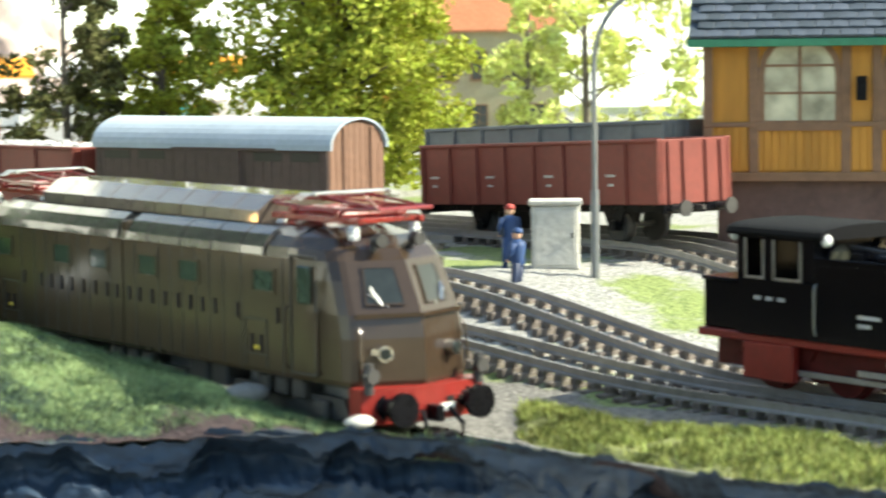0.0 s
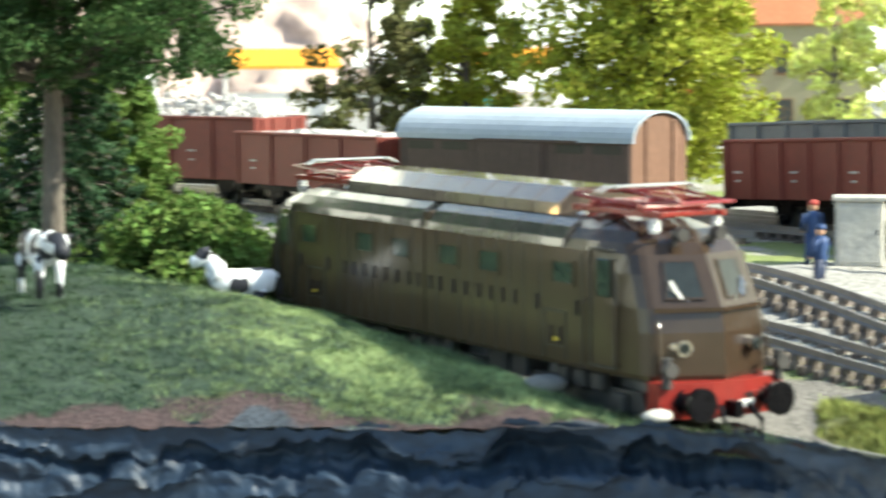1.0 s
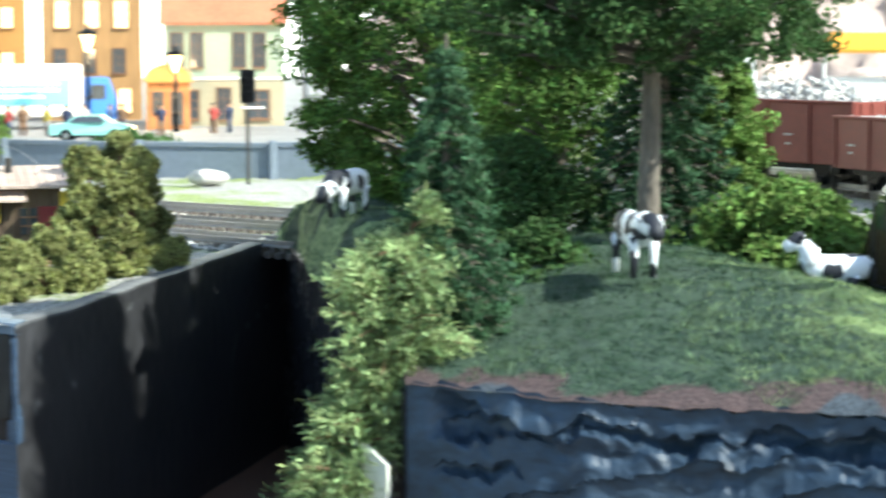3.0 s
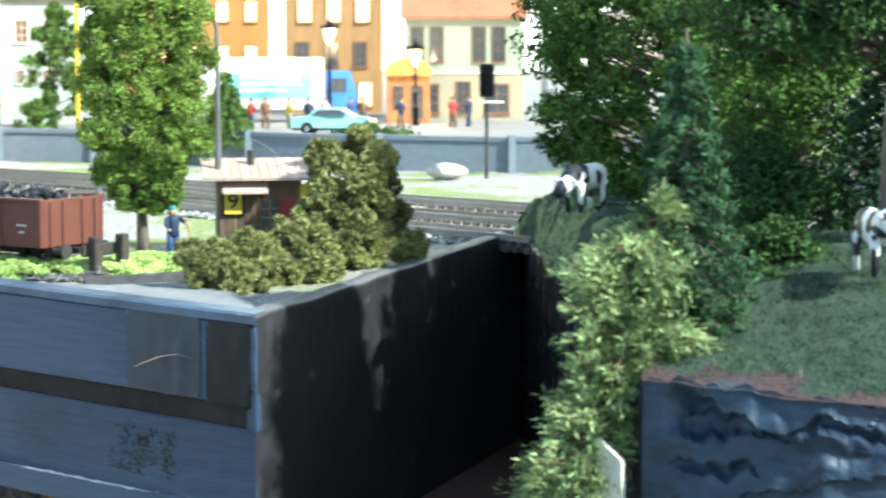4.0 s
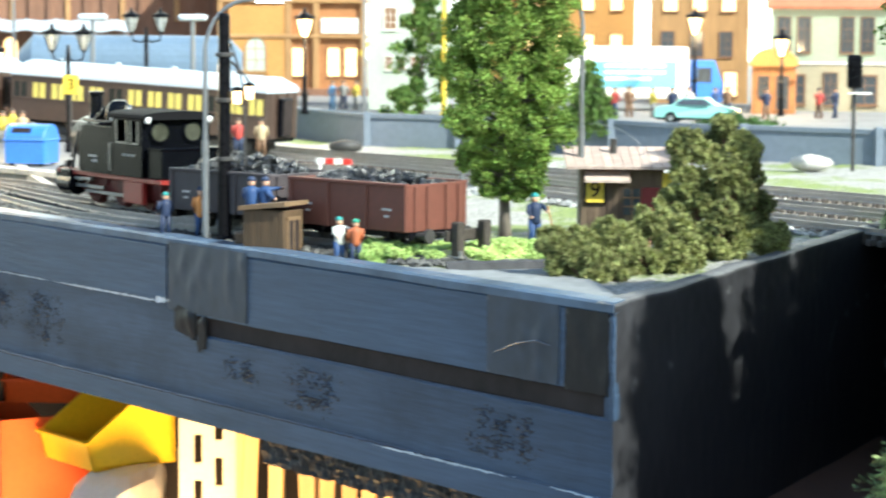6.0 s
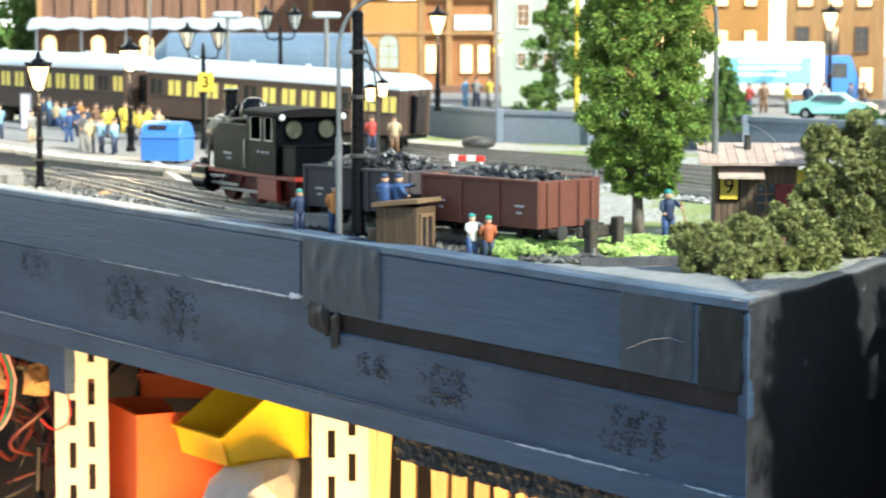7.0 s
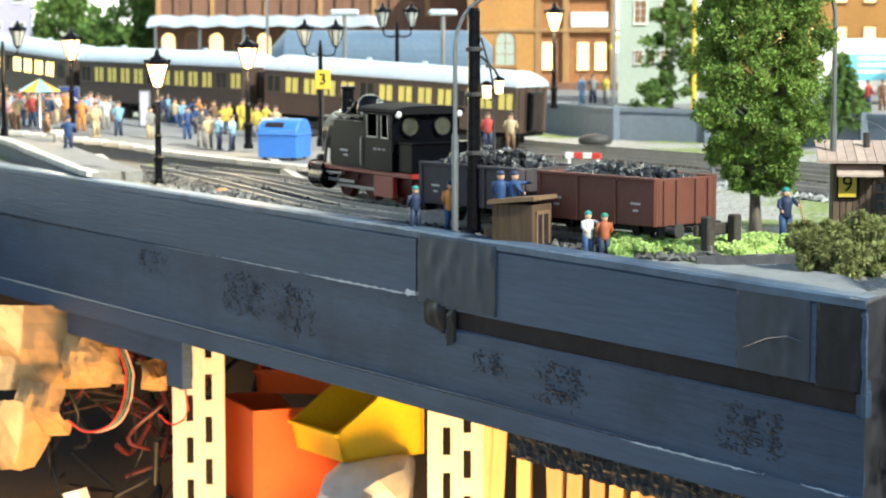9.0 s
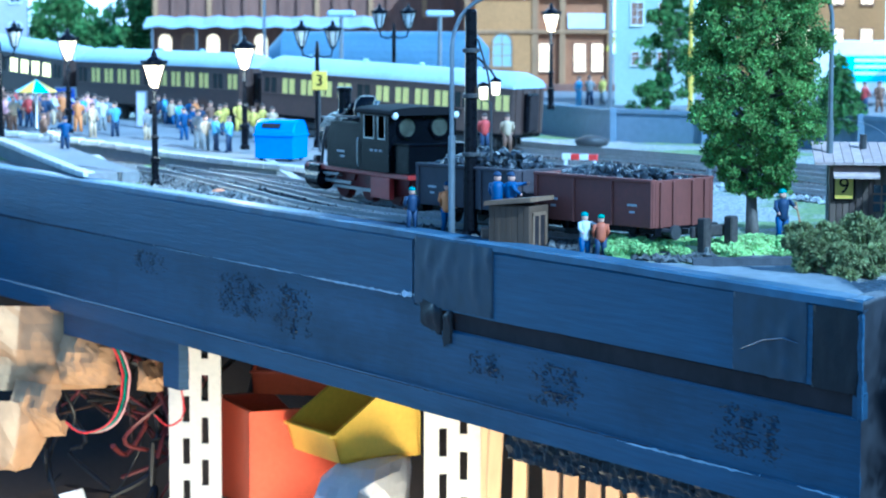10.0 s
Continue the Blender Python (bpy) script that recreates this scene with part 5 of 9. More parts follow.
    for s in (-1, 1):
        box(bm, -33, s * 12.6, 2.6, -16, s * 15, 11.5, 0.3)
    part("frame", bm, BUFRED, e, "red running plate and cab step plates")
    bm = nb()
    for s in (-1, 1):
        box(bm, -46, s * 9.9, 4.5, 44, s * 11.0, 11.5, 0.2)
        for xx in (-40, -16, 8, 32):
            prism(bm, [(xx - 5, s * 11.0, 11.4), (xx + 5, s * 11.0, 11.4), (xx + 3, s * 11.0, 8.0), (xx - 3, s * 11.0, 8.0)], (0, s * 0.8, 0))
    part("main_frame", bm, FRAMERED, e)
    for xx in (-28, -4, 20):
        bm = nb()
        wheelset(bm, xx, 7.4)
        for s in (-1, 1):
            for k in range(6):
                a = k * math.pi / 3
                box(bm, xx - 0.4, s * 9.4, 7, xx + 0.4, s * 9.8, 8)
            cyl(bm, (xx + 2, s * 9.4, 5), (xx + 2, s * 11.8, 5), 0.9, n=8)
        part("driving_wheel", bm, FRAMERED, e, "red driving wheels")
    for s in (-1, 1):
        bm = nb()
        box(bm, -28, s * 12.2, 4.3, 22, s * 13.0, 5.7, 0.15)
        box(bm, 4, s * 13.4, 6.4, 30, s * 14.0, 7.8, 0.15)
        box(bm, 14, s * 13.0, 9.6, 30, s * 15.0, 10.6, 0.15)
        tube(bm, [(20, s * 14.2, 7.2), (14, s * 14.4, 11.0), (26, s * 14.4, 9.0)], 0.45, 5)
        part("side_rod", bm, RAILM, e)
        bm = nb()
        cyl(bm, (29, s * 13, 7.2), (41, s * 13, 7.2), 4.6, n=20)
        cyl(bm, (28.2, s * 13, 7.2), (42, s * 13, 7.2), 3.9, n=20)
        cyl(bm, (42, s * 13, 7.2), (43.4, s * 13, 7.2), 1.3, n=12)
        box(bm, 30, s * 10.6, 9.4, 40, s * 16.4, 13.4, 0.4)
        part("cylinder", bm, ENGINE, e)
        bm = nb()
        cyl(bm, (45, s * 10, 11), (50, s * 10, 11), 1.3, n=10)
        cyl(bm, (50, s * 10, 11), (51, s * 10, 11), 3.0, n=16)
        part("buffer", bm, IRON, e)
        bm = nb()
        cyl(bm, (44.5, s * 9, 15), (47, s * 9, 15), 1.6, n=12)
        part("lantern", bm, IRON, e)
        for xa, xb, za in ((-28, -25.6, 22), (-24, -21.6, 22), (-20, -17.6, 22), (6, 13, 20), (6, 10, 18)):
            bm = nb()
            box(bm, xa, s * 15.8, za, xb, s * 16.0, za + 0.9)
            part("marking_bar", bm, mat_pale, e)
        bm = nb()
        tube(bm, [(29, s * 8.0, 33.0), (30, s * 9.2, 33.6), (41, s * 9.2, 33.6), (42, s * 8.0, 33.0)], 0.28, 5)
        part("handrail", bm, GREYSTEEL, e)
        bm = nb()
        tube(bm, [(-7.2, s * 16.0, 15), (-7.2, s * 16.6, 16), (-7.2, s * 16.6, 26), (-7.2, s * 16.0, 27)], 0.22, 5)
        part("grab_rail", bm, GREYSTEEL, e)
        bm = nb()
        for a, b, c, d in ((-31, 27, -30.5, 36.5), (-25, 27, -24.5, 36.5), (-21.5, 27, -21, 36.5), (-12.5, 27, -12, 36.5), (-31, 27, -24.5, 27.6), (-21.5, 27, -12, 27.6)):
            box(bm, a, s * 15.8, b, c, s * 16.1, d)
        part("window_frame", bm, GREYSTEEL, e, "dull metal cab window frames")
        bm = nb()
        tube(bm, [(31.5, s * 11.0, 30), (35, s * 11.4, 24), (36, s * 11.8, 13)], 0.7, 6)
        part("feed_pipe", bm, IRON, e)
    return e


# near siding: tank engine and two coal wagons, along one straight track
TU = Vector((0.539, -0.843))
TN = Vector((0.843, 0.539))


def on_siding(s):
    p = Vector((-51.0, 1027.0)) + TU * s + TN * 15.5
    return p.x, p.y


ANG = math.degrees(math.atan2(TU.y, TU.x))
NEARS = "coal wagons in the near siding"
EX, EY = on_siding(36)
tank_engine(EX - 5.0, EY, 4.2, ANG + 176.5, "small black steam tank engine with red frames on the siding")
WU = Vector((0.676, -0.737))
WANG = math.degrees(math.atan2(WU.y, WU.x))


def on_coal(s):
    p = Vector((-9.5, 907.0)) + WU * s + Vector((0.737, 0.676)) * 15.5
    return p.x, p.y


open_wagon(*on_coal(28), 4.2, WANG, 54, 15, WAGONDK, "dark weathered open wagon heaped with coal", NEARS, load=8, seed=4, sill=6.5, wheel=4.0, ribs=3)
open_wagon(*on_coal(94), 4.2, WANG, 58, 16, WAGONBR, "red-brown open wagon filled with coal beside buffer stop", NEARS, load=5, seed=9, sill=5.5, wheel=4.0, ribs=3)
tank_engine(447, 340, 4.2, 264, "black steam engine with red frames standing behind the main line")


def coach(x, y, z, rz, L, lit, label):
    c = thing("passenger_coach", x, y, z, rz, label, "railway coach", "passenger coaches at the platform")
    W, sill = 33.0, 11.0
    n = int(L // 13)
    for s in (-1, 1):
        bm = nb()
        box(bm, -L / 2, s * W / 2, sill, L / 2, s * (W / 2 - 1), sill + 13, 0.2)
        box(bm, -L / 2, s * W / 2, sill + 22, L / 2, s * (W / 2 - 1), sill + 26.5, 0.2)
        step = L / n
        for i in range(n + 1):
            xx = -L / 2 + step * i
            box(bm, max(-L / 2, xx - 2.2), s * W / 2, sill + 13, min(L / 2, xx + 2.2), s * (W / 2 - 1), sill + 22)
        box(bm, -L / 2, s * (W / 2 + 0.4), sill + 12, L / 2, s * W / 2, sill + 12.8, 0.1)
        part("side_wall", bm, COACHBR, c)
        for i in range(n):
            xx = -L / 2 + step * (i + 0.5)
            bm = nb()
            box(bm, xx - step / 2 + 2, s * (W / 2 - 0.7), sill + 13, xx + step / 2 - 2, s * (W / 2 - 0.3), sill + 22)
            box(bm, xx - 0.4, s * (W / 2 - 0.3), sill + 13, xx + 0.4, s * (W / 2 + 0.1), sill + 22, mi=1)
            part("window", bm, [lit if (i * 7) % 5 else DARKGLASS, COACHBR], c)
    for e in (-1, 1):
        bm = nb()
        box(bm, e * L / 2, -W / 2 + 1, sill, e * (L / 2 - 1), W / 2 - 1, sill + 27, 0.2)
        for yy in (-13, -6, 6, 13):
            box(bm, e * L / 2, yy - 0.6, sill, e * (L / 2 + 0.6), yy + 0.6, sill + 26)
        part("end_wall", bm, COACHBR, c)
        bm = nb()
        box(bm, e * L / 2, -6, sill + 1, e * (L / 2 + 4), 6, sill + 23, 1.0)
        box(bm, e * (L / 2 + 4), -4.6, sill + 2, e * (L / 2 + 4.3), 4.6, sill + 21.5, mi=1)
        part("gangway", bm, [BLK, GAP], c)
    bm = nb()
    rings = []
    for xx, k in ((-L / 2 - 0.5, 0.72), (-L / 2 + 5, 1.0), (L / 2 - 5, 1.0), (L / 2 + 0.5, 0.72)):
        rings.append([(xx, (W / 2 + 0.8) * math.cos(a), sill + 26 + 8.5 * k * math.sin(a)) for a in np.linspace(0, math.pi, 15)] + [(xx, -W / 2, sill + 25.6), (xx, W / 2, sill + 25.6)])
    loft(bm, rings)
    part("roof", bm, COACHROOF, c, "pale grey barrel roof", smooth=False)
    for i in range(int(L // 40)):
        bm = nb()
        cyl(bm, (-L / 2 + 25 + 40 * i, 0, sill + 33.5), (-L / 2 + 25 + 40 * i, 0, sill + 36), 1.8, n=10)
        part("roof_vent", bm, COACHROOF, c)
    for xx in (-L * 0.34, L * 0.34):
        bm = nb()
        for s in (-1, 1):
            box(bm, xx - 17, s * 11.5, 3.5, xx + 17, s * 13, 8, 0.4)
        for dx in (-11, 11):
            wheelset(bm, xx + dx, 5.4)
        part("bogie", bm, IRON, c)
    bm = nb()
    box(bm, -L / 2, -14, sill - 2, L / 2, 14, sill)
    box(bm, -14, -12, 4, 14, 12, sill - 2, 0.5)
    part("underframe", bm, BLK, c)
    return c


# ---- trees and bushes ----
def leaf_mesh(name, centres, radii, per, size, material, parent, seed, flat=0.75, droop=0.0, wide=0.55):
    """A crown of many small leaf tufts scattered over clumps."""
    rng = np.random.default_rng(seed)
    c = np.repeat(np.asarray(centres, float), per, axis=0)
    r = np.repeat(np.asarray(radii, float), per)
    d = rng.normal(size=c.shape)
    d /= np.linalg.norm(d, axis=1)[:, None]
    k = rng.random(len(c)) ** 0.45
    p = c + d * (r * k)[:, None] * np.array([1, 1, flat])
    p[:, 2] -= droop * rng.random(len(c)) * r
    u = rng.normal(size=c.shape)
    u /= np.linalg.norm(u, axis=1)[:, None]
    v = np.cross(u, rng.normal(size=c.shape))
    v /= np.linalg.norm(v, axis=1)[:, None]
    s = (size * rng.uniform(0.5, 1.3, len(c)))[:, None]
    w = np.cross(u, v) * s * 0.35
    quad = np.stack([p - u * s, p + v * s * wide + w, p + u * s, p - v * s * wide + w], 1).reshape(-1, 3)
    faces = np.arange(len(quad)).reshape(-1, 4)
    return raw(name, quad, faces, material, parent, kind="")


def plant(name, x, y, z, label, category, group=""):
    return thing(name, x, y, z, 0, label, category, group)


def leafy_tree(x, y, z, height, clear, radius, shape, material, label, clumps=150, per=60, size=1.6, trunk=2.2, bark=None, seed=1, clump_r=0.24,
               name="tree", lean=(0, 0), gaps=0.0, flat=0.8, outer=0.0):
    """Tapered trunk, limbs to the clumps, and a crown whose half-width at each height follows shape(0..1)."""
    t = plant(name, x, y, z, label, "bush" if name == "bush" else "tree")
    rng = random.Random(seed)
    bm = nb()
    pts = [(lean[0] * k + 0.8 * math.sin(k * 5 + seed), lean[1] * k + 0.8 * math.cos(k * 4 + seed), -3 + (height * 0.92 + 3) * k) for k in np.linspace(0, 1, 9)]
    tube(bm, pts, [trunk * (1.25 if k == 0 else 1.0 - 0.8 * k) for k in np.linspace(0, 1, 9)], 9)
    part("trunk", bm, bark or TREEBARK, t, smooth=True)
    cs, rs = [], []
    bm = nb()
    for i in range(clumps):
        h = rng.random() ** 0.9
        w = radius * shape(h)
        a = rng.random() * 2 * math.pi
        q = (outer + (1 - outer) * math.sqrt(rng.random())) * (1.0 + 0.18 * math.sin(3 * a + seed) + 0.12 * math.sin(7 * h * 6 + a))
        if gaps and noise.noise((math.cos(a) * 1.6 + seed, math.sin(a) * 1.6, h * 4)) < gaps - 0.6:
            continue
        zz = clear + (height - clear) * h
        c = (lean[0] * h + w * q * math.cos(a), lean[1] * h + w * q * math.sin(a), zz)
        cs.append(c)
        rs.append(radius * clump_r * rng.uniform(0.6, 1.25) * (0.55 + 0.45 * shape(h)))
        if i % 5 == 0:
            b = Vector((lean[0] * h, lean[1] * h, max(clear * 0.97, zz - w * 0.35)))
            tube(bm, [b, (b + Vector(c)) / 2 + Vector((0, 0, 1.0)), Vector(c)], [trunk * 0.28, trunk * 0.2, trunk * 0.1], 5)
    part("branchwork", bm, bark or TREEBARK, t)
    leaf_mesh("crown", cs, rs, per, size, material, t, seed, flat)
    return t


def fir_tree(x, y, z, height, radius, material, label, seed=1, tiers=16, size=1.5):
    """Conifer: drooping tiers of needled branches, narrow at the top."""
    t = plant("fir_tree", x, y, z, label, "tree")
    rng = random.Random(seed)
    bm = nb()
    tube(bm, [(0, 0, -3), (0, 0, height * 0.5), (0, 0, height)], [radius * 0.10, radius * 0.07, 0.3], 8)
    part("trunk", bm, TREEBARK, t)
    cs, rs = [], []
    bm = nb()
    for k in range(tiers):
        h = 0.06 + 0.93 * k / tiers
        w = radius * (1 - h) ** 0.8 * rng.uniform(0.8, 1.12) + 1.2
        n = max(5, int(11 * (1 - h)) + 4)
        for j in range(n):
            a = 2 * math.pi * (j + rng.random() * 0.7) / n
            for q in (0.3, 0.55, 0.8, 1.0):
                cs.append((w * q * math.cos(a), w * q * math.sin(a), height * h - w * 0.32 * q * q + rng.uniform(-0.6, 0.6)))
                rs.append(1.2 + 1.5 * (1 - h))
            tube(bm, [(0, 0, height * h), (w * 0.5 * math.cos(a), w * 0.5 * math.sin(a), height * h - w * 0.06), (w * math.cos(a), w * math.sin(a), height * h - w * 0.30)], [0.4, 0.3, 0.12], 4)
    part("branchwork", bm, TREEBARK, t)
    leaf_mesh("crown", cs, rs, 26, size * 1.25, material, t, seed, 0.55, droop=0.5, wide=0.2)
    return t


def sprig_bush(x, y, z, axis, radius, sprigs, material, label, seed=1, leaf=2.8):
    """Feathery shrub: arching sprigs set along a bent stem, each lined with small pointed leaves and tipped with a tuft."""
    t = plant("bush", x, y, z, label, "bush")
    rng = np.random.default_rng(seed)
    pts = [Vector(p) for p in axis]
    bm = nb()
    tube(bm, pts, [1.3 - 0.9 * k / (len(pts) - 1) for k in range(len(pts))], 7)
    part("stem", bm, BROWNB, t)
    bm = nb()
    quads = []
    for i in range(sprigs):
        if i % 9 == 0:
            bough = (rng.random() * (len(pts) - 1.001), rng.random() * 2 * math.pi, rng.uniform(0.5, 1.25), rng.uniform(-0.2, 0.7))
        k = min(max(bough[0] + rng.normal() * 0.09, 0), len(pts) - 1.001)
        a = pts[int(k)].lerp(pts[int(k) + 1], k - int(k))
        th = bough[1] + rng.normal() * 0.3
        w = radius * math.sin(math.pi * (0.18 + 0.72 * k / (len(pts) - 1))) * bough[2] * rng.uniform(0.75, 1.1)
        d = Vector((math.cos(th), math.sin(th), bough[3] + rng.normal() * 0.15)).normalized()
        b = a + d * w * 0.6 + Vector((0, 0, 0.8))
        c = a + d * w + Vector((0, 0, rng.uniform(-2.6, 0.6)))
        if i % 3 == 0:
            tube(bm, [a, b, c], [0.35, 0.25, 0.1], 4)
        n = 34
        for j in range(n):
            u = 0.3 + 0.7 * (j / (n - 1)) ** 0.8
            p = a.lerp(b, u / 0.6) if u < 0.6 else b.lerp(c, (u - 0.6) / 0.4)
            p = p + Vector(rng.normal(size=3)) * (0.7 + 0.7 * (1 - u))
            f = (d * 0.9 + Vector(rng.normal(size=3)) * 0.5 + Vector((0, 0, -0.15))).normalized()
            s = f.cross(Vector(rng.normal(size=3))).normalized()
            L = leaf * rng.uniform(0.6, 1.35)
            quads += [p, p + f * L * 0.5 + s * L * 0.11, p + f * L, p + f * L * 0.5 - s * L * 0.11]
    part("branchwork", bm, BROWNB, t)
    raw("crown", [tuple(q) for q in quads], np.arange(len(quads)).reshape(-1, 4), material, t)
    return t


def foam_bush(x, y, z, lobes, material, label, seed=1, grain=0.5, flat=1.0, spike=0.9):
    """Lumpy foam shrub: knobbly lobes, each covered closely by coarse crumbs."""
    t = plant("bush", x, y, z, label, "bush")
    rng = np.random.default_rng(seed)
    bm = nb()
    cs, rs = [], []
    for lx, ly, lz, r in lobes:
        tube(bm, [(lx * 0.2, ly * 0.2, -1), (lx * 0.7, ly * 0.7, lz * 0.6), (lx, ly, lz)], [1.3, 0.9, 0.5], 6)
        for _ in range(int(8 + r * 1.3)):
            d = rng.normal(size=3)
            d /= np.linalg.norm(d)
            cs.append((lx + d[0] * r * 0.95, ly + d[1] * r * 0.95, max(0.6, lz + d[2] * r * 0.9 * flat)))
            rs.append(r * rng.uniform(0.2, 0.44))
    part("branchwork", bm, BROWNB, t)
    c = np.repeat(np.asarray(cs), 270, axis=0)
    r = np.repeat(np.asarray(rs), 270)
    d = rng.normal(size=c.shape)
    d /= np.linalg.norm(d, axis=1)[:, None]
    p = c + d * (r * (0.62 + 0.55 * rng.random(len(c))))[:, None]
    u = np.cross(d, rng.normal(size=c.shape))
    u /= np.linalg.norm(u, axis=1)[:, None]
    v = np.cross(d, u)
    s = (grain * rng.uniform(0.5, 1.4, len(c)))[:, None]
    p[:, 2] = c[:, 2] + (p[:, 2] - c[:, 2]) * flat
    tri = np.stack([p - u * s, p + u * s * 0.6 + v * s, p + d * s * spike, p + u * s * 0.5 - v * s], 1).reshape(-1, 3)
    i = np.arange(len(c)) * 4
    faces = np.concatenate([np.stack([i, i + 1, i + 2], 1), np.stack([i, i + 2, i + 3], 1), np.stack([i + 1, i + 3, i + 2], 1)])
    raw("crown", tri, faces, material, t)
    return t


def egg(h):
    return math.sin(math.pi * min(1, 0.12 + 0.88 * h) ** 0.8) ** 0.6


def column(h):
    return min(1.0, 0.45 + 2.2 * h) * (1.0 if h < 0.75 else max(0.15, 1 - ((h - 0.75) / 0.3) ** 2))


def dome(h):
    return max(0.05, math.cos(h * math.pi / 2) ** 0.6)


leafy_tree(117, 885, 0, 132, 17, 22, column, LEAF_POP, "tall columnar green poplar with bright foliage beside the yard", clumps=1000, per=125, size=0.78, trunk=2.3, seed=3, clump_r=0.19, outer=0.45)
leafy_tree(281, 588, 22, 150, 57, 47, lambda h: (1.0 - 0.75 * h * h) * min(1.0, 0.8 + 3 * h), LEAF_DK, "large dark-green broadleaf tree with bare grey trunk on the meadow", clumps=950, per=130, size=1.05, trunk=3.6, seed=5, clump_r=0.16, outer=0.2)
fir_tree(306, 632, 22, 74, 33, LEAF_FIR, "dark fir tree with drooping branches behind the meadow", seed=2)
leafy_tree(292, 792, 16, 128, 10, 46, lambda h: 0.75 + 0.35 * math.sin(math.pi * h), LEAF_HILL, "dense dark-green tree with low branches on the hill", clumps=640, per=110, size=1.25, trunk=3.2, seed=8, clump_r=0.15, outer=0.4)
leafy_tree(298, 690, 22, 110, 20, 30, egg, LEAF_HILL, "mid-green leafy tree behind the fir", clumps=300, per=90, size=1.2, trunk=2.4, seed=18)
fir_tree(200, 532, 4, 82, 19, LEAF_FIR, "slim dark spruce with ragged needles at the hill's edge", seed=6, tiers=20, size=1.3)
sprig_bush(183, 519, -2, [(0, 0, -2), (0, 4, 14), (2, 8, 28), (8, 9, 46)], 18, 560, LEAF_WIL, "pale yellow-green feathery shrub at the rock corner", seed=11)
sprig_bush(168, 514, -34, [(11, 4, 42), (4, 2, 26), (-1, 2, 8), (-5, 4, -14)], 16, 540, LEAF_WIL, "pale feathery shrub trailing down the rock corner", seed=12)
leafy_tree(326, 592, 12, 30, 0, 30, dome, LEAF_MID, "fresh green low shrub behind the lying cow figurine", clumps=150, per=75, size=1.5, trunk=1.2, seed=13, name="bush", clump_r=0.26)
leafy_tree(352, 560, 2, 16, 0, 17, dome, LEAF_MID, "small green shrub beside the main line", clumps=60, per=60, size=1.4, trunk=0.8, seed=14, name="bush", clump_r=0.3)
leafy_tree(262, 646, 22, 30, 0, 32, dome, LEAF_DK, "low green undergrowth between the hill trees", clumps=150, per=90, size=1.3, trunk=0.8, seed=15, name="bush", clump_r=0.28)
leafy_tree(326, 642, 18, 62, 2, 17, lambda h: 0.55 + 0.5 * math.sin(math.pi * h), LEAF_MID, "mid-green drooping tree beside the dark fir", clumps=260, per=90, size=1.2, trunk=1.6, seed=19, clump_r=0.24, outer=0.3)
leafy_tree(240, 572, 20, 16, 0, 15, dome, LEAF_DK, "low dark undergrowth behind the spruce", clumps=70, per=80, size=1.2, trunk=0.8, seed=25, name="bush", clump_r=0.28)
foam_bush(181, 823, 0, [(-7, 0, 7, 7.5), (5, -2, 8, 8), (15, 2, 9, 7), (-15, 2, 9, 6), (-4, 3, 18, 7), (8, 0, 20, 7.5), (18, 2, 18, 5.5), (-8, 2, 27, 6), (3, 1, 30, 7), (13, 3, 29, 6), (-6, 2, 38, 6.5), (6, 2, 42, 7), (13, 0, 39, 5), (-13, 0, 20, 4.5), (23, 0, 7, 5.5)], LEAF_OLV, "olive-green foam bush at the table corner", seed=21, grain=0.42, spike=3.2)
foam_bush(130, 757, 0, [(0, 0, 4, 6), (-9, 4, 5, 5.5), (8, 3, 5, 6), (-4, 6, 13, 5), (6, 6, 17, 4.5), (-14, 6, 12, 4), (1, 5, 9, 4), (-9, 3, 11, 3.5), (12, 4, 11, 4)], LEAF_OLV, "low olive-green foam bush by the table edge", seed=22, grain=0.42, spike=3.2)
foam_bush(150, 778, 0, [(0, 0, 4, 6), (10, 2, 8, 6), (-8, 4, 8, 5), (3, 5, 17, 5), (15, 6, 4, 5), (-3, 3, 12, 4), (12, 3, 15, 3.5)], LEAF_OLV, "low olive-green foam bush against the taller one", seed=23, grain=0.42, spike=3.2)
def mound(n, w, d, h, seed):
    rg = random.Random(seed)
    return [(rg.uniform(-w, w), rg.uniform(-d, d), rg.uniform(0, h), rg.uniform(5.0, 9.0)) for _ in range(n)]


foam_bush(86, 826, -1.5, mound(22, 24, 9, 3, 1), LEAF_TURF, "low bright green turf mound beside the buffer stop", seed=24, flat=0.5, grain=0.8)
foam_bush(112, 838, -1.5, mound(20, 20, 10, 3, 2), LEAF_TURF, "low bright green turf mound under the poplar", seed=25, flat=0.5, grain=0.8)
foam_bush(-88, 1063, -1.0, [(0, 0, 0.6, 2.4), (4, 2, 0.5, 2.0), (-4, 1, 0.4, 1.8)], LEAF_TURF, "tiny yellow-green weeds beside the siding", seed=26, flat=0.5, grain=0.5)
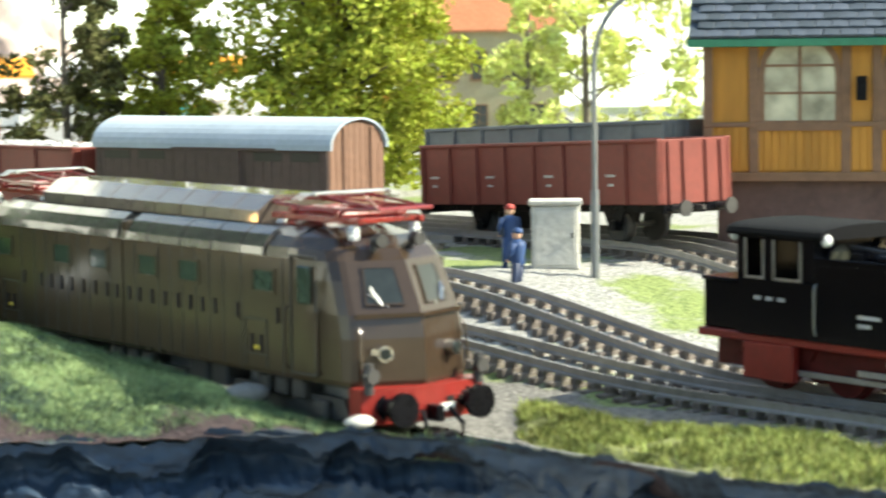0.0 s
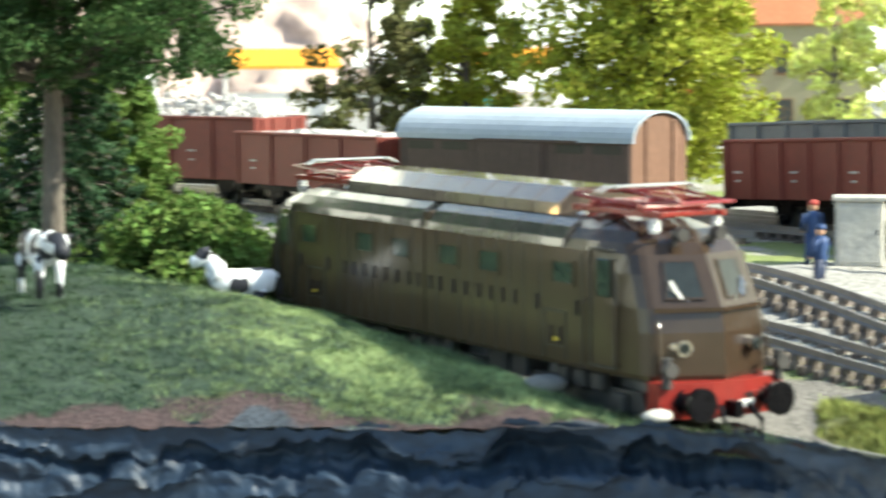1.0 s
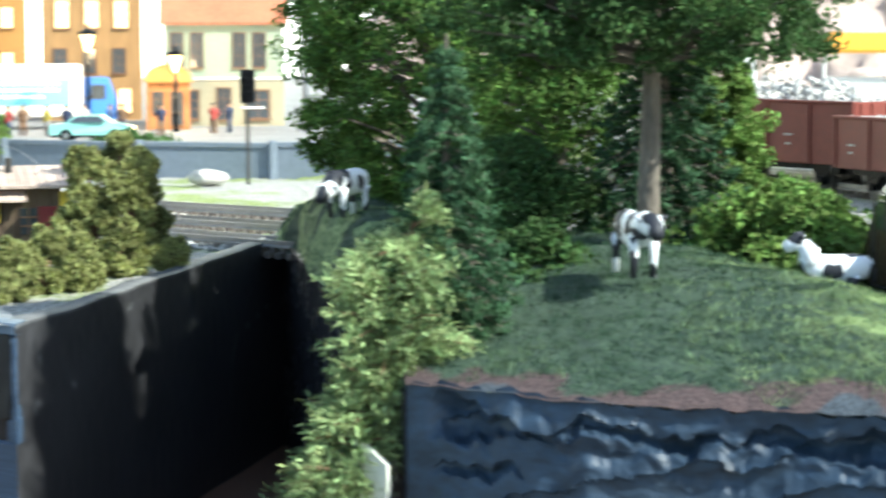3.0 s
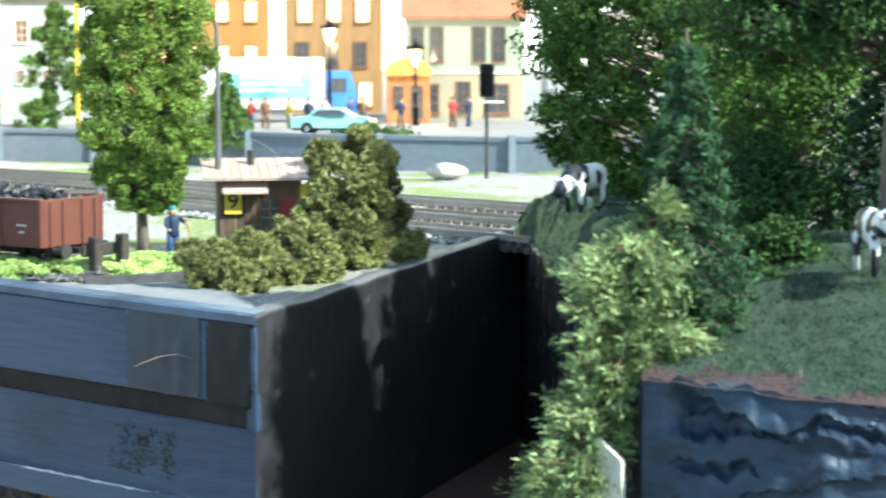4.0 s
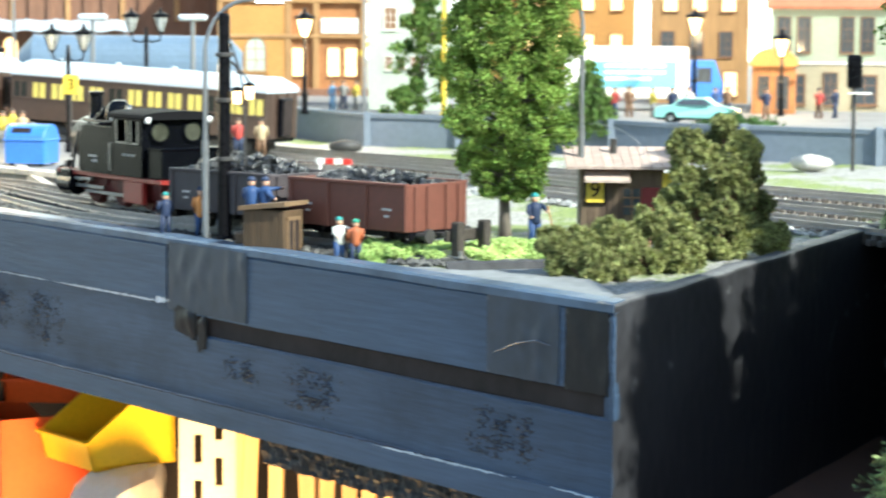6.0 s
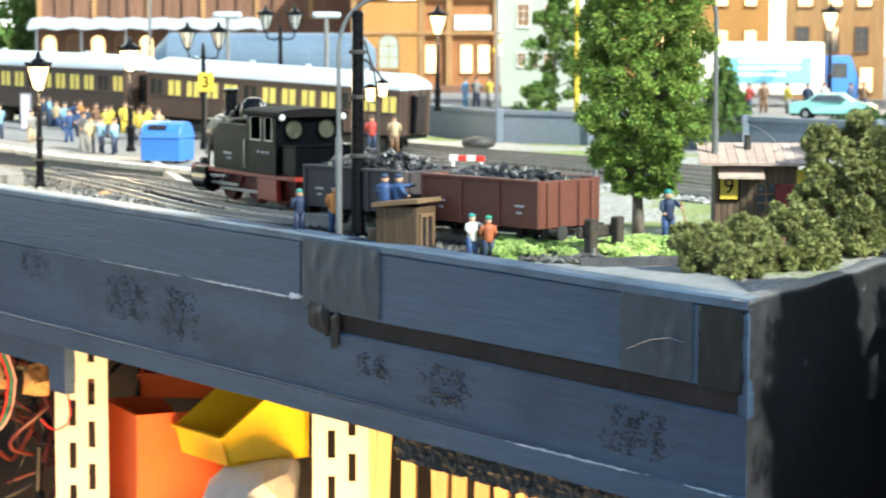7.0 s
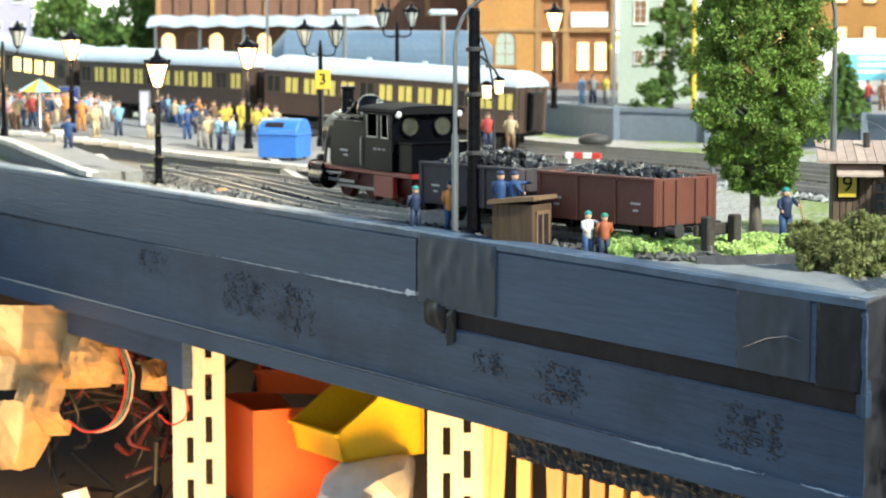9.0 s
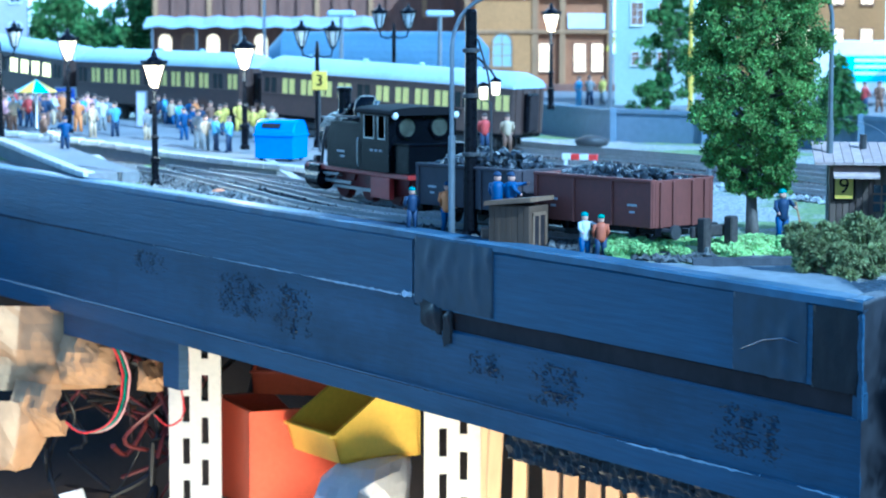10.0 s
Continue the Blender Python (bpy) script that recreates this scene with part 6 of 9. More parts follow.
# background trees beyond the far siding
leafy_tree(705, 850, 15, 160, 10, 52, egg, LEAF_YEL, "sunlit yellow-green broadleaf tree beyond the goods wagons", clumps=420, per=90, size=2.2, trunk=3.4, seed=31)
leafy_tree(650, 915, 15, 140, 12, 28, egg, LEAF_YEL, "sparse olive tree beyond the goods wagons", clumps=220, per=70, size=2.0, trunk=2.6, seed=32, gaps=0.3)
leafy_tree(607, 930, 15, 130, 6, 30, egg, LEAF_BRN, "sparse brownish tree with open crown beyond the wagons", clumps=170, per=60, size=2.4, trunk=2.6, seed=33, gaps=0.5)
# The next three carry their sun glare in the leaf colour.
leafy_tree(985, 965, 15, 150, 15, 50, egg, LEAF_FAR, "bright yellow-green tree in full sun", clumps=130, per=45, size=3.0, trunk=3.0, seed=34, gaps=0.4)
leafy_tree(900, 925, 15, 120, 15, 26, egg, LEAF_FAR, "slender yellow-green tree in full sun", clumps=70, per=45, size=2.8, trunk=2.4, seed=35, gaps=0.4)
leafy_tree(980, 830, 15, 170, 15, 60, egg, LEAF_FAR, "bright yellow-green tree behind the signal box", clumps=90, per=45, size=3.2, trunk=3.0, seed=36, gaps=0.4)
# street side
leafy_tree(152, 1578, 14, 84, 8, 21, egg, LEAF_MID, "sparse green tree beside the white house", clumps=130, per=50, size=1.9, trunk=1.6, seed=41, gaps=0.4)
fir_tree(239, 1424, 15, 44, 18, LEAF_MID, "small pale green conifer on the street bank", seed=42, tiers=12)
leafy_tree(-250, 2060, 20, 80, 2, 60, dome, LEAF_MID, "sunlit green trees behind the platform", clumps=160, per=60, size=3.0, trunk=2.0, seed=43)
leafy_tree(-330, 2100, 20, 70, 2, 60, dome, LEAF_MID, "mid-green trees behind the platform", clumps=120, per=60, size=3.0, trunk=2.0, seed=44)
leafy_tree(138, 1560, 15, 20, 0, 14, dome, LEAF_MID, "small round shrub by the retaining wall", clumps=40, per=50, size=1.5, trunk=0.7, seed=45, name="bush", clump_r=0.3)
leafy_tree(330, 1440, 12, 10, 0, 26, dome, LEAF_DK, "clipped green hedge along the street", clumps=60, per=50, size=1.5, trunk=0.7, seed=46, name="bush", clump_r=0.25)

# ---- street, retaining wall, houses ----
CREAM = mat("cream_plaster", (0.38, 0.34, 0.23), 0.8, var=0.12, bump=0.2)
MINT = mat("pale_green_plaster", (0.34, 0.40, 0.29), 0.8, var=0.1, bump=0.2)
WHITEPL = mat("white_plaster", (0.38, 0.43, 0.36), 0.8, var=0.1, bump=0.2)
BRICK = mat("orange_brick", (0.33, 0.145, 0.055), 0.8, var=0.25, big=40, fine=300, bump=0.4)
OCHRE = mat("ochre_plaster", (0.44, 0.22, 0.065), 0.8, var=0.15, bump=0.2)
TIMBER = mat("brown_timber", (0.17, 0.085, 0.05), 0.7, var=0.3, big=60, fine=300, bump=0.3, stretch=(1, 1, 0.2))
TIMBERLT = mat("tan_timber", (0.33, 0.185, 0.075), 0.65, var=0.25, big=60, fine=300, bump=0.3, stretch=(1, 1, 0.2))
YELWOOD = mat("yellow_boarding", (0.46, 0.21, 0.03), 0.6, var=0.25, big=60, fine=300, bump=0.3, stretch=(1, 1, 0.15))
TILERED = mat("red_tiles", (0.42, 0.15, 0.08), 0.8, var=0.25, bump=0.4, rnd=0.15)
SLATETILE = mat("slate_tiles", (0.06, 0.075, 0.095), 0.6, var=0.35, bump=0.4, rnd=0.3)
WALLGREY = mat("blue_grey_concrete", (0.15, 0.18, 0.22), 0.8, var=0.15, big=20, fine=250, bump=0.3)
STREET = mat("street_grey", (0.19, 0.19, 0.19), 0.9, var=0.2, bump=0.4)
GREENP = mat("green_paint", (0.05, 0.22, 0.12), 0.5, var=0.2)
PANE = mat("dark_pane", (0.06, 0.07, 0.08), 0.12, var=0.3, bump=0, spec=0.8)
PANEWARM = glow("warm_window", (1.0, 0.62, 0.28), 1.5)
FRAMEW = mat("white_frame", (0.75, 0.73, 0.66), 0.6, var=0.1)
FRAMEB = mat("brown_frame", (0.20, 0.11, 0.06), 0.6, var=0.2)
TEAL = mat("teal_paint", (0.05, 0.42, 0.40), 0.35, var=0.1, coat=0.4)
BLUE = mat("blue_plastic", (0.045, 0.17, 0.55), 0.4, var=0.1)
LTBLUE = mat("light_blue_panel", (0.18, 0.55, 0.75), 0.4, var=0.12)
ORANGE = mat("orange_canvas", (0.80, 0.32, 0.03), 0.6, var=0.15)
REDP = mat("red_paint", (0.6, 0.04, 0.03), 0.45, var=0.15)
GREYM = mat("grey_metal", (0.22, 0.23, 0.24), 0.4, metal=0.6, var=0.15)
STONE = mat("pale_kerb_stone", (0.50, 0.48, 0.43), 0.85, var=0.2, bump=0.4, rnd=0.12)

WALL_PTS = [(-60, 1660), (64, 1579), (109, 1496), (164, 1471), (250, 1410), (318, 1353), (387, 1314), (520, 1260), (720, 1200)]
for i, ((x0, y0), (x1, y1)) in enumerate(zip(WALL_PTS, WALL_PTS[1:])):
    d = Vector((x1 - x0, y1 - y0, 0))
    nrm = Vector((-d.y, d.x, 0)).normalized()
    bm = nb()
    prism(bm, [(x0, y0, -4), (x1, y1, -4), (x1, y1, 18), (x0, y0, 19)], nrm * 5)
    prism(bm, [(x0 - nrm.x, y0 - nrm.y, 18), (x1 - nrm.x, y1 - nrm.y, 17.4), (x1 - nrm.x, y1 - nrm.y, 20), (x0 - nrm.x, y0 - nrm.y, 20.6)], nrm * 7)
    wl = part("retaining_wall", bm, WALLGREY)
    tagged(wl, "blue-grey concrete retaining wall with coping", "wall", kind="structure")
    bm = nb()
    box(bm, x0 - 2.2, y0 - 2.2, -4, x0 + 2.2, y0 + 2.2, 21.5, 0.4)
    part("wall_pier", bm, WALLGREY, wl)
bm = nb()
prism(bm, [(x + 1, y + 4, 15.5) for x, y in WALL_PTS] + [(1500, 1500, 15.5), (1500, 3300, 15.5), (-1200, 3300, 15.5), (-1200, 1900, 15.5), (-200, 1720, 15.5)], (0, 0, 0.8))
tagged(part("street", bm, STREET), "grey street and square behind the wall", "street", kind="structure")


def window(parent, x, y, z, w, h, pane=None, frame=None, axis=-1, arch=False, bars=2, shutters=None, name="window"):
    """Window on a wall whose outside faces axis*y: sill, raised frame, pane and glazing bars."""
    f = frame or FRAMEB
    bm = nb()
    t = max(0.5, w * 0.09)
    top = [(x + w / 2 * math.cos(a), z + h - w / 2 + w / 2 * math.sin(a)) for a in np.linspace(0, math.pi, 9)] if arch else [(x + w / 2, z + h), (x - w / 2, z + h)]
    prof = [(x - w / 2, z), (x + w / 2, z)] + top
    cx, cz = x, z + h / 2
    grow = [(cx + (a - cx) * (1 + 2 * t / w), cz + (b - cz) * (1 + 2 * t / h)) for a, b in prof]
    y0, y1 = y + axis * 0.05, y + axis * 0.8
    loft(bm, [[(a, y0, b) for a, b in grow], [(a, y1, b) for a, b in grow], [(a, y1, b) for a, b in prof], [(a, y0, b) for a, b in prof]], caps=False)
    box(bm, x - w / 2 - t * 1.5, y + axis * 0.05, z - t * 1.6, x + w / 2 + t * 1.5, y + axis * 1.4, z - t * 0.9)
    win = part(name, bm, f, parent)
    bm = nb()
    prism(bm, [(a, y + axis * 0.1, b) for a, b in prof], (0, axis * 0.2, 0))
    part("pane", bm, pane or PANE, win)
    bm = nb()
    if bars:
        box(bm, x - t * 0.25, y + axis * 0.3, z, x + t * 0.25, y + axis * 0.55, z + h * (0.95))
        for k in range(1, bars + 1):
            zz = z + h * k / (bars + 1)
            box(bm, x - w / 2, y + axis * 0.3, zz - t * 0.2, x + w / 2, y + axis * 0.5, zz + t * 0.2)
        part("glazing_bar", bm, f, win)
    if shutters:
        for s in (-1, 1):
            bm = nb()
            box(bm, x + s * (w / 2 + t), y + axis * 0.1, z, x + s * (w + t), y + axis * 0.9, z + h, 0.1)
            part("shutter", bm, shutters, win)
    return win


def hollow(bm, w, d, z0, z1, t=2.0):
    """Four walls as one hollow ring."""
    ring = lambda a, b, z: [(-a / 2, -b / 2, z), (a / 2, -b / 2, z), (a / 2, b / 2, z), (-a / 2, b / 2, z)]
    loft(bm, [ring(w, d, z0), ring(w, d, z1), ring(w - 2 * t, d - 2 * t, z1), ring(w - 2 * t, d - 2 * t, z0), ring(w, d, z0)], caps=False)
    bmesh.ops.remove_doubles(bm, verts=bm.verts[:], dist=1e-4)


def gable_roof(parent, w, d, z, rise, over, material, name="roof", tiles=False):
    """Pitched roof, ridge along x, with real thickness and overhang."""
    bm = nb()
    half = d / 2 + over
    t = 1.6
    drop = rise * over / (d / 2)
    for s in (-1, 1):
        prism(bm, [(-w / 2 - over, s * half, z - drop), (-w / 2 - over, 0, z + rise), (-w / 2 - over, 0, z + rise + t), (-w / 2 - over, s * half, z - drop + t)], (w + 2 * over, 0, 0))
    rf = part(name, bm, material, parent)
    if tiles:
        tile_bm = nb()
        box(tile_bm, -2.6, -2.9, 0, 2.6, 2.4, 1.1, 0.2)
        first = part("tile", tile_bm, material, rf)
        ang = math.degrees(math.atan2(rise + drop, half))
        L = math.hypot(rise + drop, half)
        rng = random.Random(3)
        k = 0
        for j in range(int(L / 4.0)):
            for i in range(int((w + 2 * over) / 5.4)):
                s = 4.0 * j + 2
                px = -w / 2 - over + 3 + 5.4 * i + (2.7 if j % 2 else 0)
                py = -half + s * math.cos(radians(ang))
                pz = z - drop + t + s * math.sin(radians(ang)) + 0.25
                m = pose(px * MM, py * MM, pz * MM, ang - 10, rng.uniform(-3, 3), rng.uniform(-2, 2))
                if k == 0:
                    first.matrix_basis = m
                else:
                    o = new("tile", first.data)
                    o.parent = rf
                    o.matrix_basis = m
                k += 1
    return rf


def house(x, y, z, rz, w, d, h, rise, wall, roof, label, rows, frame=None, category="house", base=None, base_h=0, shutters=None, arch=False):
    """Box house: walls with thickness, plinth, windows by rows (z, height, list of x, width), pitched roof."""
    ho = thing("house", x, y, z, rz, label, category)
    bm = nb()
    hollow(bm, w, d, 0, h)
    part("wall", bm, wall, ho)
    for s in (-1, 1):
        bm = nb()
        prism(bm, [(s * w / 2, -d / 2, h), (s * w / 2, d / 2, h), (s * w / 2, 0, h + rise)], (-s * 2, 0, 0))
        part("gable", bm, wall, ho)
    if base:
        bm = nb()
        box(bm, -w / 2 - 0.6, -d / 2 - 0.6, 0, w / 2 + 0.6, d / 2 + 0.6, base_h, 0.2)
        part("ground_floor", bm, base, ho)
        bm = nb()
        box(bm, -w / 2 - 1.2, -d / 2 - 1.4, base_h, w / 2 + 1.2, d / 2 + 1.2, base_h + 1.6, 0.2)
        part("string_course", bm, FRAMEW, ho)
    for zz, hh, xs, ww, pn in rows:
        for xx in xs:
            window(ho, xx, -d / 2 - (0.6 if zz < base_h else 0), zz, ww, hh, pane=pn, frame=frame, arch=arch and zz < base_h, shutters=shutters)
    gable_roof(ho, w, d, h, rise, 3.5, roof)
    return ho


# cream house with paired upper windows
house(453, 1660, 16, -15.5, 84, 46, 76, 26, MINT, TILERED, "pale green and cream town house with paired windows and red roof",
      [(42, 24, (-33, -19, 11, 25), 8.5, PANE), (6, 19, (-26, 24), 15, PANE), (5, 22, (0,), 9, PANE)], frame=FRAMEB, base=CREAM, base_h=33)
# tall timber building beside it
house(385, 1790, 16, -12, 74, 40, 120, 30, TIMBERLT, TILERED, "tall brown timber-framed building with warm lights",
      [(70, 20, (-22, 0, 22), 10, PANEWARM), (36, 18, (-24, -2, 20), 9, PANE), (6, 18, (-22, 2, 24), 9, PANEWARM)], frame=TIMBER)
house(300, 1930, 16, -10, 120, 40, 110, 34, OCHRE, TILERED, "ochre timber-framed house with warm lights across the square",
      [(70, 16, (-45, -22, 0, 22, 45), 9, PANEWARM), (34, 16, (-45, -22, 0, 22, 45), 9, PANEWARM)], frame=TIMBER)
# pale lilac building behind the left end of the platform
house(-402, 2080, 16, 8, 84, 40, 110, 30, mat("lilac_plaster", (0.40, 0.37, 0.50), 0.8, var=0.12, bump=0.2), TILERED, "pale lilac plastered building behind the platform trees",
      [(70, 18, (-28, -8, 12, 32), 9, PANE), (34, 18, (-28, -8, 12, 32), 9, PANE)], frame=FRAMEW)
# white house near the station
house(152, 1672, 14, -6, 56, 50, 92, 34, WHITEPL, TILERED, "narrow white plaster house with green shutters",
      [(58, 15, (-13, 6), 8, FRAMEB), (30, 9, (-14, -5, 4), 5, FRAMEB)], frame=FRAMEW, shutters=None)


def station():
    st = thing("station_building", 80, 1905, 12, -2.5, "orange-brown brick station building with arched windows and warm lights", "station")
    bm = nb()
    box(bm, -58, 0, 0, 58, 50, 150)
    part("wall", bm, BRICK, st)
    bm = nb()
    box(bm, -52, -3, 12, -6, 0, 76, 0.4)
    part("bay_wall", bm, OCHRE, st, "ochre plastered bay")
    for zz in (50, 78, 108):
        bm = nb()
        box(bm, -60, -4.5, zz, 60, 0.5, zz + 3, 0.4)
        part("stone_band", bm, TIMBERLT, st)
    for xx in (-58, -4, 18, 56):
        bm = nb()
        box(bm, xx - 2.5, -4, 0, xx + 2.5, 0, 150, 0.3)
        part("pilaster", bm, TIMBERLT, st)
    window(st, -30, -3, 24, 15, 26, pane=WHITEPL, frame=TIMBERLT, arch=True)
    window(st, 4, 0, 20, 9, 22, pane=PANEWARM, frame=TIMBER)
    window(st, 32, 0, 20, 9, 22, pane=PANEWARM, frame=TIMBER)
    window(st, 46, 0, 20, 9, 22, pane=PANEWARM, frame=TIMBER)
    for xx in (-40, -20, 12, 32, 48):
        window(st, xx, 0, 86, 10, 18, pane=PANEWARM if xx > 0 else PANE, frame=TIMBER)
    bm = nb()
    box(bm, 22, -2, 54, 52, -0.5, 66, 0.3)
    part("sign_board", bm, FRAMEW, st, "blank white sign board")
    bm = nb()
    box(bm, -60, -5, 0, 60, 0, 10, 0.4)
    part("plinth", bm, TIMBER, st)
    bm = nb()
    prism(bm, [(52, -8, 38), (54, -8, 36), (74, -8, 64), (72, -8, 66)], (0, 6, 0))
    part("brace", bm, mat_yell, st, "yellow diagonal brace")


station()


def long_hall():
    ha = thing("station_hall", -110, 2000, 12, 3, "long brown wooden station hall with arcade and pale canopy", "station")
    bm = nb()
    box(bm, -130, 0, 0, 150, 50, 130)
    part("wall", bm, TIMBER, ha)
    for i in range(19):
        bm = nb()
        box(bm, -130 + 15 * i, -3, 62, -126 + 15 * i, 0, 130, 0.3)
        part("pilaster", bm, TIMBERLT if i % 3 == 0 else TIMBER, ha)
    for i in range(14):
        xx = -120 + 20 * i
        window(ha, xx, 0, 18, 11, 30, pane=FRAMEB if i % 2 else PANEWARM, frame=TIMBERLT, arch=True, bars=0, name="arch_opening")
    bm = nb()
    loft(bm, [[(q, -46, 53 + 2.0 * (k % 2)), (q, -2, 60 + 1.5 * (k % 2)), (q, -2, 62 + 1.5 * (k % 2)), (q, -46, 55 + 2.0 * (k % 2))] for k, q in enumerate(range(-135, 60, 12))])
    part("canopy", bm, COACHROOF, ha, "pale corrugated platform canopy")
    for i in range(6):
        bm = nb()
        cyl(bm, (-128 + 36 * i, -42, 0), (-128 + 36 * i, -42, 54), 1.2, n=8)
        part("canopy_post", bm, GREYM, ha)


long_hall()


def lorry(x, y, z, rz):
    lo = thing("lorry", x, y, z, rz, "white box lorry with light-blue side panel and blue cab", "lorry")
    bm = nb()
    box(bm, -52, -14, 9, 34, 14, 45, 1.0)
    part("box_body", bm, WHITE, lo)
    bm = nb()
    box(bm, -34, -14.5, 17, 26, -14.05, 35)
    part("side_panel", bm, LTBLUE, lo)
    for k in range(3):
        bm = nb()
        box(bm, -24, -14.8, 22 + 4.5 * k, 18 - 10 * (k == 0), -14.55, 24 + 4.5 * k)
        part("lettering_bar", bm, WHITE, lo)
    bm = nb()
    loft(bm, [[(36, -13, zz), (58 - max(0, zz - 20) * 0.35, -13, zz), (58 - max(0, zz - 20) * 0.35, 13, zz), (36, 13, zz)] for zz in (7, 20, 36)])
    cab = part("cab", bm, BLUE, lo)
    bm = nb()
    box(bm, 40, -13.4, 21, 50, -13.05, 31)
    part("cab_window", bm, PANE, cab)
    for xx in (-34, -22, 46):
        for s in (-1, 1):
            bm = nb()
            cyl(bm, (xx, s * 10, 5.4), (xx, s * 13.5, 5.4), 5.4, n=18)
            part("wheel", bm, BLK, lo)


lorry(310, 1640, 16, -9)


def car(x, y, z, rz, paint, label, lights=False):
    ca = thing("car", x, y, z, rz, label, "car", "parked model cars")
    prof = [(-25, 4), (-25.5, 8), (-24, 10.5), (-15, 11.5), (-9, 16), (6, 16.3), (13, 11.6), (23, 10), (25, 7.5), (24.5, 4)]
    bm = nb()
    loft(bm, [[(a, q * (1 if b < 11.6 else 0.82), b) for a, b in prof] for q in (-10, -9.9, 9.9, 10)])
    part("body", bm, paint, ca)
    for s in (-1, 1):
        bm = nb()
        prism(bm, [(-13, s * 9.6, 11.9), (-8.4, s * 8.6, 15.4), (5.4, s * 8.6, 15.6), (10.4, s * 9.6, 11.9)], (0, s * 0.5, 0))
        part("side_window", bm, PANE, ca)
        for xx in (-15, 15):
            bm = nb()
            cyl(bm, (xx, s * 8, 3.8), (xx, s * 10.3, 3.8), 3.8, n=16)
            cyl(bm, (xx, s * 10.2, 3.8), (xx, s * 10.6, 3.8), 2.0, n=12, mi=1)
            part("wheel", bm, [BLK, CHROME], ca)
        bm = nb()
        cyl(bm, (24.2, s * 7, 7.6), (25.6, s * 7, 7.6), 1.5, n=12)
        part("headlight", bm, LAMPGLOW if lights else INSUL, ca)
        bm = nb()
        box(bm, -25.9, s * 5, 7, -25.0, s * 9, 8.6)
        part("tail_light", bm, REDP, ca)
    bm = nb()
    box(bm, -24.5, -9.5, 2.6, 24, 9.5, 4.4, 0.4)
    part("sill", bm, BLK, ca)


car(313, 1457, 16.3, -22, mat("mint_metallic", (0.30, 0.62, 0.55), 0.3, var=0.08, coat=0.5), "pale turquoise saloon car on the street above the wall", lights=True)


def kiosk(x, y, z, rz):
    ki = thing("kiosk", x, y, z, rz, "small orange-brown wooden kiosk with curved roof and lamp", "kiosk")
    bm = nb()
    box(bm, -15, -12, 0, 15, 12, 34, 0.4)
    part("wall", bm, BRICK, ki)
    bm = nb()
    loft(bm, [[(17 * math.cos(a), q, 33 + 12 * math.sin(a)) for a in np.linspace(0, math.pi, 11)] for q in (-15, 14)])
    part("roof", bm, OCHRE, ki)
    window(ki, -7, -12, 12, 7, 14, pane=PANE)
    window(ki, 6, -12, 4, 8, 22, pane=PANE)


kiosk(398, 1605, 16, -14)

# stalls and vehicles in the far square behind the goods wagons
def stall(x, y, z, rz, cloth, label, w=46):
    s = thing("market_stall", x, y, z, rz, label, "market stall", "market stalls")
    s.matrix_basis = s.matrix_basis @ Matrix.Scale(1.6 if w > 50 else 1.0, 4)
    bm = nb()
    loft(bm, [[(-w / 2, -16, 28), (w / 2, -16, 28), (w / 2, 16, 28), (-w / 2, 16, 28)], [(-w / 2, -16, 30), (w / 2, -16, 30), (w / 2, 16, 30), (-w / 2, 16, 30)], [(-w / 2 + 4, -2, 40), (w / 2 - 4, -2, 40), (w / 2 - 4, 2, 40), (-w / 2 + 4, 2, 40)]])
    part("awning", bm, cloth, s)
    for xx in (-w / 2 + 1, w / 2 - 1):
        for yy in (-15, 15):
            bm = nb()
            cyl(bm, (xx, yy, 0), (xx, yy, 28), 0.8, n=8)
            part("pole", bm, WHITE, s)
    bm = nb()
    box(bm, -w / 2 + 2, -10, 0, w / 2 - 2, 8, 14, 0.4)
    part("counter", bm, FRAMEW, s)


stall(1169, 1945, 16, -31, ORANGE, "orange canvas market stall with white counter", 70)
stall(1350, 1822, 16, -37, ORANGE, "orange canvas market stall with white poles", 52)
stall(1262, 1885, 16, -34, WHITE, "white canvas market stall with white poles", 56)
stall(690, 1400, 16, -26, WHITE, "white canvas market stall with pale counter", 60)
stall(1010, 1190, 16, -38, REDP, "red canvas market stall with white counter", 40)
house(1120, 1200, 16, -43, 110, 60, 85, 46, CREAM, TILERED, "cream house with red tiled roof in bright sun",
      [(48, 18, (-40, -20, 0, 20, 40), 10, PANE), (12, 18, (-40, -20, 0, 20, 40), 10, PANE)], frame=FRAMEB)
house(1180, 930, 16, -50, 90, 60, 80, 46, CREAM, TILERED, "small cream house with red roof behind bright trees",
      [(46, 18, (-30, -10, 10, 30), 10, PANE)], frame=FRAMEB)
car(868, 1215, 16.3, -30, TEAL, "teal delivery car beside the market stalls")


def van_teal(x, y, z, rz):
    v = thing("delivery_van", x, y, z, rz, "white delivery van with teal side panel", "van")
    bm = nb()
    box(bm, -30, -12, 5, 22, 12, 32, 1.0)
    part("box_body", bm, WHITE, v)
    bm = nb()
    box(bm, -26, -12.5, 10, 18, -12.05, 22)
    part("side_panel", bm, TEAL, v)
    bm = nb()
    box(bm, 22.5, -11, 4, 36, 11, 22, 2.0)
    part("cab", bm, ORANGE, v)
    for xx in (-20, 28):
        for s in (-1, 1):
            bm = nb()
            cyl(bm, (xx, s * 9, 4.5), (xx, s * 12.6, 4.5), 4.5, n=16)
            part("wheel", bm, BLK, v)


van_teal(1296, 1812, 16, -35)


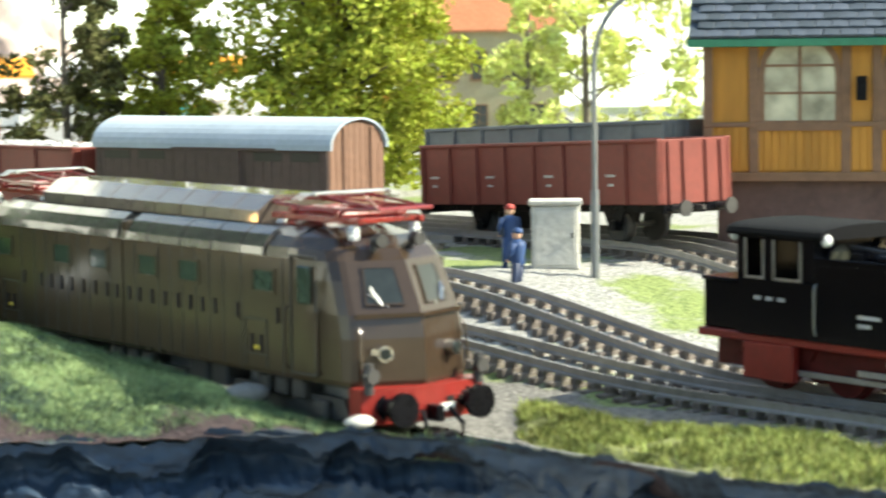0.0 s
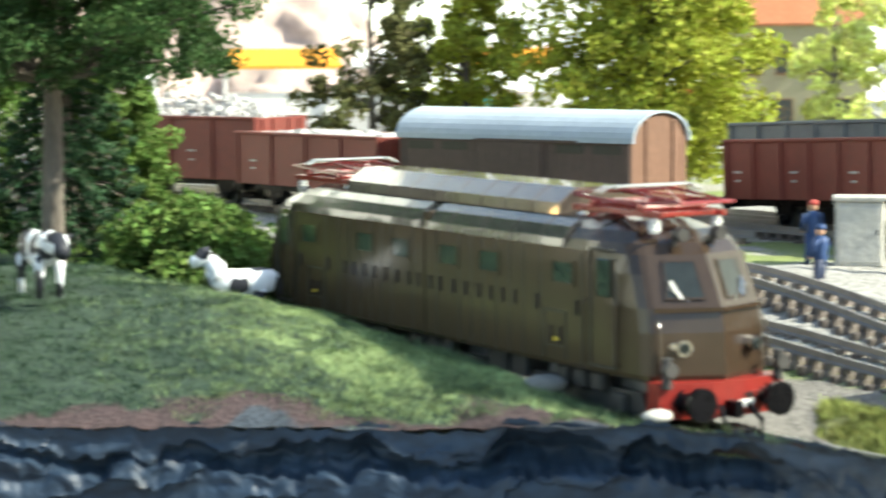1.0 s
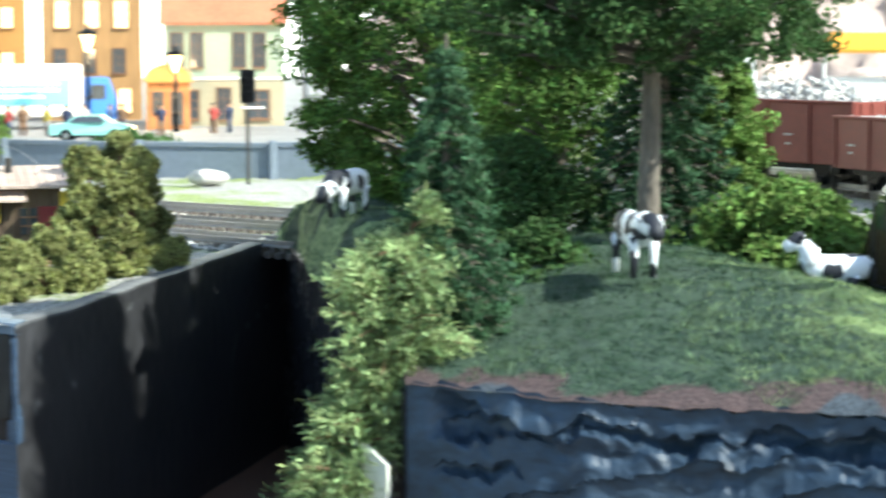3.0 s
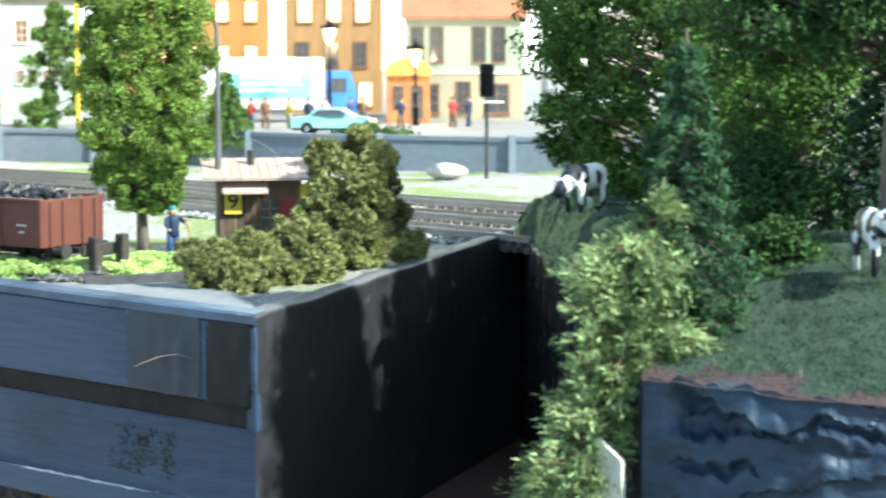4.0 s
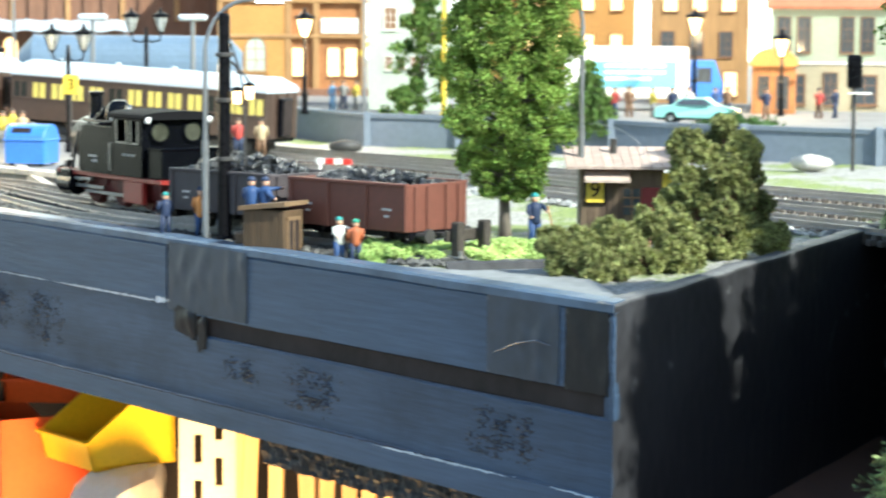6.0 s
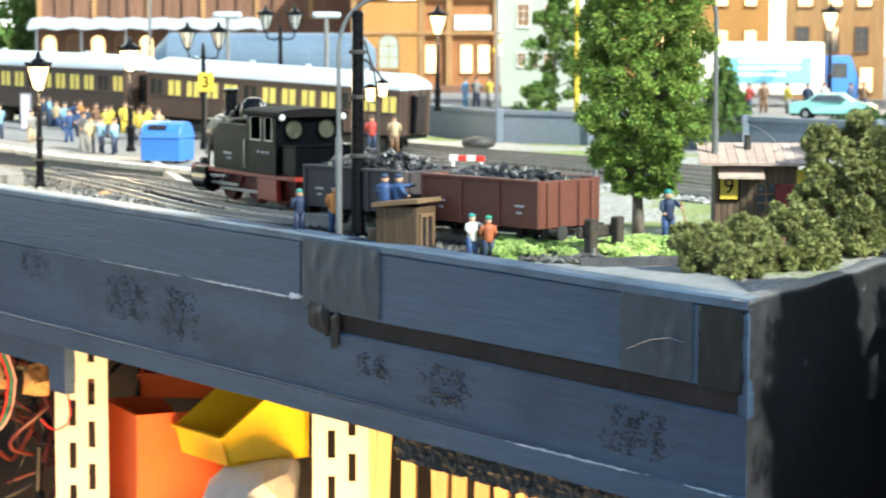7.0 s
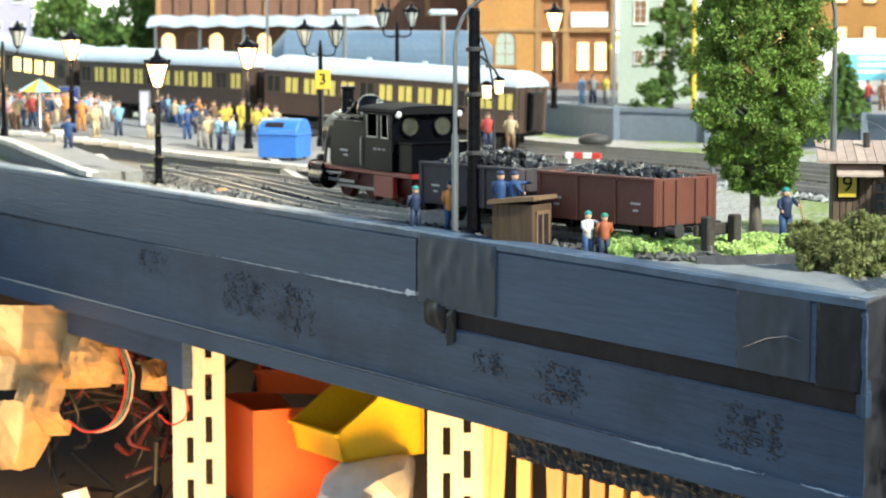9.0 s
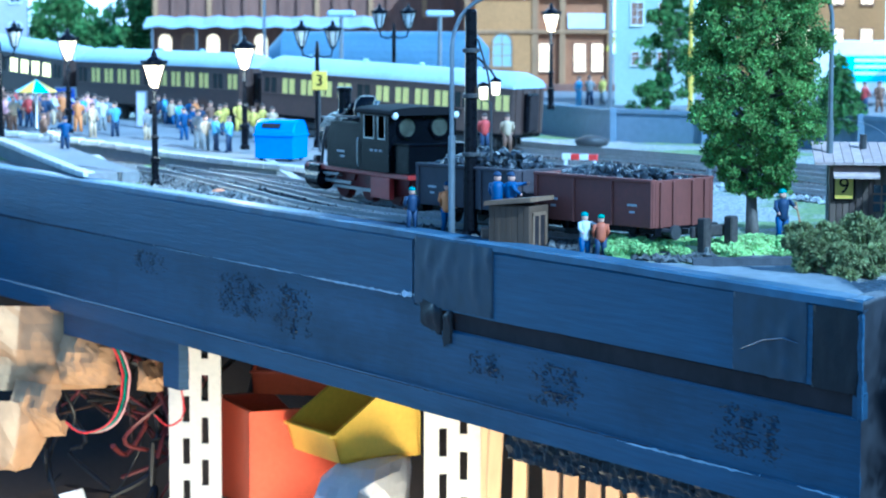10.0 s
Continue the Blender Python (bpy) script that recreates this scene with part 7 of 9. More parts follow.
def mountain():
    """Pinkish modelled rock slope at the back of the layout."""
    verts, faces = [], []
    n, m = 60, 20
    for i in range(n + 1):
        for j in range(m + 1):
            a = 18 + 16 * i / n
            k = j / m
            r = 2700 + 180 * k + 40 * fr(i * 12, j * 12, 60, 2)
            x, y = pol(a, r)
            h = 320 * math.sin(math.pi * i / n) ** 0.7
            verts.append((x, y, 10 + h * k + 20 * fr(i * 9, j * 9, 20, 6)))
    for i in range(n):
        for j in range(m):
            a = i * (m + 1) + j
            faces.append((a, a + m + 1, a + m + 2, a + 1))
    ob = raw("mountain", verts, faces, mat("pink_rock", (0.42, 0.33, 0.29), 0.9, var=0.25, big=12, fine=90, bump=0.8), smooth=True)
    tagged(ob, "pinkish modelled rock slope behind the square", "rock slope", kind="structure")


mountain()


def backdrop():
    """Added plain backdrop round the far side of the room, bright because it glows by itself."""
    verts, faces = [], []
    azs = np.linspace(-40, 100, 60)
    for a in azs:
        x, y = pol(a, 3300)
        verts += [(x, y, -100), (x, y, 1500)]
    for i in range(len(azs) - 1):
        faces.append((2 * i, 2 * i + 2, 2 * i + 3, 2 * i + 1))
    m = bpy.data.materials.new("bright_backdrop")
    m.use_nodes = True
    nt = m.node_tree
    n = nt.nodes
    tc = n.new("ShaderNodeTexCoord")
    ns = n.new("ShaderNodeTexNoise")
    ns.inputs["Scale"].default_value, ns.inputs["Detail"].default_value = 2.2, 3
    link(nt, tc.outputs["Object"], ns.inputs["Vector"])
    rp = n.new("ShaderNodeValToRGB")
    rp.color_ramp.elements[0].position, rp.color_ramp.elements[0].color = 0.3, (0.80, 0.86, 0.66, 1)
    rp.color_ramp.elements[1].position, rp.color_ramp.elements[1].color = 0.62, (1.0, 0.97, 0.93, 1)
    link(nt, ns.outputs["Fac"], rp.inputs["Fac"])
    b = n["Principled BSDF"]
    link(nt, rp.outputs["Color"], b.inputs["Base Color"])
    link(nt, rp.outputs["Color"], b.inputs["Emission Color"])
    # Emission stands in for the overlit background; the surface is no lamp.
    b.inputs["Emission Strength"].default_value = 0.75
    b.inputs["Roughness"].default_value = 1.0
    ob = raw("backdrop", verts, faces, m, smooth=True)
    tagged(ob, "plain pale backdrop behind the layout, glowing by its own emission", "backdrop", kind="structure")


backdrop()


def signal_box(x, y, z, rz):
    sb = thing("signal_box", x, y, z, rz, "yellow boarded wooden signal box with slate roof on a dark base", "signal box")
    W, Dp = 86, 60
    bm = nb()
    box(bm, -W / 2 + 3, -Dp / 2 + 3, 0, W / 2 - 3, Dp / 2 - 3, 38)
    part("base_wall", bm, mat("dark_brown_brick", (0.10, 0.06, 0.05), 0.8, var=0.3, big=60, fine=300, bump=0.4), sb)
    bm = nb()
    hollow(bm, W, Dp, 38, 88)
    part("cabin_wall", bm, YELWOOD, sb, "yellow upright boarding")
    for i in range(int(W / 2.6)):
        bm = nb()
        xx = -W / 2 + 1.3 + 2.6 * i
        box(bm, xx - 1.15, -Dp / 2 - 0.5, 41, xx + 1.15, -Dp / 2, 56, 0.12)
        part("board", bm, YELWOOD, sb)
    for i in range(int(Dp / 2.6)):
        bm = nb()
        yy = -Dp / 2 + 1.3 + 2.6 * i
        box(bm, -W / 2 - 0.5, yy - 1.15, 41, -W / 2, yy + 1.15, 56, 0.12)
        part("board", bm, YELWOOD, sb)
    for zz, t in ((37.5, 3), (55.4, 1.6), (86, 2)):
        bm = nb()
        box(bm, -W / 2 - 1.2, -Dp / 2 - 1.2, zz, W / 2 + 1.2, -Dp / 2 - 0.2, zz + t, 0.2)
        part("rail", bm, FRAMEB, sb)
        bm = nb()
        box(bm, -W / 2 - 1.2, -Dp / 2 - 0.2, zz, -W / 2 - 0.2, Dp / 2 + 1.2, zz + t, 0.2)
        part("rail", bm, FRAMEB, sb)
    for xx in (-W / 2, -28, 2, 12, W / 2):
        bm = nb()
        box(bm, xx - 1.6, -Dp / 2 - 1.0, 38, xx + 1.6, -Dp / 2 + 0.2, 84, 0.2)
        part("post", bm, FRAMEB, sb)
    for xx in (-13, 27):
        window(sb, xx, -Dp / 2, 57.5, 23, 27, pane=glassy, frame=FRAMEB, arch=True, bars=2)
    gable_roof(sb, W, Dp, 88.5, 28, 6, SLATETILE, tiles=True)
    bm = nb()
    box(bm, -W / 2 - 6.5, -Dp / 2 - 6.8, 81.8, W / 2 + 6.5, -Dp / 2 - 5.8, 84.4, 0.2)
    part("gutter", bm, GREENP, sb, "green painted eaves gutter")
    bm = nb()
    cyl(bm, (7, -Dp / 2 - 1, 70), (7, -Dp / 2 - 5, 70), 0.6, n=8)
    box(bm, 5.2, -Dp / 2 - 6.4, 64, 8.8, -Dp / 2 - 3.6, 72, 0.4)
    part("wall_lantern", bm, BLK, sb)
    return sb


glassy = mat("reflecting_pane", (0.42, 0.40, 0.28), 0.12, var=0.5, big=60, fine=120, bump=0.0, spec=0.8)
signal_box(642, 508, 4, -52)

# ---- yard things ----
def figurine(x, y, z, rz, top, legs, skin=None, cap=None, bend=0.0, arm=0.0, h=20.0, label="small plastic figurine", seat=False):
    """A plain painted miniature doll, one mesh."""
    k = h / 20.0
    bm = nb()
    skin = skin or SKIN
    mats = [legs, top, skin, cap or HAIR]
    for s in (-1, 1):
        if seat:
            tube(bm, [(s * 1.4, 0, 8.6), (s * 1.5, -4.2, 8.2), (s * 1.5, -4.4, 0.3)], [1.3, 1.2, 0.9], 7)
        else:
            tube(bm, [(s * 1.2, 0.2, 10), (s * 1.4, -0.3, 5), (s * 1.5 + 0.3 * s, 0, 0.5)], [1.5, 1.1, 0.9], 7)
        box(bm, s * 1.5 - 0.7, -2.0 - (4 if seat else 0), 0, s * 1.5 + 0.7, 0.9 - (4 if seat else 0), 0.9, 0.2)
    rev(bm, [(1.6, 8.6), (2.3, 9.6), (2.1, 11.5), (2.6, 14.6), (2.2, 16.2), (0.9, 16.9)], 9, (0, bend * 0.3, 0), mi=1)
    for s in (-1, 1):
        a = arm if s > 0 else arm * 0.3
        tube(bm, [(s * 2.5, 0, 15.9), (s * 3.3, -0.5 - 2.2 * a, 13 + 2.4 * a), (s * 2.8, -1.6 - 4.5 * a, 10.8 + 5 * a)], [0.9, 0.8, 0.6], 6, mi=1)
        ball(bm, (s * 2.8, -1.8 - 4.8 * a, 10.6 + 5.2 * a), 0.65, sub=1, mi=2)
    ball(bm, (0, -0.1 + bend, 18.2), 1.45, sz=1.2, sub=2, mi=2)
    rev(bm, [(1.55, 18.7), (1.65, 19.2), (1.2, 20.0), (0.3, 20.4)], 9, (0, 0.1 + bend, 0), mi=3)
    for v in bm.verts:
        v.co *= k
    ob = part("figurine", bm, mats, None, smooth=True)
    ob.matrix_basis = pose(x * MM, y * MM, z * MM, 0, 0, rz)
    tagged(ob, label, "figurine")
    return ob


def paint(name, c):
    return mat(name, c, 0.6, var=0.12, bump=0.0)


SKIN = paint("doll_skin", (0.55, 0.33, 0.22))
HAIR = paint("doll_hair", (0.07, 0.05, 0.035))
F = {k: paint("doll_" + k, c) for k, c in {
    "blue": (0.022, 0.055, 0.15), "navy": (0.018, 0.03, 0.07), "sky": (0.18, 0.32, 0.46), "grey": (0.20, 0.20, 0.19), "tan": (0.42, 0.33, 0.2), "orange": (0.50, 0.20, 0.05),
    "yellow": (0.55, 0.44, 0.07), "white": (0.50, 0.50, 0.47), "red": (0.36, 0.05, 0.04), "green": (0.03, 0.22, 0.14), "brown": (0.16, 0.09, 0.05), "pink": (0.65, 0.35, 0.33), "teal": (0.03, 0.22, 0.20), "rust": (0.34, 0.10, 0.04)}.items()}

# workers near the sidings
figurine(125, 862, -0.2, 20, F["navy"], F["blue"], cap=F["teal"], arm=0.6, label="painted worker figurine in blue overalls and green cap by the poplar")
figurine(-10.5, 899, 0.5, 200, F["navy"], F["navy"], cap=F["teal"], h=17, label="painted worker figurine in dark overalls at the table edge")
figurine(3.0, 893, 0, 160, F["orange"], F["blue"], cap=F["navy"], label="painted worker figurine with orange vest by the mast")
figurine(50.5, 822, -2.2, 30, F["white"], F["blue"], cap=F["teal"], arm=0.9, h=17.0, label="painted worker figurine in white shirt and blue dungarees, arm raised")
figurine(56, 819, -2.2, 190, F["rust"], F["navy"], cap=F["green"], h=16.5, label="painted worker figurine in rust vest beside his mate")
bm = nb()
box(bm, 15, 857, 0, 33, 864, 6, 0.4)
tagged(part("loading_step", bm, mat("step_timber", (0.16, 0.11, 0.07), 0.8, var=0.3, bump=0.4)), "low timber loading step behind the hut", "step")
figurine(26.0, 860, 6, 95, F["blue"], F["navy"], cap=F["navy"], arm=1.0, label="painted railwayman figurine pointing along the siding")
figurine(21.0, 861, 6, 150, F["blue"], F["navy"], cap=F["navy"], label="painted railwayman figurine in blue beside the hut")
# platform crowd
rng = random.Random(12)
CROWD = [(-210, 1378, "orange", "orange"), (-197, 1347, "tan", "tan"), (-202, 1411, "white", "tan"), (-186, 1360, "sky", "navy"), (-166, 1345, "grey", "tan"), (-174, 1468, "navy", "grey"),
         (-169, 1522, "blue", "blue"), (-157, 1489, "yellow", "blue"), (-146, 1354, "blue", "blue"), (-133, 1306, "grey", "grey"), (-127, 1286, "tan", "grey"), (-121, 1281, "sky", "navy"),
         (-113, 1272, "sky", "navy"), (-142, 1499, "sky", "grey"), (-135, 1466, "yellow", "grey"), (-121, 1435, "yellow", "yellow"), (-108, 1376, "yellow", "grey"), (-104, 1393, "yellow", "brown"),
         (-111, 1466, "tan", "navy"), (-241, 1430, "blue", "navy"), (-251, 1437, "brown", "brown"), (-257, 1442, "red", "brown"), (-259, 1425, "white", "grey"), (-240, 1465, "pink", "grey"),
         (-232, 1449, "red", "brown"), (-257, 1491, "brown", "navy"), (-270, 1466, "brown", "brown"), (-256, 1378, "brown", "grey"), (-230, 1466, "white", "brown"), (-172, 1490, "sky", "navy"),
         (-154, 1474, "blue", "brown"), (-233, 1409, "navy", "brown"), (-213, 1435, "pink", "tan"), (-203, 1448, "grey", "brown"), (-151, 1465, "orange", "navy"), (-252, 1397, "sky", "navy"),
         (-248, 1454, "white", "navy")]
CROWD += [(-251, 1373, "pink", "brown"), (-246, 1392, "grey", "navy"), (-240, 1388, "red", "navy"), (-233, 1396, "navy", "navy"), (-230, 1414, "white", "tan"), (-244, 1358, "tan", "brown"), (-233, 1372, "brown", "navy"), (-227, 1430, "orange", "brown"), (-214, 1422, "sky", "tan"), (-198, 1393, "white", "grey"), (-211, 1452, "grey", "navy"), (-142, 1417, "navy", "grey"), (-138, 1429, "brown", "grey"), (-129, 1394, "yellow", "navy"), (-130, 1441, "yellow", "yellow"), (-113, 1382, "yellow", "grey"), (-127, 1466, "yellow", "navy"), (-157, 1433, "sky", "blue"), (-165, 1460, "tan", "blue"), (-145, 1394, "blue", "navy"), (-111, 1441, "brown", "grey"), (-104, 1441, "yellow", "grey"), (-84, 1240, "white", "blue"), (-96, 1360, "tan", "brown")]
WORDS = {"sky": "light blue shirt", "navy": "dark blue coat", "grey": "grey coat", "tan": "tan coat", "orange": "orange dress", "yellow": "yellow jacket", "white": "white shirt",
         "red": "red jacket", "blue": "blue jacket", "brown": "brown coat", "pink": "pink blouse"}
for x, y, a, b in CROWD:
    figurine(x, y, 7.3 + 7.0 * max(0, (-x - 150) / 100.0), rng.uniform(0, 360), F[a], F[b], arm=rng.random() * 0.5, h=rng.uniform(18.5, 21),
             label="painted traveller figurine with " + WORDS[a] + " on the platform")
figurine(-202, 1279, 5.6, 200, F["blue"], F["navy"], cap=F["navy"], arm=0.5, label="painted porter figurine in blue on the front platform")
figurine(-220, 1318, 5.6, 100, F["brown"], F["grey"], cap=F["brown"], seat=True, label="painted seated traveller figurine in brown beside luggage")


def luggage(x, y, z, rz):
    lu = thing("suitcase", x, y, z, rz, "pale round-cornered suitcase standing on the platform", "suitcase")
    bm = nb()
    box(bm, -4.5, -2, 0, 4.5, 2, 9, 1.2)
    part("body", bm, FRAMEW, lu)
    bm = nb()
    tube(bm, [(-1.5, 0, 9), (-1.3, 0, 10.4), (1.3, 0, 10.4), (1.5, 0, 9)], 0.4, 6)
    part("handle", bm, BLK, lu)


luggage(-218, 1339, 5.6, 20)
bm = nb()
tube(bm, [(132.5, 858, 0.6), (129.5, 860, 15.5)], 0.35, 6)
br = tagged(part("broom", bm, TIMBERLT), "long-handled broom standing beside the worker figurine", "broom")
bm = nb()
box(bm, 130.5, 856.5, -0.5, 135.0, 859.5, 2.2, 0.3)
part("bristle", bm, OLDWOOD2, br)
# crowd behind the wall
for x, y, a, b in [(262, 1540, "blue", "navy"), (274, 1532, "red", "navy"), (286, 1545, "brown", "brown"), (300, 1535, "yellow", "grey"), (312, 1530, "navy", "navy"), (325, 1540, "white", "blue"),
                   (340, 1528, "blue", "grey"), (352, 1545, "brown", "navy"), (96, 1640, "sky", "sky"), (104, 1650, "grey", "navy"), (113, 1648, "yellow", "grey"), (372, 1520, "navy", "brown"), (410, 1530, "red", "brown"), (424, 1540, "navy", "navy")]:
    figurine(x, y, 16.3, rng.uniform(0, 360), F[a], F[b], arm=rng.random() * 0.4, label="painted passer-by figurine with " + WORDS[a] + " on the street")
# figures near the far siding and by the coach end
figurine(508, 531, 18, 160, F["blue"], F["blue"], cap=F["red"], label="painted worker figurine in blue with red cap beside the tracks")
figurine(488, 507, 13, 200, F["blue"], F["navy"], cap=F["blue"], label="painted worker figurine in blue walking between tracks")
figurine(430, 560, 6, 200, F["orange"], F["tan"], cap=F["tan"], label="painted worker figurine in orange vest between tracks")
figurine(484, 640, 12, 180, F["orange"], F["orange"], cap=F["orange"], label="painted track worker figurine in orange near the van")
figurine(24, 1268, 8, 180, F["red"], F["navy"], label="painted figurine with red jacket near the coaches")
figurine(36, 1262, 8, 180, F["tan"], F["brown"], label="painted figurine with tan coat near the coaches")


def cow(x, y, z, rz, lying, label, k=1.0, graze=False):
    """A plain toy cow, one painted mesh."""
    bm = nb()
    up = 3.6 if lying else 9.2
    rings = []
    for t, r, dz in ((-10.5, 1.2, 1.2), (-9.6, 3.4, 0.4), (-6, 4.3, 0), (0, 4.4, -0.4), (5, 4.2, 0), (8.4, 3.2, 1.0), (10.4, 2.0, 2.2)):
        rings.append([(t, r * 0.8 * math.cos(a), up + 1.4 + dz + r * math.sin(a)) for a in np.linspace(0, 2 * math.pi, 13)[:-1]])
    loft(bm, rings)
    hz = -7.0 if graze else 3.4 if lying else -2.6
    dx = -2.6 if lying else 0.0
    tube(bm, [(7.4 + dx * 0.3, 0, up + 2.6), (10.2 + dx, 0, up + 4 + hz * 0.5), (12.2 + dx, 0, up + 5.6 + hz)], [3.8, 3.2, 2.4], 9)
    tube(bm, [(11.4 + dx, 0, up + 6.8 + hz), (13.2 + dx, 0, up + 6.2 + hz), (16.0 + dx, 0, up + 4.6 + hz), (17.6 + dx, 0, up + 3.6 + hz)], [2.2, 2.8, 2.1, 1.5], 9)
    for s in (-1, 1):
        tube(bm, [(12.6 + dx, s * 1.6, up + 7.2 + hz), (12.2 + dx, s * 4.0, up + 7.8 + hz)], [1.0, 0.4], 5)
        if lying:
            tube(bm, [(6, s * 3.2, 2.2), (11, s * 4.2, 0.9), (8, s * 4.4, 0.6)], 0.9, 6)
            tube(bm, [(-7, s * 3.4, 2.2), (-3, s * 4.6, 0.9), (-6, s * 4.8, 0.6)], 1.0, 6)
        else:
            for xx in (-8, 6.5):
                tube(bm, [(xx, s * 2.4, up), (xx + 0.3, s * 2.5, 4.5), (xx, s * 2.4, -0.4)], [1.6, 0.9, 0.8], 7)
    tube(bm, [(-10.4, 0, up + 4), (-11.8, 0, up + 1), (-11.6, 0.4, up - 3 if not lying else 1)], [0.5, 0.35, 0.5], 5)
    for v in bm.verts:
        v.co *= k
    ob = part("cow_figurine", bm, HIDE, None, smooth=True)
    ob.matrix_basis = pose(x * MM, y * MM, z * MM, 0, 0, rz)
    tagged(ob, label, "figurine", "cow figurines on the meadow")


def hide():
    m = mat("black_and_white_hide", (0.75, 0.75, 0.75), 0.6, var=0.05, bump=0.05)
    nt = m.node_tree
    n = nt.nodes
    tc, ns, st, mx = n.new("ShaderNodeTexCoord"), n.new("ShaderNodeTexNoise"), n.new("ShaderNodeMapRange"), n.new("ShaderNodeMix")
    ns.inputs["Scale"].default_value, ns.inputs["Detail"].default_value = 190, 0.5
    link(nt, tc.outputs["Object"], ns.inputs["Vector"])
    st.inputs["From Min"].default_value, st.inputs["From Max"].default_value = 0.465, 0.49
    link(nt, ns.outputs["Fac"], st.inputs["Value"])
    mx.data_type = "RGBA"
    mx.inputs["A"].default_value, mx.inputs["B"].default_value = (0.75, 0.77, 0.8, 1), (0.02, 0.022, 0.03, 1)
    link(nt, st.outputs[0], mx.inputs["Factor"])
    link(nt, mx.outputs["Result"], n["Principled BSDF"].inputs["Base Color"])
    return m


HIDE = hide()
cow(311, 540, hill_z(29.8, 622) - 0.2, 158, True, "lying black-and-white toy cow figurine on the meadow", 0.88)
cow(250, 532, hill_z(25.0, 589) + 2.6, -98, False, "standing black-and-white toy cow figurine on the meadow", 1.04)
cow(238, 724, hill_z(18.2, 762) + 2.0, 222, False, "grazing black-and-white toy cow figurine on the hill", 1.0, True)

# ---- lamps and masts ----
def lantern(bm, x, y, z, s=1.0):
    rev(bm, [(1.0 * s, 0), (1.6 * s, 0.8 * s), (1.2 * s, 1.6 * s)], 8, (x, y, z))
    rev(bm, [(4.6 * s, 9.6 * s), (4.8 * s, 10.2 * s), (2.6 * s, 12.2 * s), (1.2 * s, 13.0 * s), (0.9 * s, 14.4 * s), (0.2 * s, 15.6 * s)], 8, (x, y, z))
    for k in range(8):
        a = k * math.pi / 4
        ball(bm, (x + 4.5 * s * math.cos(a), y + 4.5 * s * math.sin(a), z + 10.9 * s), 0.75 * s, sub=1)
    for k in range(6):
        a = k * math.pi / 3
        tube(bm, [(x + 1.6 * s * math.cos(a), y + 1.6 * s * math.sin(a), z + 1.2 * s), (x + 4.2 * s * math.cos(a), y + 4.2 * s * math.sin(a), z + 9.8 * s)], 0.34 * s, 4)


def lantern_glass(parent, x, y, z, material, s=1.0):
    bm = nb()
    rev(bm, [(1.4 * s, 1.3 * s), (3.9 * s, 9.6 * s)], 12, (x, y, z))
    part("lantern_glass", bm, material, parent, "glowing lamp glass" if material is LAMPGLOW else "frosted lamp glass")


def platform_lamp(x, y, z, h, lit=True):
    la = thing("platform_lamp", x, y, z, 0, "ornate black cast-iron platform lamp, lit warm" if lit else "ornate black cast-iron platform lamp", "street lamp", "platform lamps")
    bm = nb()
    rev(bm, [(2.6, 0), (2.6, 2), (1.9, 3), (1.9, 11), (2.5, 11.6), (2.5, 13), (1.6, 14), (1.5, 22), (2.2, 23), (1.3, 24.5), (1.15, h * 0.8), (1.8, h * 0.8 + 1), (1.0, h * 0.8 + 2.4), (1.0, h)], 12)
    part("post", bm, BLK, la)
    bm = nb()
    lantern(bm, 0, 0, h - 3, 1.28)
    part("lantern_frame", bm, BLK, la)
    lantern_glass(la, 0, 0, h - 3, LAMPGLOW if lit else LAMPDIM, 1.28)


def twin_lamp(x, y, z, h, rz=0):
    la = thing("twin_lamp", x, y, z, rz, "black twin-armed platform lamp with unlit lanterns", "street lamp", "twin platform lamps")
    bm = nb()
    rev(bm, [(2.2, 0), (2.2, 4), (1.4, 5), (1.2, h), (0.6, h + 5)], 10)
    part("post", bm, BLK, la)
    for s in (-1, 1):
        bm = nb()
        tube(bm, [(0, 0, h - 2), (s * 3, 0, h - 4), (s * 7.5, 0, h - 3), (s * 8.5, 0, h + 1)], 0.55, 6)
        part("lamp_arm", bm, BLK, la)
        bm = nb()
        lantern(bm, s * 8.5, 0, h + 1)
        part("lantern_frame", bm, BLK, la)
        lantern_glass(la, s * 8.5, 0, h + 1, LAMPDIM)


platform_lamp(-136, 1132, 0, 48)
platform_lamp(-104, 1266, 9, 44)
platform_lamp(-208, 1331, 14, 42)
platform_lamp(70, 1498, 20, 50)
platform_lamp(338, 1585, 16, 56)
platform_lamp(392, 1560, 16, 42)
twin_lamp(-67, 1300, 8, 53)
twin_lamp(-27, 1400, 8, 62)
twin_lamp(-246, 1330, 12, 48)


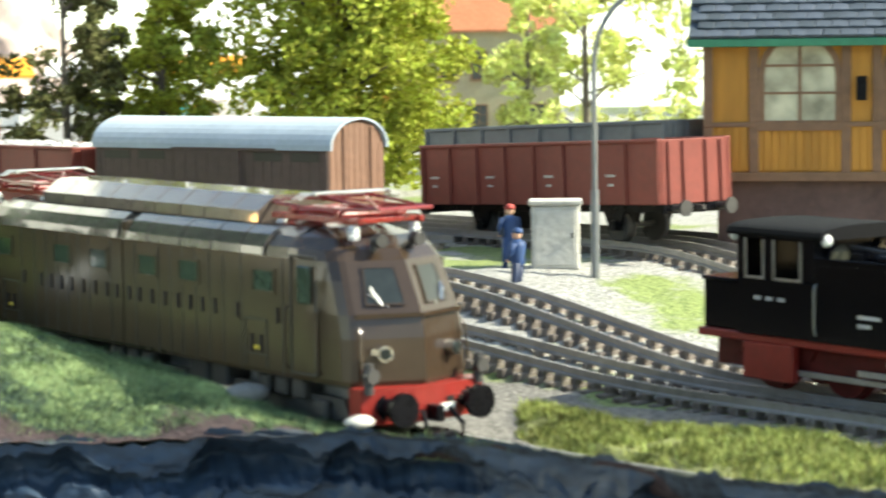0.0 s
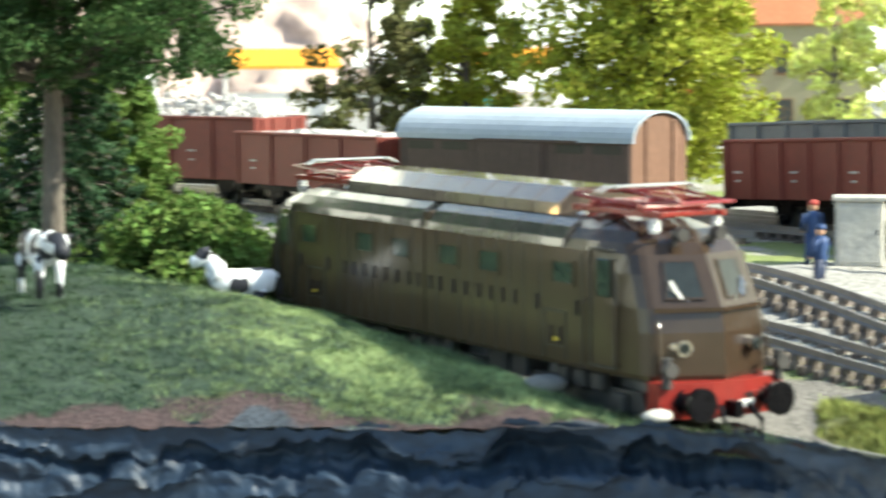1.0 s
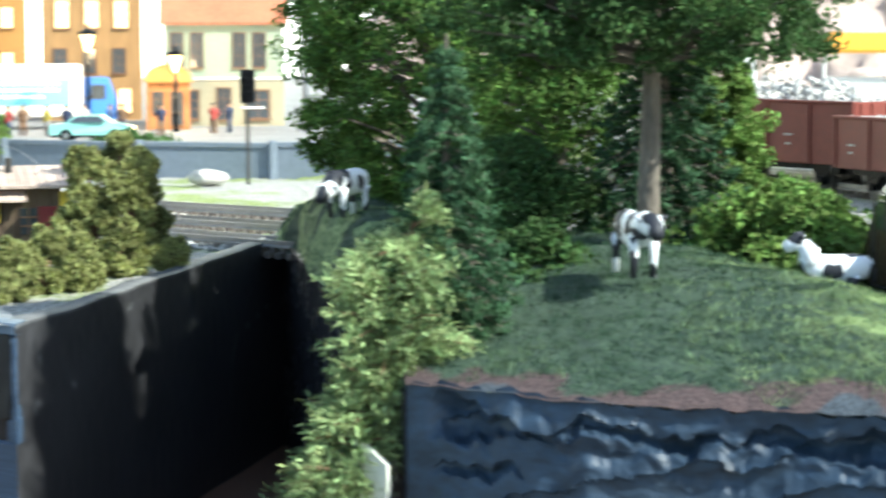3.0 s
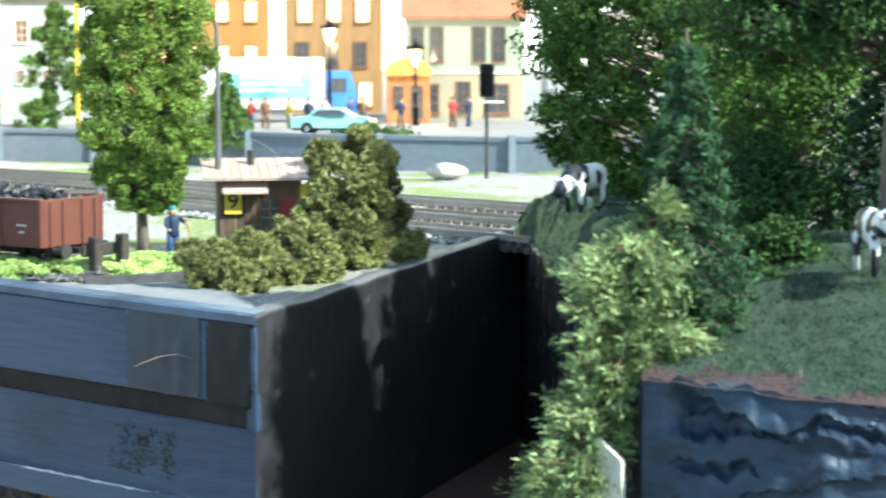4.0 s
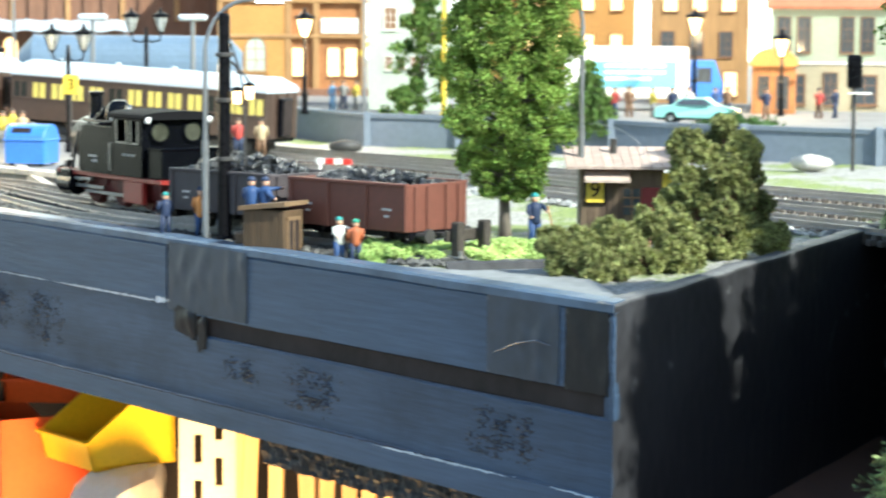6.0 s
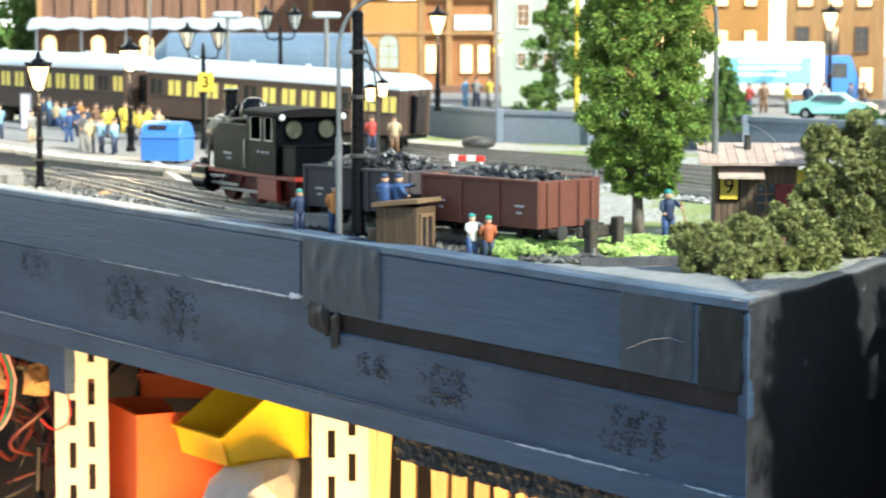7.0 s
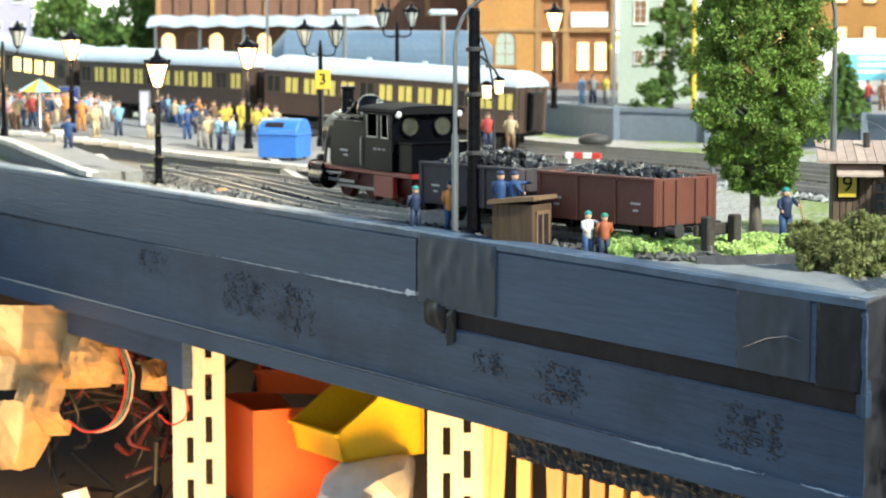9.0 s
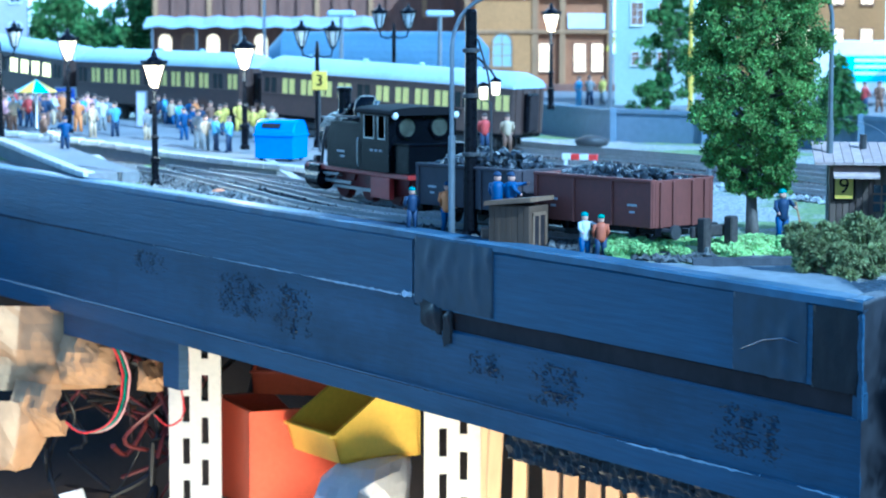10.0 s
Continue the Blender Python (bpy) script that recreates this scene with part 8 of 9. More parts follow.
def arc_lamp(x, y, z, h, reach, rz, label, lit=True, r=0.9):
    la = thing("arc_street_lamp", x, y, z, rz, label, "street lamp", "tall curved street lamps")
    bm = nb()
    cyl(bm, (0, 0, -2), (0, 0, h * 0.42), r * 1.45, n=12)
    pts = [(0, 0, h * 0.4), (0, 0, h * 0.78)] + [(reach * (1 - math.cos(a)), 0, h * 0.78 + h * 0.22 * math.sin(a)) for a in np.linspace(0.15, math.pi / 2, 9)]
    tube(bm, pts, [r] * 2 + [r * 0.9] * 9, 8)
    part("mast", bm, GREYM, la)
    bm = nb()
    loft(bm, [[(reach + q, w, h + zz) for w, zz in ((-s, -0.4), (-s * 0.7, 1.0), (s * 0.7, 1.0), (s, -0.4))] for q, s in ((-1, 1.0), (3, 2.2), (12, 2.4), (15, 1.0))])
    hd = part("lamp_head", bm, GREYM, la)
    bm = nb()
    box(bm, reach + 2, -1.8, h - 1.2, reach + 12, 1.8, h - 0.3, 0.3)
    part("diffuser", bm, glow_white if lit else LAMPDIM, hd)


glow_white = glow("cool_lamp_diffuser", (1.0, 0.95, 0.9), 3.0)
arc_lamp(4.5, 886, 0, 90, 17, -10, "tall grey curved street lamp at the table edge, lit")
arc_lamp(147, 893, 0, 103, -19, 0, "tall grey curved street lamp behind the hut", lit=False)
arc_lamp(516, 502, 0, 103, 16, -55, "tall grey curved street lamp by the signal box", lit=False)
arc_lamp(474, 1530, 16, 90, -14, 0, "grey curved street lamp on the square", lit=False, r=1.6)


def black_mast(x, y, z, h):
    ma = thing("catenary_mast", x, y, z, 0, "thick black tapered mast with fittings and small lit lamps", "mast")
    bm = nb()
    rev(bm, [(4.2, 0), (4.2, 1.4), (2.7, 2.6), (2.45, h * 0.5), (2.2, h), (1.6, h + 1)], 14)
    part("post", bm, BLK, ma)
    bm = nb()
    box(bm, -4.6, -4.6, -0.6, 4.6, 4.6, 1.0, 0.3)
    part("foot_plate", bm, IRON, ma)
    for zz in (h * 0.36, h * 0.62, h * 0.82):
        bm = nb()
        rev(bm, [(2.9, 0), (3.3, 0.3), (3.3, 1.4), (2.9, 1.7)], 14, (0, 0, zz))
        part("collar", bm, IRON, ma)
    bm = nb()
    tube(bm, [(2.5, 0, h * 0.80), (7.5, -1, h * 0.74), (9.5, -1, h * 0.70)], 0.5, 6)
    tube(bm, [(2.5, 0, h * 0.62), (7.5, -1, h * 0.60), (7.6, -1, h * 0.34)], 0.45, 6)
    tube(bm, [(2.5, -1, h * 0.88), (6.0, -1, h * 0.74), (7.8, -1, h * 0.62)], 0.4, 6)
    part("bracket", bm, IRON, ma)
    for dx, dz in ((4.6, 0.66), (9.2, 0.68)):
        bm = nb()
        rev(bm, [(0.9, -4.0), (1.5, -3.4), (1.7, 0.6), (1.0, 1.6)], 10, (dx, -2.0, h * dz))
        part("signal_lamp", bm, LAMPGLOW, ma, "small glowing lamp")
        bm = nb()
        rev(bm, [(2.0, 1.0), (2.0, 1.8), (0.6, 2.6)], 10, (dx, -2.0, h * dz))
        part("lamp_hood", bm, BLK, ma)


black_mast(11.6, 884, 0, 84)


def t_lamp(x, y, z, h):
    la = thing("flat_top_lamp", x, y, z, 0, "grey post with a flat white lamp on top", "street lamp", "flat-topped lamps")
    bm = nb()
    cyl(bm, (0, 0, 0), (0, 0, h), 1.4, n=10)
    part("post", bm, GREYM, la)
    bm = nb()
    box(bm, -9, -3, h, 9, 3, h + 4, 1.2)
    part("lamp_box", bm, COACHROOF, la)


t_lamp(-62, 1500, 12, 66)
t_lamp(0, 1500, 12, 66)


def slim_post(x, y, z, h, r, material, label, category="post", name="post"):
    bm = nb()
    cyl(bm, (0, 0, -2), (0, 0, h), r, r * 0.8, n=10)
    rev(bm, [(r * 1.5, -1), (r * 1.5, 1.2), (r, 2)], 10)
    ob = part(name, bm, material)
    ob.matrix_basis = pose(x * MM, y * MM, z * MM)
    tagged(ob, label, category)


slim_post(113, 994, 0, 40, 1.3, GREYM, "short grey metal post beside the tracks")
slim_post(164.6, 1560, 16, 90, 1.8, mat_yell, "yellow-painted catenary mast at the street", "mast", "yellow_mast")
slim_post(112, 1560, 16, 80, 1.4, GREYM, "slim grey mast in front of the station", "mast", "grey_mast")
slim_post(-140, 1900, 16, 90, 1.4, GREYM, "slim grey mast behind the coaches", "mast", "grey_mast")


def signal(x, y, z, h):
    s = thing("railway_signal", x, y, z, -15, "black light signal on a slim post with white platform", "signal")
    bm = nb()
    cyl(bm, (0, 0, 0), (0, 0, h), 1.0, n=8)
    part("post", bm, IRON, s)
    bm = nb()
    box(bm, -4, -2, h - 4, 4, 2, h + 14, 1.0)
    for k in range(3):
        cyl(bm, (0, -2, h + 1 + 4 * k), (0, -3.4, h + 1 + 4 * k), 1.3, n=10)
    part("signal_head", bm, BLK, s)
    bm = nb()
    box(bm, -3, -4, h - 7, 9, 2, h - 6, 0.2)
    part("service_step", bm, WHITE, s)


signal(350, 1235, 2, 48)

# ---- platform ----
def platform(pts, top, depth, label):
    """Raised platform with single kerb stones along its front edge."""
    line = spline([(x, y) for x, y in pts], 14.0)
    pf = thing("platform", 0, 0, 0, 0, label, "platform", kind="structure")
    bm = nb()
    rings = []
    for i, p in enumerate(line):
        t = line[min(i + 1, len(line) - 1)] - line[max(i - 1, 0)]
        t = t / np.linalg.norm(t)
        nx, ny = t[1], -t[0]
        if nx * p[0] + ny * p[1] < 0:
            nx, ny = -nx, -ny
        z = top + 7.0 * max(0, (-p[0] - 150) / 100.0)
        rings.append([(p[0] + nx * 2, p[1] + ny * 2, -3), (p[0] + nx * 2, p[1] + ny * 2, z - 0.4), (p[0] + nx * depth, p[1] + ny * depth, z - 0.2), (p[0] + nx * depth, p[1] + ny * depth, -3)])
    loft(bm, rings)
    part("platform_surface", bm, STREET, pf)
    sb = nb()
    box(sb, -6.8, -0.5, -2.6, 6.8, 5.5, 0.3, 0.35)
    first = None
    for i in range(len(line) - 1):
        p, q = line[i], line[i + 1]
        z = top + 7.0 * max(0, (-(p[0] + q[0]) / 2 - 150) / 100.0)
        m = ((p[0] + q[0]) / 2, (p[1] + q[1]) / 2, z)
        ang = math.degrees(math.atan2(q[1] - p[1], q[0] - p[0]))
        d = Vector((q[0] - p[0], q[1] - p[1]))
        if Vector((-d.y, d.x)).dot(Vector((m[0], m[1]))) < 0:
            ang += 180
        if first is None:
            first = part("kerb_stone", sb, STONE, pf)
            first.matrix_basis = pose(m[0] * MM, m[1] * MM, m[2] * MM, 0, 0, ang)
        else:
            again(first, pf, *m, ang, name="kerb_stone")
    return pf


platform([(-62, 1150), (-87, 1182), (-115, 1220), (-171, 1300), (-230, 1340), (-420, 1440)], 7, 130, "raised island platform with pale kerb stones")
platform([(-172, 1146), (-181, 1165), (-215, 1248), (-248, 1329), (-300, 1420)], 3.5, 28, "front platform with pale kerb and paved ramp")
bm = nb()
prism(bm, [(-86, 1208, 6.8), (-64, 1128, 0.6), (-52, 1202, 0.6), (-72, 1276, 6.8)], (0, 0, -4))
tagged(part("platform_ramp", bm, STREET), "paved ramp at the end of the platform", "ramp", kind="structure")
bm = nb()
prism(bm, [(-89, 1206, 7.8), (-67, 1127, 1.4), (-63, 1129, 1.4), (-85, 1208, 7.8)], (0, 0, -5))
tagged(part("ramp_kerb", bm, STONE), "pale stone kerb beside the end ramp of the platform", "kerb", kind="structure")

bm = nb()
prism(bm, [(-210, 1282, 4.0), (-183, 1191, 0.6), (-158, 1172, 0.6), (-190, 1286, 4.0)], (0, 0, -3))
tagged(part("platform_ramp", bm, STREET), "paved ramp at the end of the front platform", "ramp", kind="structure")
bm = nb()
prism(bm, [(-187.6, 1271.0, 5.6), (-155.7, 1156.8, 1.8), (-151.2, 1158.8, 1.8), (-183.1, 1273.0, 5.6)], (0, 0, -5))
tagged(part("ramp_kerb", bm, STONE), "pale stone kerb beside the platform ramp", "kerb", kind="structure")

# ---- coaches on the platform line ----
for (ax, ay, az_), (bx, by, bz), cw, clab in (((54, 1339, 2), (-104, 1446, 10), WINLIT2, "long brown passenger coach with pale roof at the platform"),
                                              ((-106, 1450, 10.2), (-230, 1566, 11.8), WINLIT2, "long brown passenger coach with dimly lit windows at the platform"),
                                              ((-232, 1570, 12), (-340, 1694, 22), WINLIT, "brown passenger coach with brightly lit windows at the platform")):
    span = math.hypot(ax - bx, ay - by)
    crz, tip = math.degrees(math.atan2(ay - by, ax - bx)), math.degrees(math.atan2(bz - az_, span))
    co = coach(0, 0, 0, crz, span - 12, cw, clab)
    co.matrix_basis = pose((ax + bx) / 2 * MM, (ay + by) / 2 * MM, (az_ + bz) / 2 * MM, 0, tip, crz)


def far_coach(x, y, z, rz):
    c = thing("blue_roof_coach", x, y, z, rz, "passenger coach with slate-blue rounded roof on the back track", "railway coach")
    bm = nb()
    box(bm, -75, -16, 2, 75, 16, 23, 0.6)
    part("body", bm, mat("dark_brown_coach", (0.05, 0.03, 0.026), 0.5, var=0.2), c)
    bm = nb()
    loft(bm, [[(q, 17 * k * math.cos(a), 22 + 24 * k * math.sin(a) ** 0.8) for a in np.linspace(0, math.pi, 17)] for q, k in ((-76, 0.55), (-66, 1), (66, 1), (76, 0.55))])
    part("roof", bm, mat("slate_blue_roof", (0.11, 0.16, 0.225), 0.5, var=0.15), c)
    for i in range(9):
        bm = nb()
        box(bm, -66 + 15 * i, -16.4, 10, -56 + 15 * i, -15.9, 19)
        part("window", bm, PANE, c)


far_coach(-42, 1640, 21, -4)


def blue_bin(x, y, z, rz):
    b = thing("recycling_bin", x, y, z, rz, "bright blue recycling container with rounded lid and slot", "bin")
    bm = nb()
    prof = [(-9, 0), (9, 0), (9.6, 10)] + [(9.6 * math.cos(a), 12 + 7.6 * math.sin(a)) for a in np.linspace(0, math.pi, 13)] + [(-9.6, 10)]
    rings = [[(q, u * k, v) for u, v in prof] for q, k in ((-11.0, 0.9), (-10.2, 1.0), (10.2, 1.0), (11.0, 0.9))]
    loft(bm, rings)
    part("body", bm, BLUE, b)
    bm = nb()
    box(bm, -11.4, -10.2, 11.2, 11.4, 10.2, 12.2, 0.3)
    part("lid_rim", bm, BLUE, b)
    bm = nb()
    prism(bm, [(-7, -8.4, 15.2), (3, -8.4, 15.2), (3, -6.7, 17.4), (-7, -6.7, 17.4)], (0, -0.5, 0.4))
    part("slot", bm, GAP, b)
    for xx in (-8, 8):
        for yy in (-7, 7):
            bm = nb()
            cyl(bm, (xx - 0.8, yy, 0), (xx + 0.8, yy, 0), 1.2, n=10)
            part("castor", bm, BLK, b)


blue_bin(-81, 1212, 8.2, -20)


def board_sign(x, y, z, rz, w, h, material, label):
    s = thing("poster_board", x, y, z, rz, label, "poster board")
    bm = nb()
    box(bm, -w / 2, -0.8, 2, w / 2, 0.8, h, 0.3)
    part("frame", bm, GREYM, s)
    bm = nb()
    box(bm, -w / 2 + 1, -1.2, 4, w / 2 - 1, -0.85, h - 1)
    part("poster", bm, material, s)


board_sign(-178, 1418, 9.2, -10, 7, 25, mat("pale_poster", (0.50, 0.50, 0.68), 0.6, var=0.25, big=120, fine=500), "narrow pale lilac poster board on the platform")
board_sign(-175, 1541, 9.0, -10, 16, 18, mat("lilac_poster", (0.36, 0.38, 0.58), 0.6, var=0.4, big=160, fine=600), "lilac poster board on the platform")
board_sign(-234, 1487, 13.2, -10, 14, 21, mat("deep_blue_poster", (0.03, 0.05, 0.26), 0.5, var=0.3, big=120, fine=500), "dark blue poster board on the platform")


def parasol(x, y, z):
    p = thing("parasol", x, y, z, 0, "yellow and blue striped parasol on the platform", "parasol")
    bm = nb()
    cyl(bm, (0, 0, 0), (0, 0, 24), 0.6, n=8)
    part("pole", bm, WHITE, p)
    for k in range(8):
        a, b = k * math.pi / 4, (k + 1) * math.pi / 4
        bm = nb()
        prism(bm, [(0, 0, 28), (12 * math.cos(a), 12 * math.sin(a), 21), (12 * math.cos(b), 12 * math.sin(b), 21)], (0, 0, 0.4))
        part("panel", bm, mat_yell if k % 2 else LTBLUE, p)


parasol(-229, 1349, 15.2)


def yellow_sign(x, y, z, h):
    s = thing("track_sign", x, y, z, 0, "small yellow track sign with a black 3 on a post", "sign")
    bm = nb()
    cyl(bm, (0, 0, 0), (0, 0, h), 0.6, n=8)
    part("post", bm, IRON, s)
    bm = nb()
    box(bm, -4, -1, h - 2, 4, 0, h + 8, 0.4)
    pl = part("plate", bm, mat_yell, s)
    cu = bpy.data.curves.new("figure_three", "FONT")
    cu.body, cu.size, cu.align_x, cu.align_y, cu.extrude = "3", 8.0 * MM, "CENTER", "CENTER", 0.15 * MM
    cu.materials.append(BLK)
    fig = new("figure_three", cu)
    fig.parent = pl
    fig.matrix_basis = pose(0, -1.2 * MM, (h + 3) * MM, 90, 0, 0)


yellow_sign(-62, 1226, 10, 34)


def hut(x, y, z, rz):
    h = thing("lamp_hut", x, y, z, rz, "small brown wooden hut with sloping flat roof", "hut")
    h.matrix_basis = h.matrix_basis @ Matrix.Diagonal((0.8, 0.85, 1.0, 1.0))
    bm = nb()
    box(bm, -11, -7, 0, 11, 7, 15.5, 0.3)
    part("wall", bm, TIMBER_H, h)
    for i in range(7):
        bm = nb()
        box(bm, -10.9 + 3.12 * i, -7.4, 0.5, -8.0 + 3.12 * i, -7, 15, 0.1)
        part("board", bm, TIMBER_H, h)
    bm = nb()
    prism(bm, [(-12.5, -9, 15), (12.5, -9, 17.2), (12.5, -9, 18.8), (-12.5, -9, 16.6)], (0, 18, 0))
    part("roof", bm, TIMBER_L, h)
    # Near-black sheet paints the shade inside two open doorways.
    bm = nb()
    box(bm, 11, -4.5, 0.5, 11.5, 3.5, 12, 0.1)
    part("door", bm, GAP, h)
    bm = nb()
    for a in ((11, -5.6, 0, 11.9, -4.5, 13), (11, 3.5, 0, 11.9, 4.6, 13), (11, -5.6, 12, 11.9, 4.6, 13.2)):
        box(bm, *a)
    part("door_frame", bm, TIMBER_L, h)
    bm = nb()
    box(bm, 11.5, -1.0, 0.5, 11.8, 0.0, 12, 0.1)
    part("door_post", bm, TIMBER_L, h)


TIMBER_H = mat("hut_boards", (0.08, 0.05, 0.026), 0.7, var=0.3, big=60, fine=400, bump=0.4, stretch=(1, 1, 0.2))
TIMBER_L = mat("hut_roof_boards", (0.17, 0.11, 0.06), 0.7, var=0.25, big=60, fine=400, bump=0.3)
hut(28.4, 848, 0, -36)


def crossing_shed(x, y, z, rz):
    """Boarded shed with plank roof, small canopy, red shutters and a yellow number plate."""
    s = thing("trackside_shed", x, y, z, rz, "weathered boarded shed with plank roof and yellow number plate", "shed")
    for i in range(13):
        bm = nb()
        xx = -15 + 2.4 * i
        box(bm, xx, -11.4, 0, xx + 2.2, -10.2, 27, 0.15)
        part("board", bm, SHEDW, s)
    for i in range(9):
        bm = nb()
        yy = -10 + 2.4 * i
        for xx in (-15.2, 15.0):
            box(bm, xx, yy, 0, xx + 1.2, yy + 2.2, 28, 0.15)
        part("board", bm, SHEDW, s)
    bm = nb()
    box(bm, -14.5, -10.2, 0, 14.8, 11, 27)
    part("core_wall", bm, SHEDW, s)
    for i in range(12):
        bm = nb()
        xx = -21 + 3.6 * i
        prism(bm, [(xx, -17, 27.6), (xx + 3.4, -17, 27.6), (xx + 3.4, 14, 33.5), (xx, 14, 33.5)], (0, 0, 1.0))
        part("roof_plank", bm, SHEDROOF, s)
    bm = nb()
    prism(bm, [(-14, -17.5, 22.6), (3, -17.5, 22.6), (3, -11, 26), (-14, -11, 26)], (0, 0, 0.8))
    part("canopy", bm, SHEDROOF, s)
    bm = nb()
    box(bm, -13.5, -12.2, 14.5, -6.2, -11.5, 24, 0.2)
    pl = part("number_plate", bm, mat_yell, s, "yellow enamel plate with black figure")
    bm = nb()
    for a in ((-13.9, -12.5, 14.1, -13.2, -11.9, 24.4), (-6.5, -12.5, 14.1, -5.8, -11.9, 24.4), (-13.9, -12.5, 14.1, -5.8, -11.9, 14.7), (-13.9, -12.5, 23.8, -5.8, -11.9, 24.4)):
        box(bm, *a, 0.1)
    part("plate_border", bm, BLK, pl)
    cu = bpy.data.curves.new("figure", "FONT")
    cu.body, cu.size, cu.align_x, cu.align_y, cu.extrude = "9", 8.4 * MM, "CENTER", "CENTER", 0.15 * MM
    tmp = bpy.data.objects.new("figure", cu)
    me = bpy.data.meshes.new_from_object(tmp)
    bpy.data.objects.remove(tmp)
    me.materials.clear()
    me.materials.append(BLK)
    o = new("figure", me)
    o.parent = pl
    o.matrix_basis = pose(-9.9 * MM, -12.45 * MM, 19.3 * MM, 90, 0, 0)
    bm = nb()
    box(bm, 1, -12.0, 10, 7, -11.4, 20, 0.2)
    wn_ = part("window", bm, PANE, s)
    bm = nb()
    for zz in (13.3, 16.6):
        box(bm, 1, -12.3, zz - 0.3, 7, -12.0, zz + 0.3)
    box(bm, 3.7, -12.3, 10, 4.3, -12.0, 20)
    part("glazing_bar", bm, FRAMEB, wn_)
    bm = nb()
    box(bm, 7.6, -12.6, 9.6, 14.5, -11.5, 20.5, 0.2)
    part("shutter", bm, mat("dark_red_paint", (0.20, 0.03, 0.03), 0.5, var=0.2), s, "dark red shutter")
    bm = nb()
    box(bm, 15.5, -12.3, 20.4, 19, -11.6, 26, 0.2)
    part("side_plate", bm, mat_yell, s, "second yellow plate")
    bm = nb()
    cyl(bm, (-2, 4, 31), (-2, 4, 38), 1.4, n=10)
    part("stove_pipe", bm, IRON, s)


bm = nb()
tube(bm, [tuple(q) for q in spline([(150, 893, 44), (156, 890, 43.5), (163, 888, 41), (168, 886, 37), (170, 884, 33.2), (166, 882, 32.6)], 1.5)], 0.15, 5)
tagged(part("cable", bm, GREYM), "thin pale cable looping over the shed roof", "cable")
SHEDW = mat("weathered_boards", (0.11, 0.075, 0.05), 0.8, var=0.3, big=60, fine=500, bump=0.5, rnd=0.25, stretch=(1, 1, 0.2))
SHEDROOF = mat("pinkish_planks", (0.42, 0.32, 0.27), 0.8, var=0.2, big=40, fine=300, bump=0.3, rnd=0.12)
crossing_shed(162, 894, 0, -6)


OLDWOOD = mat("tarred_timber", (0.045, 0.037, 0.03), 0.85, var=0.45, big=90, fine=500, bump=0.6)


def buffer_stop(x, y, z, rz):
    b = thing("buffer_stop", x, y, z, rz, "dark timber buffer stop at the end of the siding", "buffer stop")
    for s in (-1, 1):
        bm = nb()
        box(bm, -1.9, s * 7 - 1.9, -1, 1.9, s * 7 + 1.9, 12, 0.5)
        part("post", bm, OLDWOOD, b)
    bm = nb()
    box(bm, -4.4, -10, 5, -2.4, 10, 9, 0.4)
    part("beam", bm, OLDWOOD, b)


buffer_stop(96, 815, 2, WANG)


def stones(x0, y0, x1, y1, n, seed, material, label, zf=None):
    rg = random.Random(seed)
    bm = nb()
    for _ in range(n):
        t, o = rg.random(), rg.uniform(-9, 9)
        x, y = x0 + (x1 - x0) * t + o, y0 + (y1 - y0) * t + o * 0.4
        s = rg.uniform(0.7, 2.0)
        if math.hypot(x, y) < edge_r(math.degrees(math.atan2(x, y))) + 14:
            continue
        bmesh.ops.create_icosphere(bm, subdivisions=1, radius=s, matrix=Matrix.LocRotScale((x, y, (zf or yard_z)(x, y) + s * 0.2), Euler((rg.random() * 6, rg.random() * 6, 0)), (1, rg.uniform(.6, 1), rg.uniform(.5, .8))))
    ob = part("loose_stones", bm, material)
    tagged(ob, label, "stones", kind="stuff")


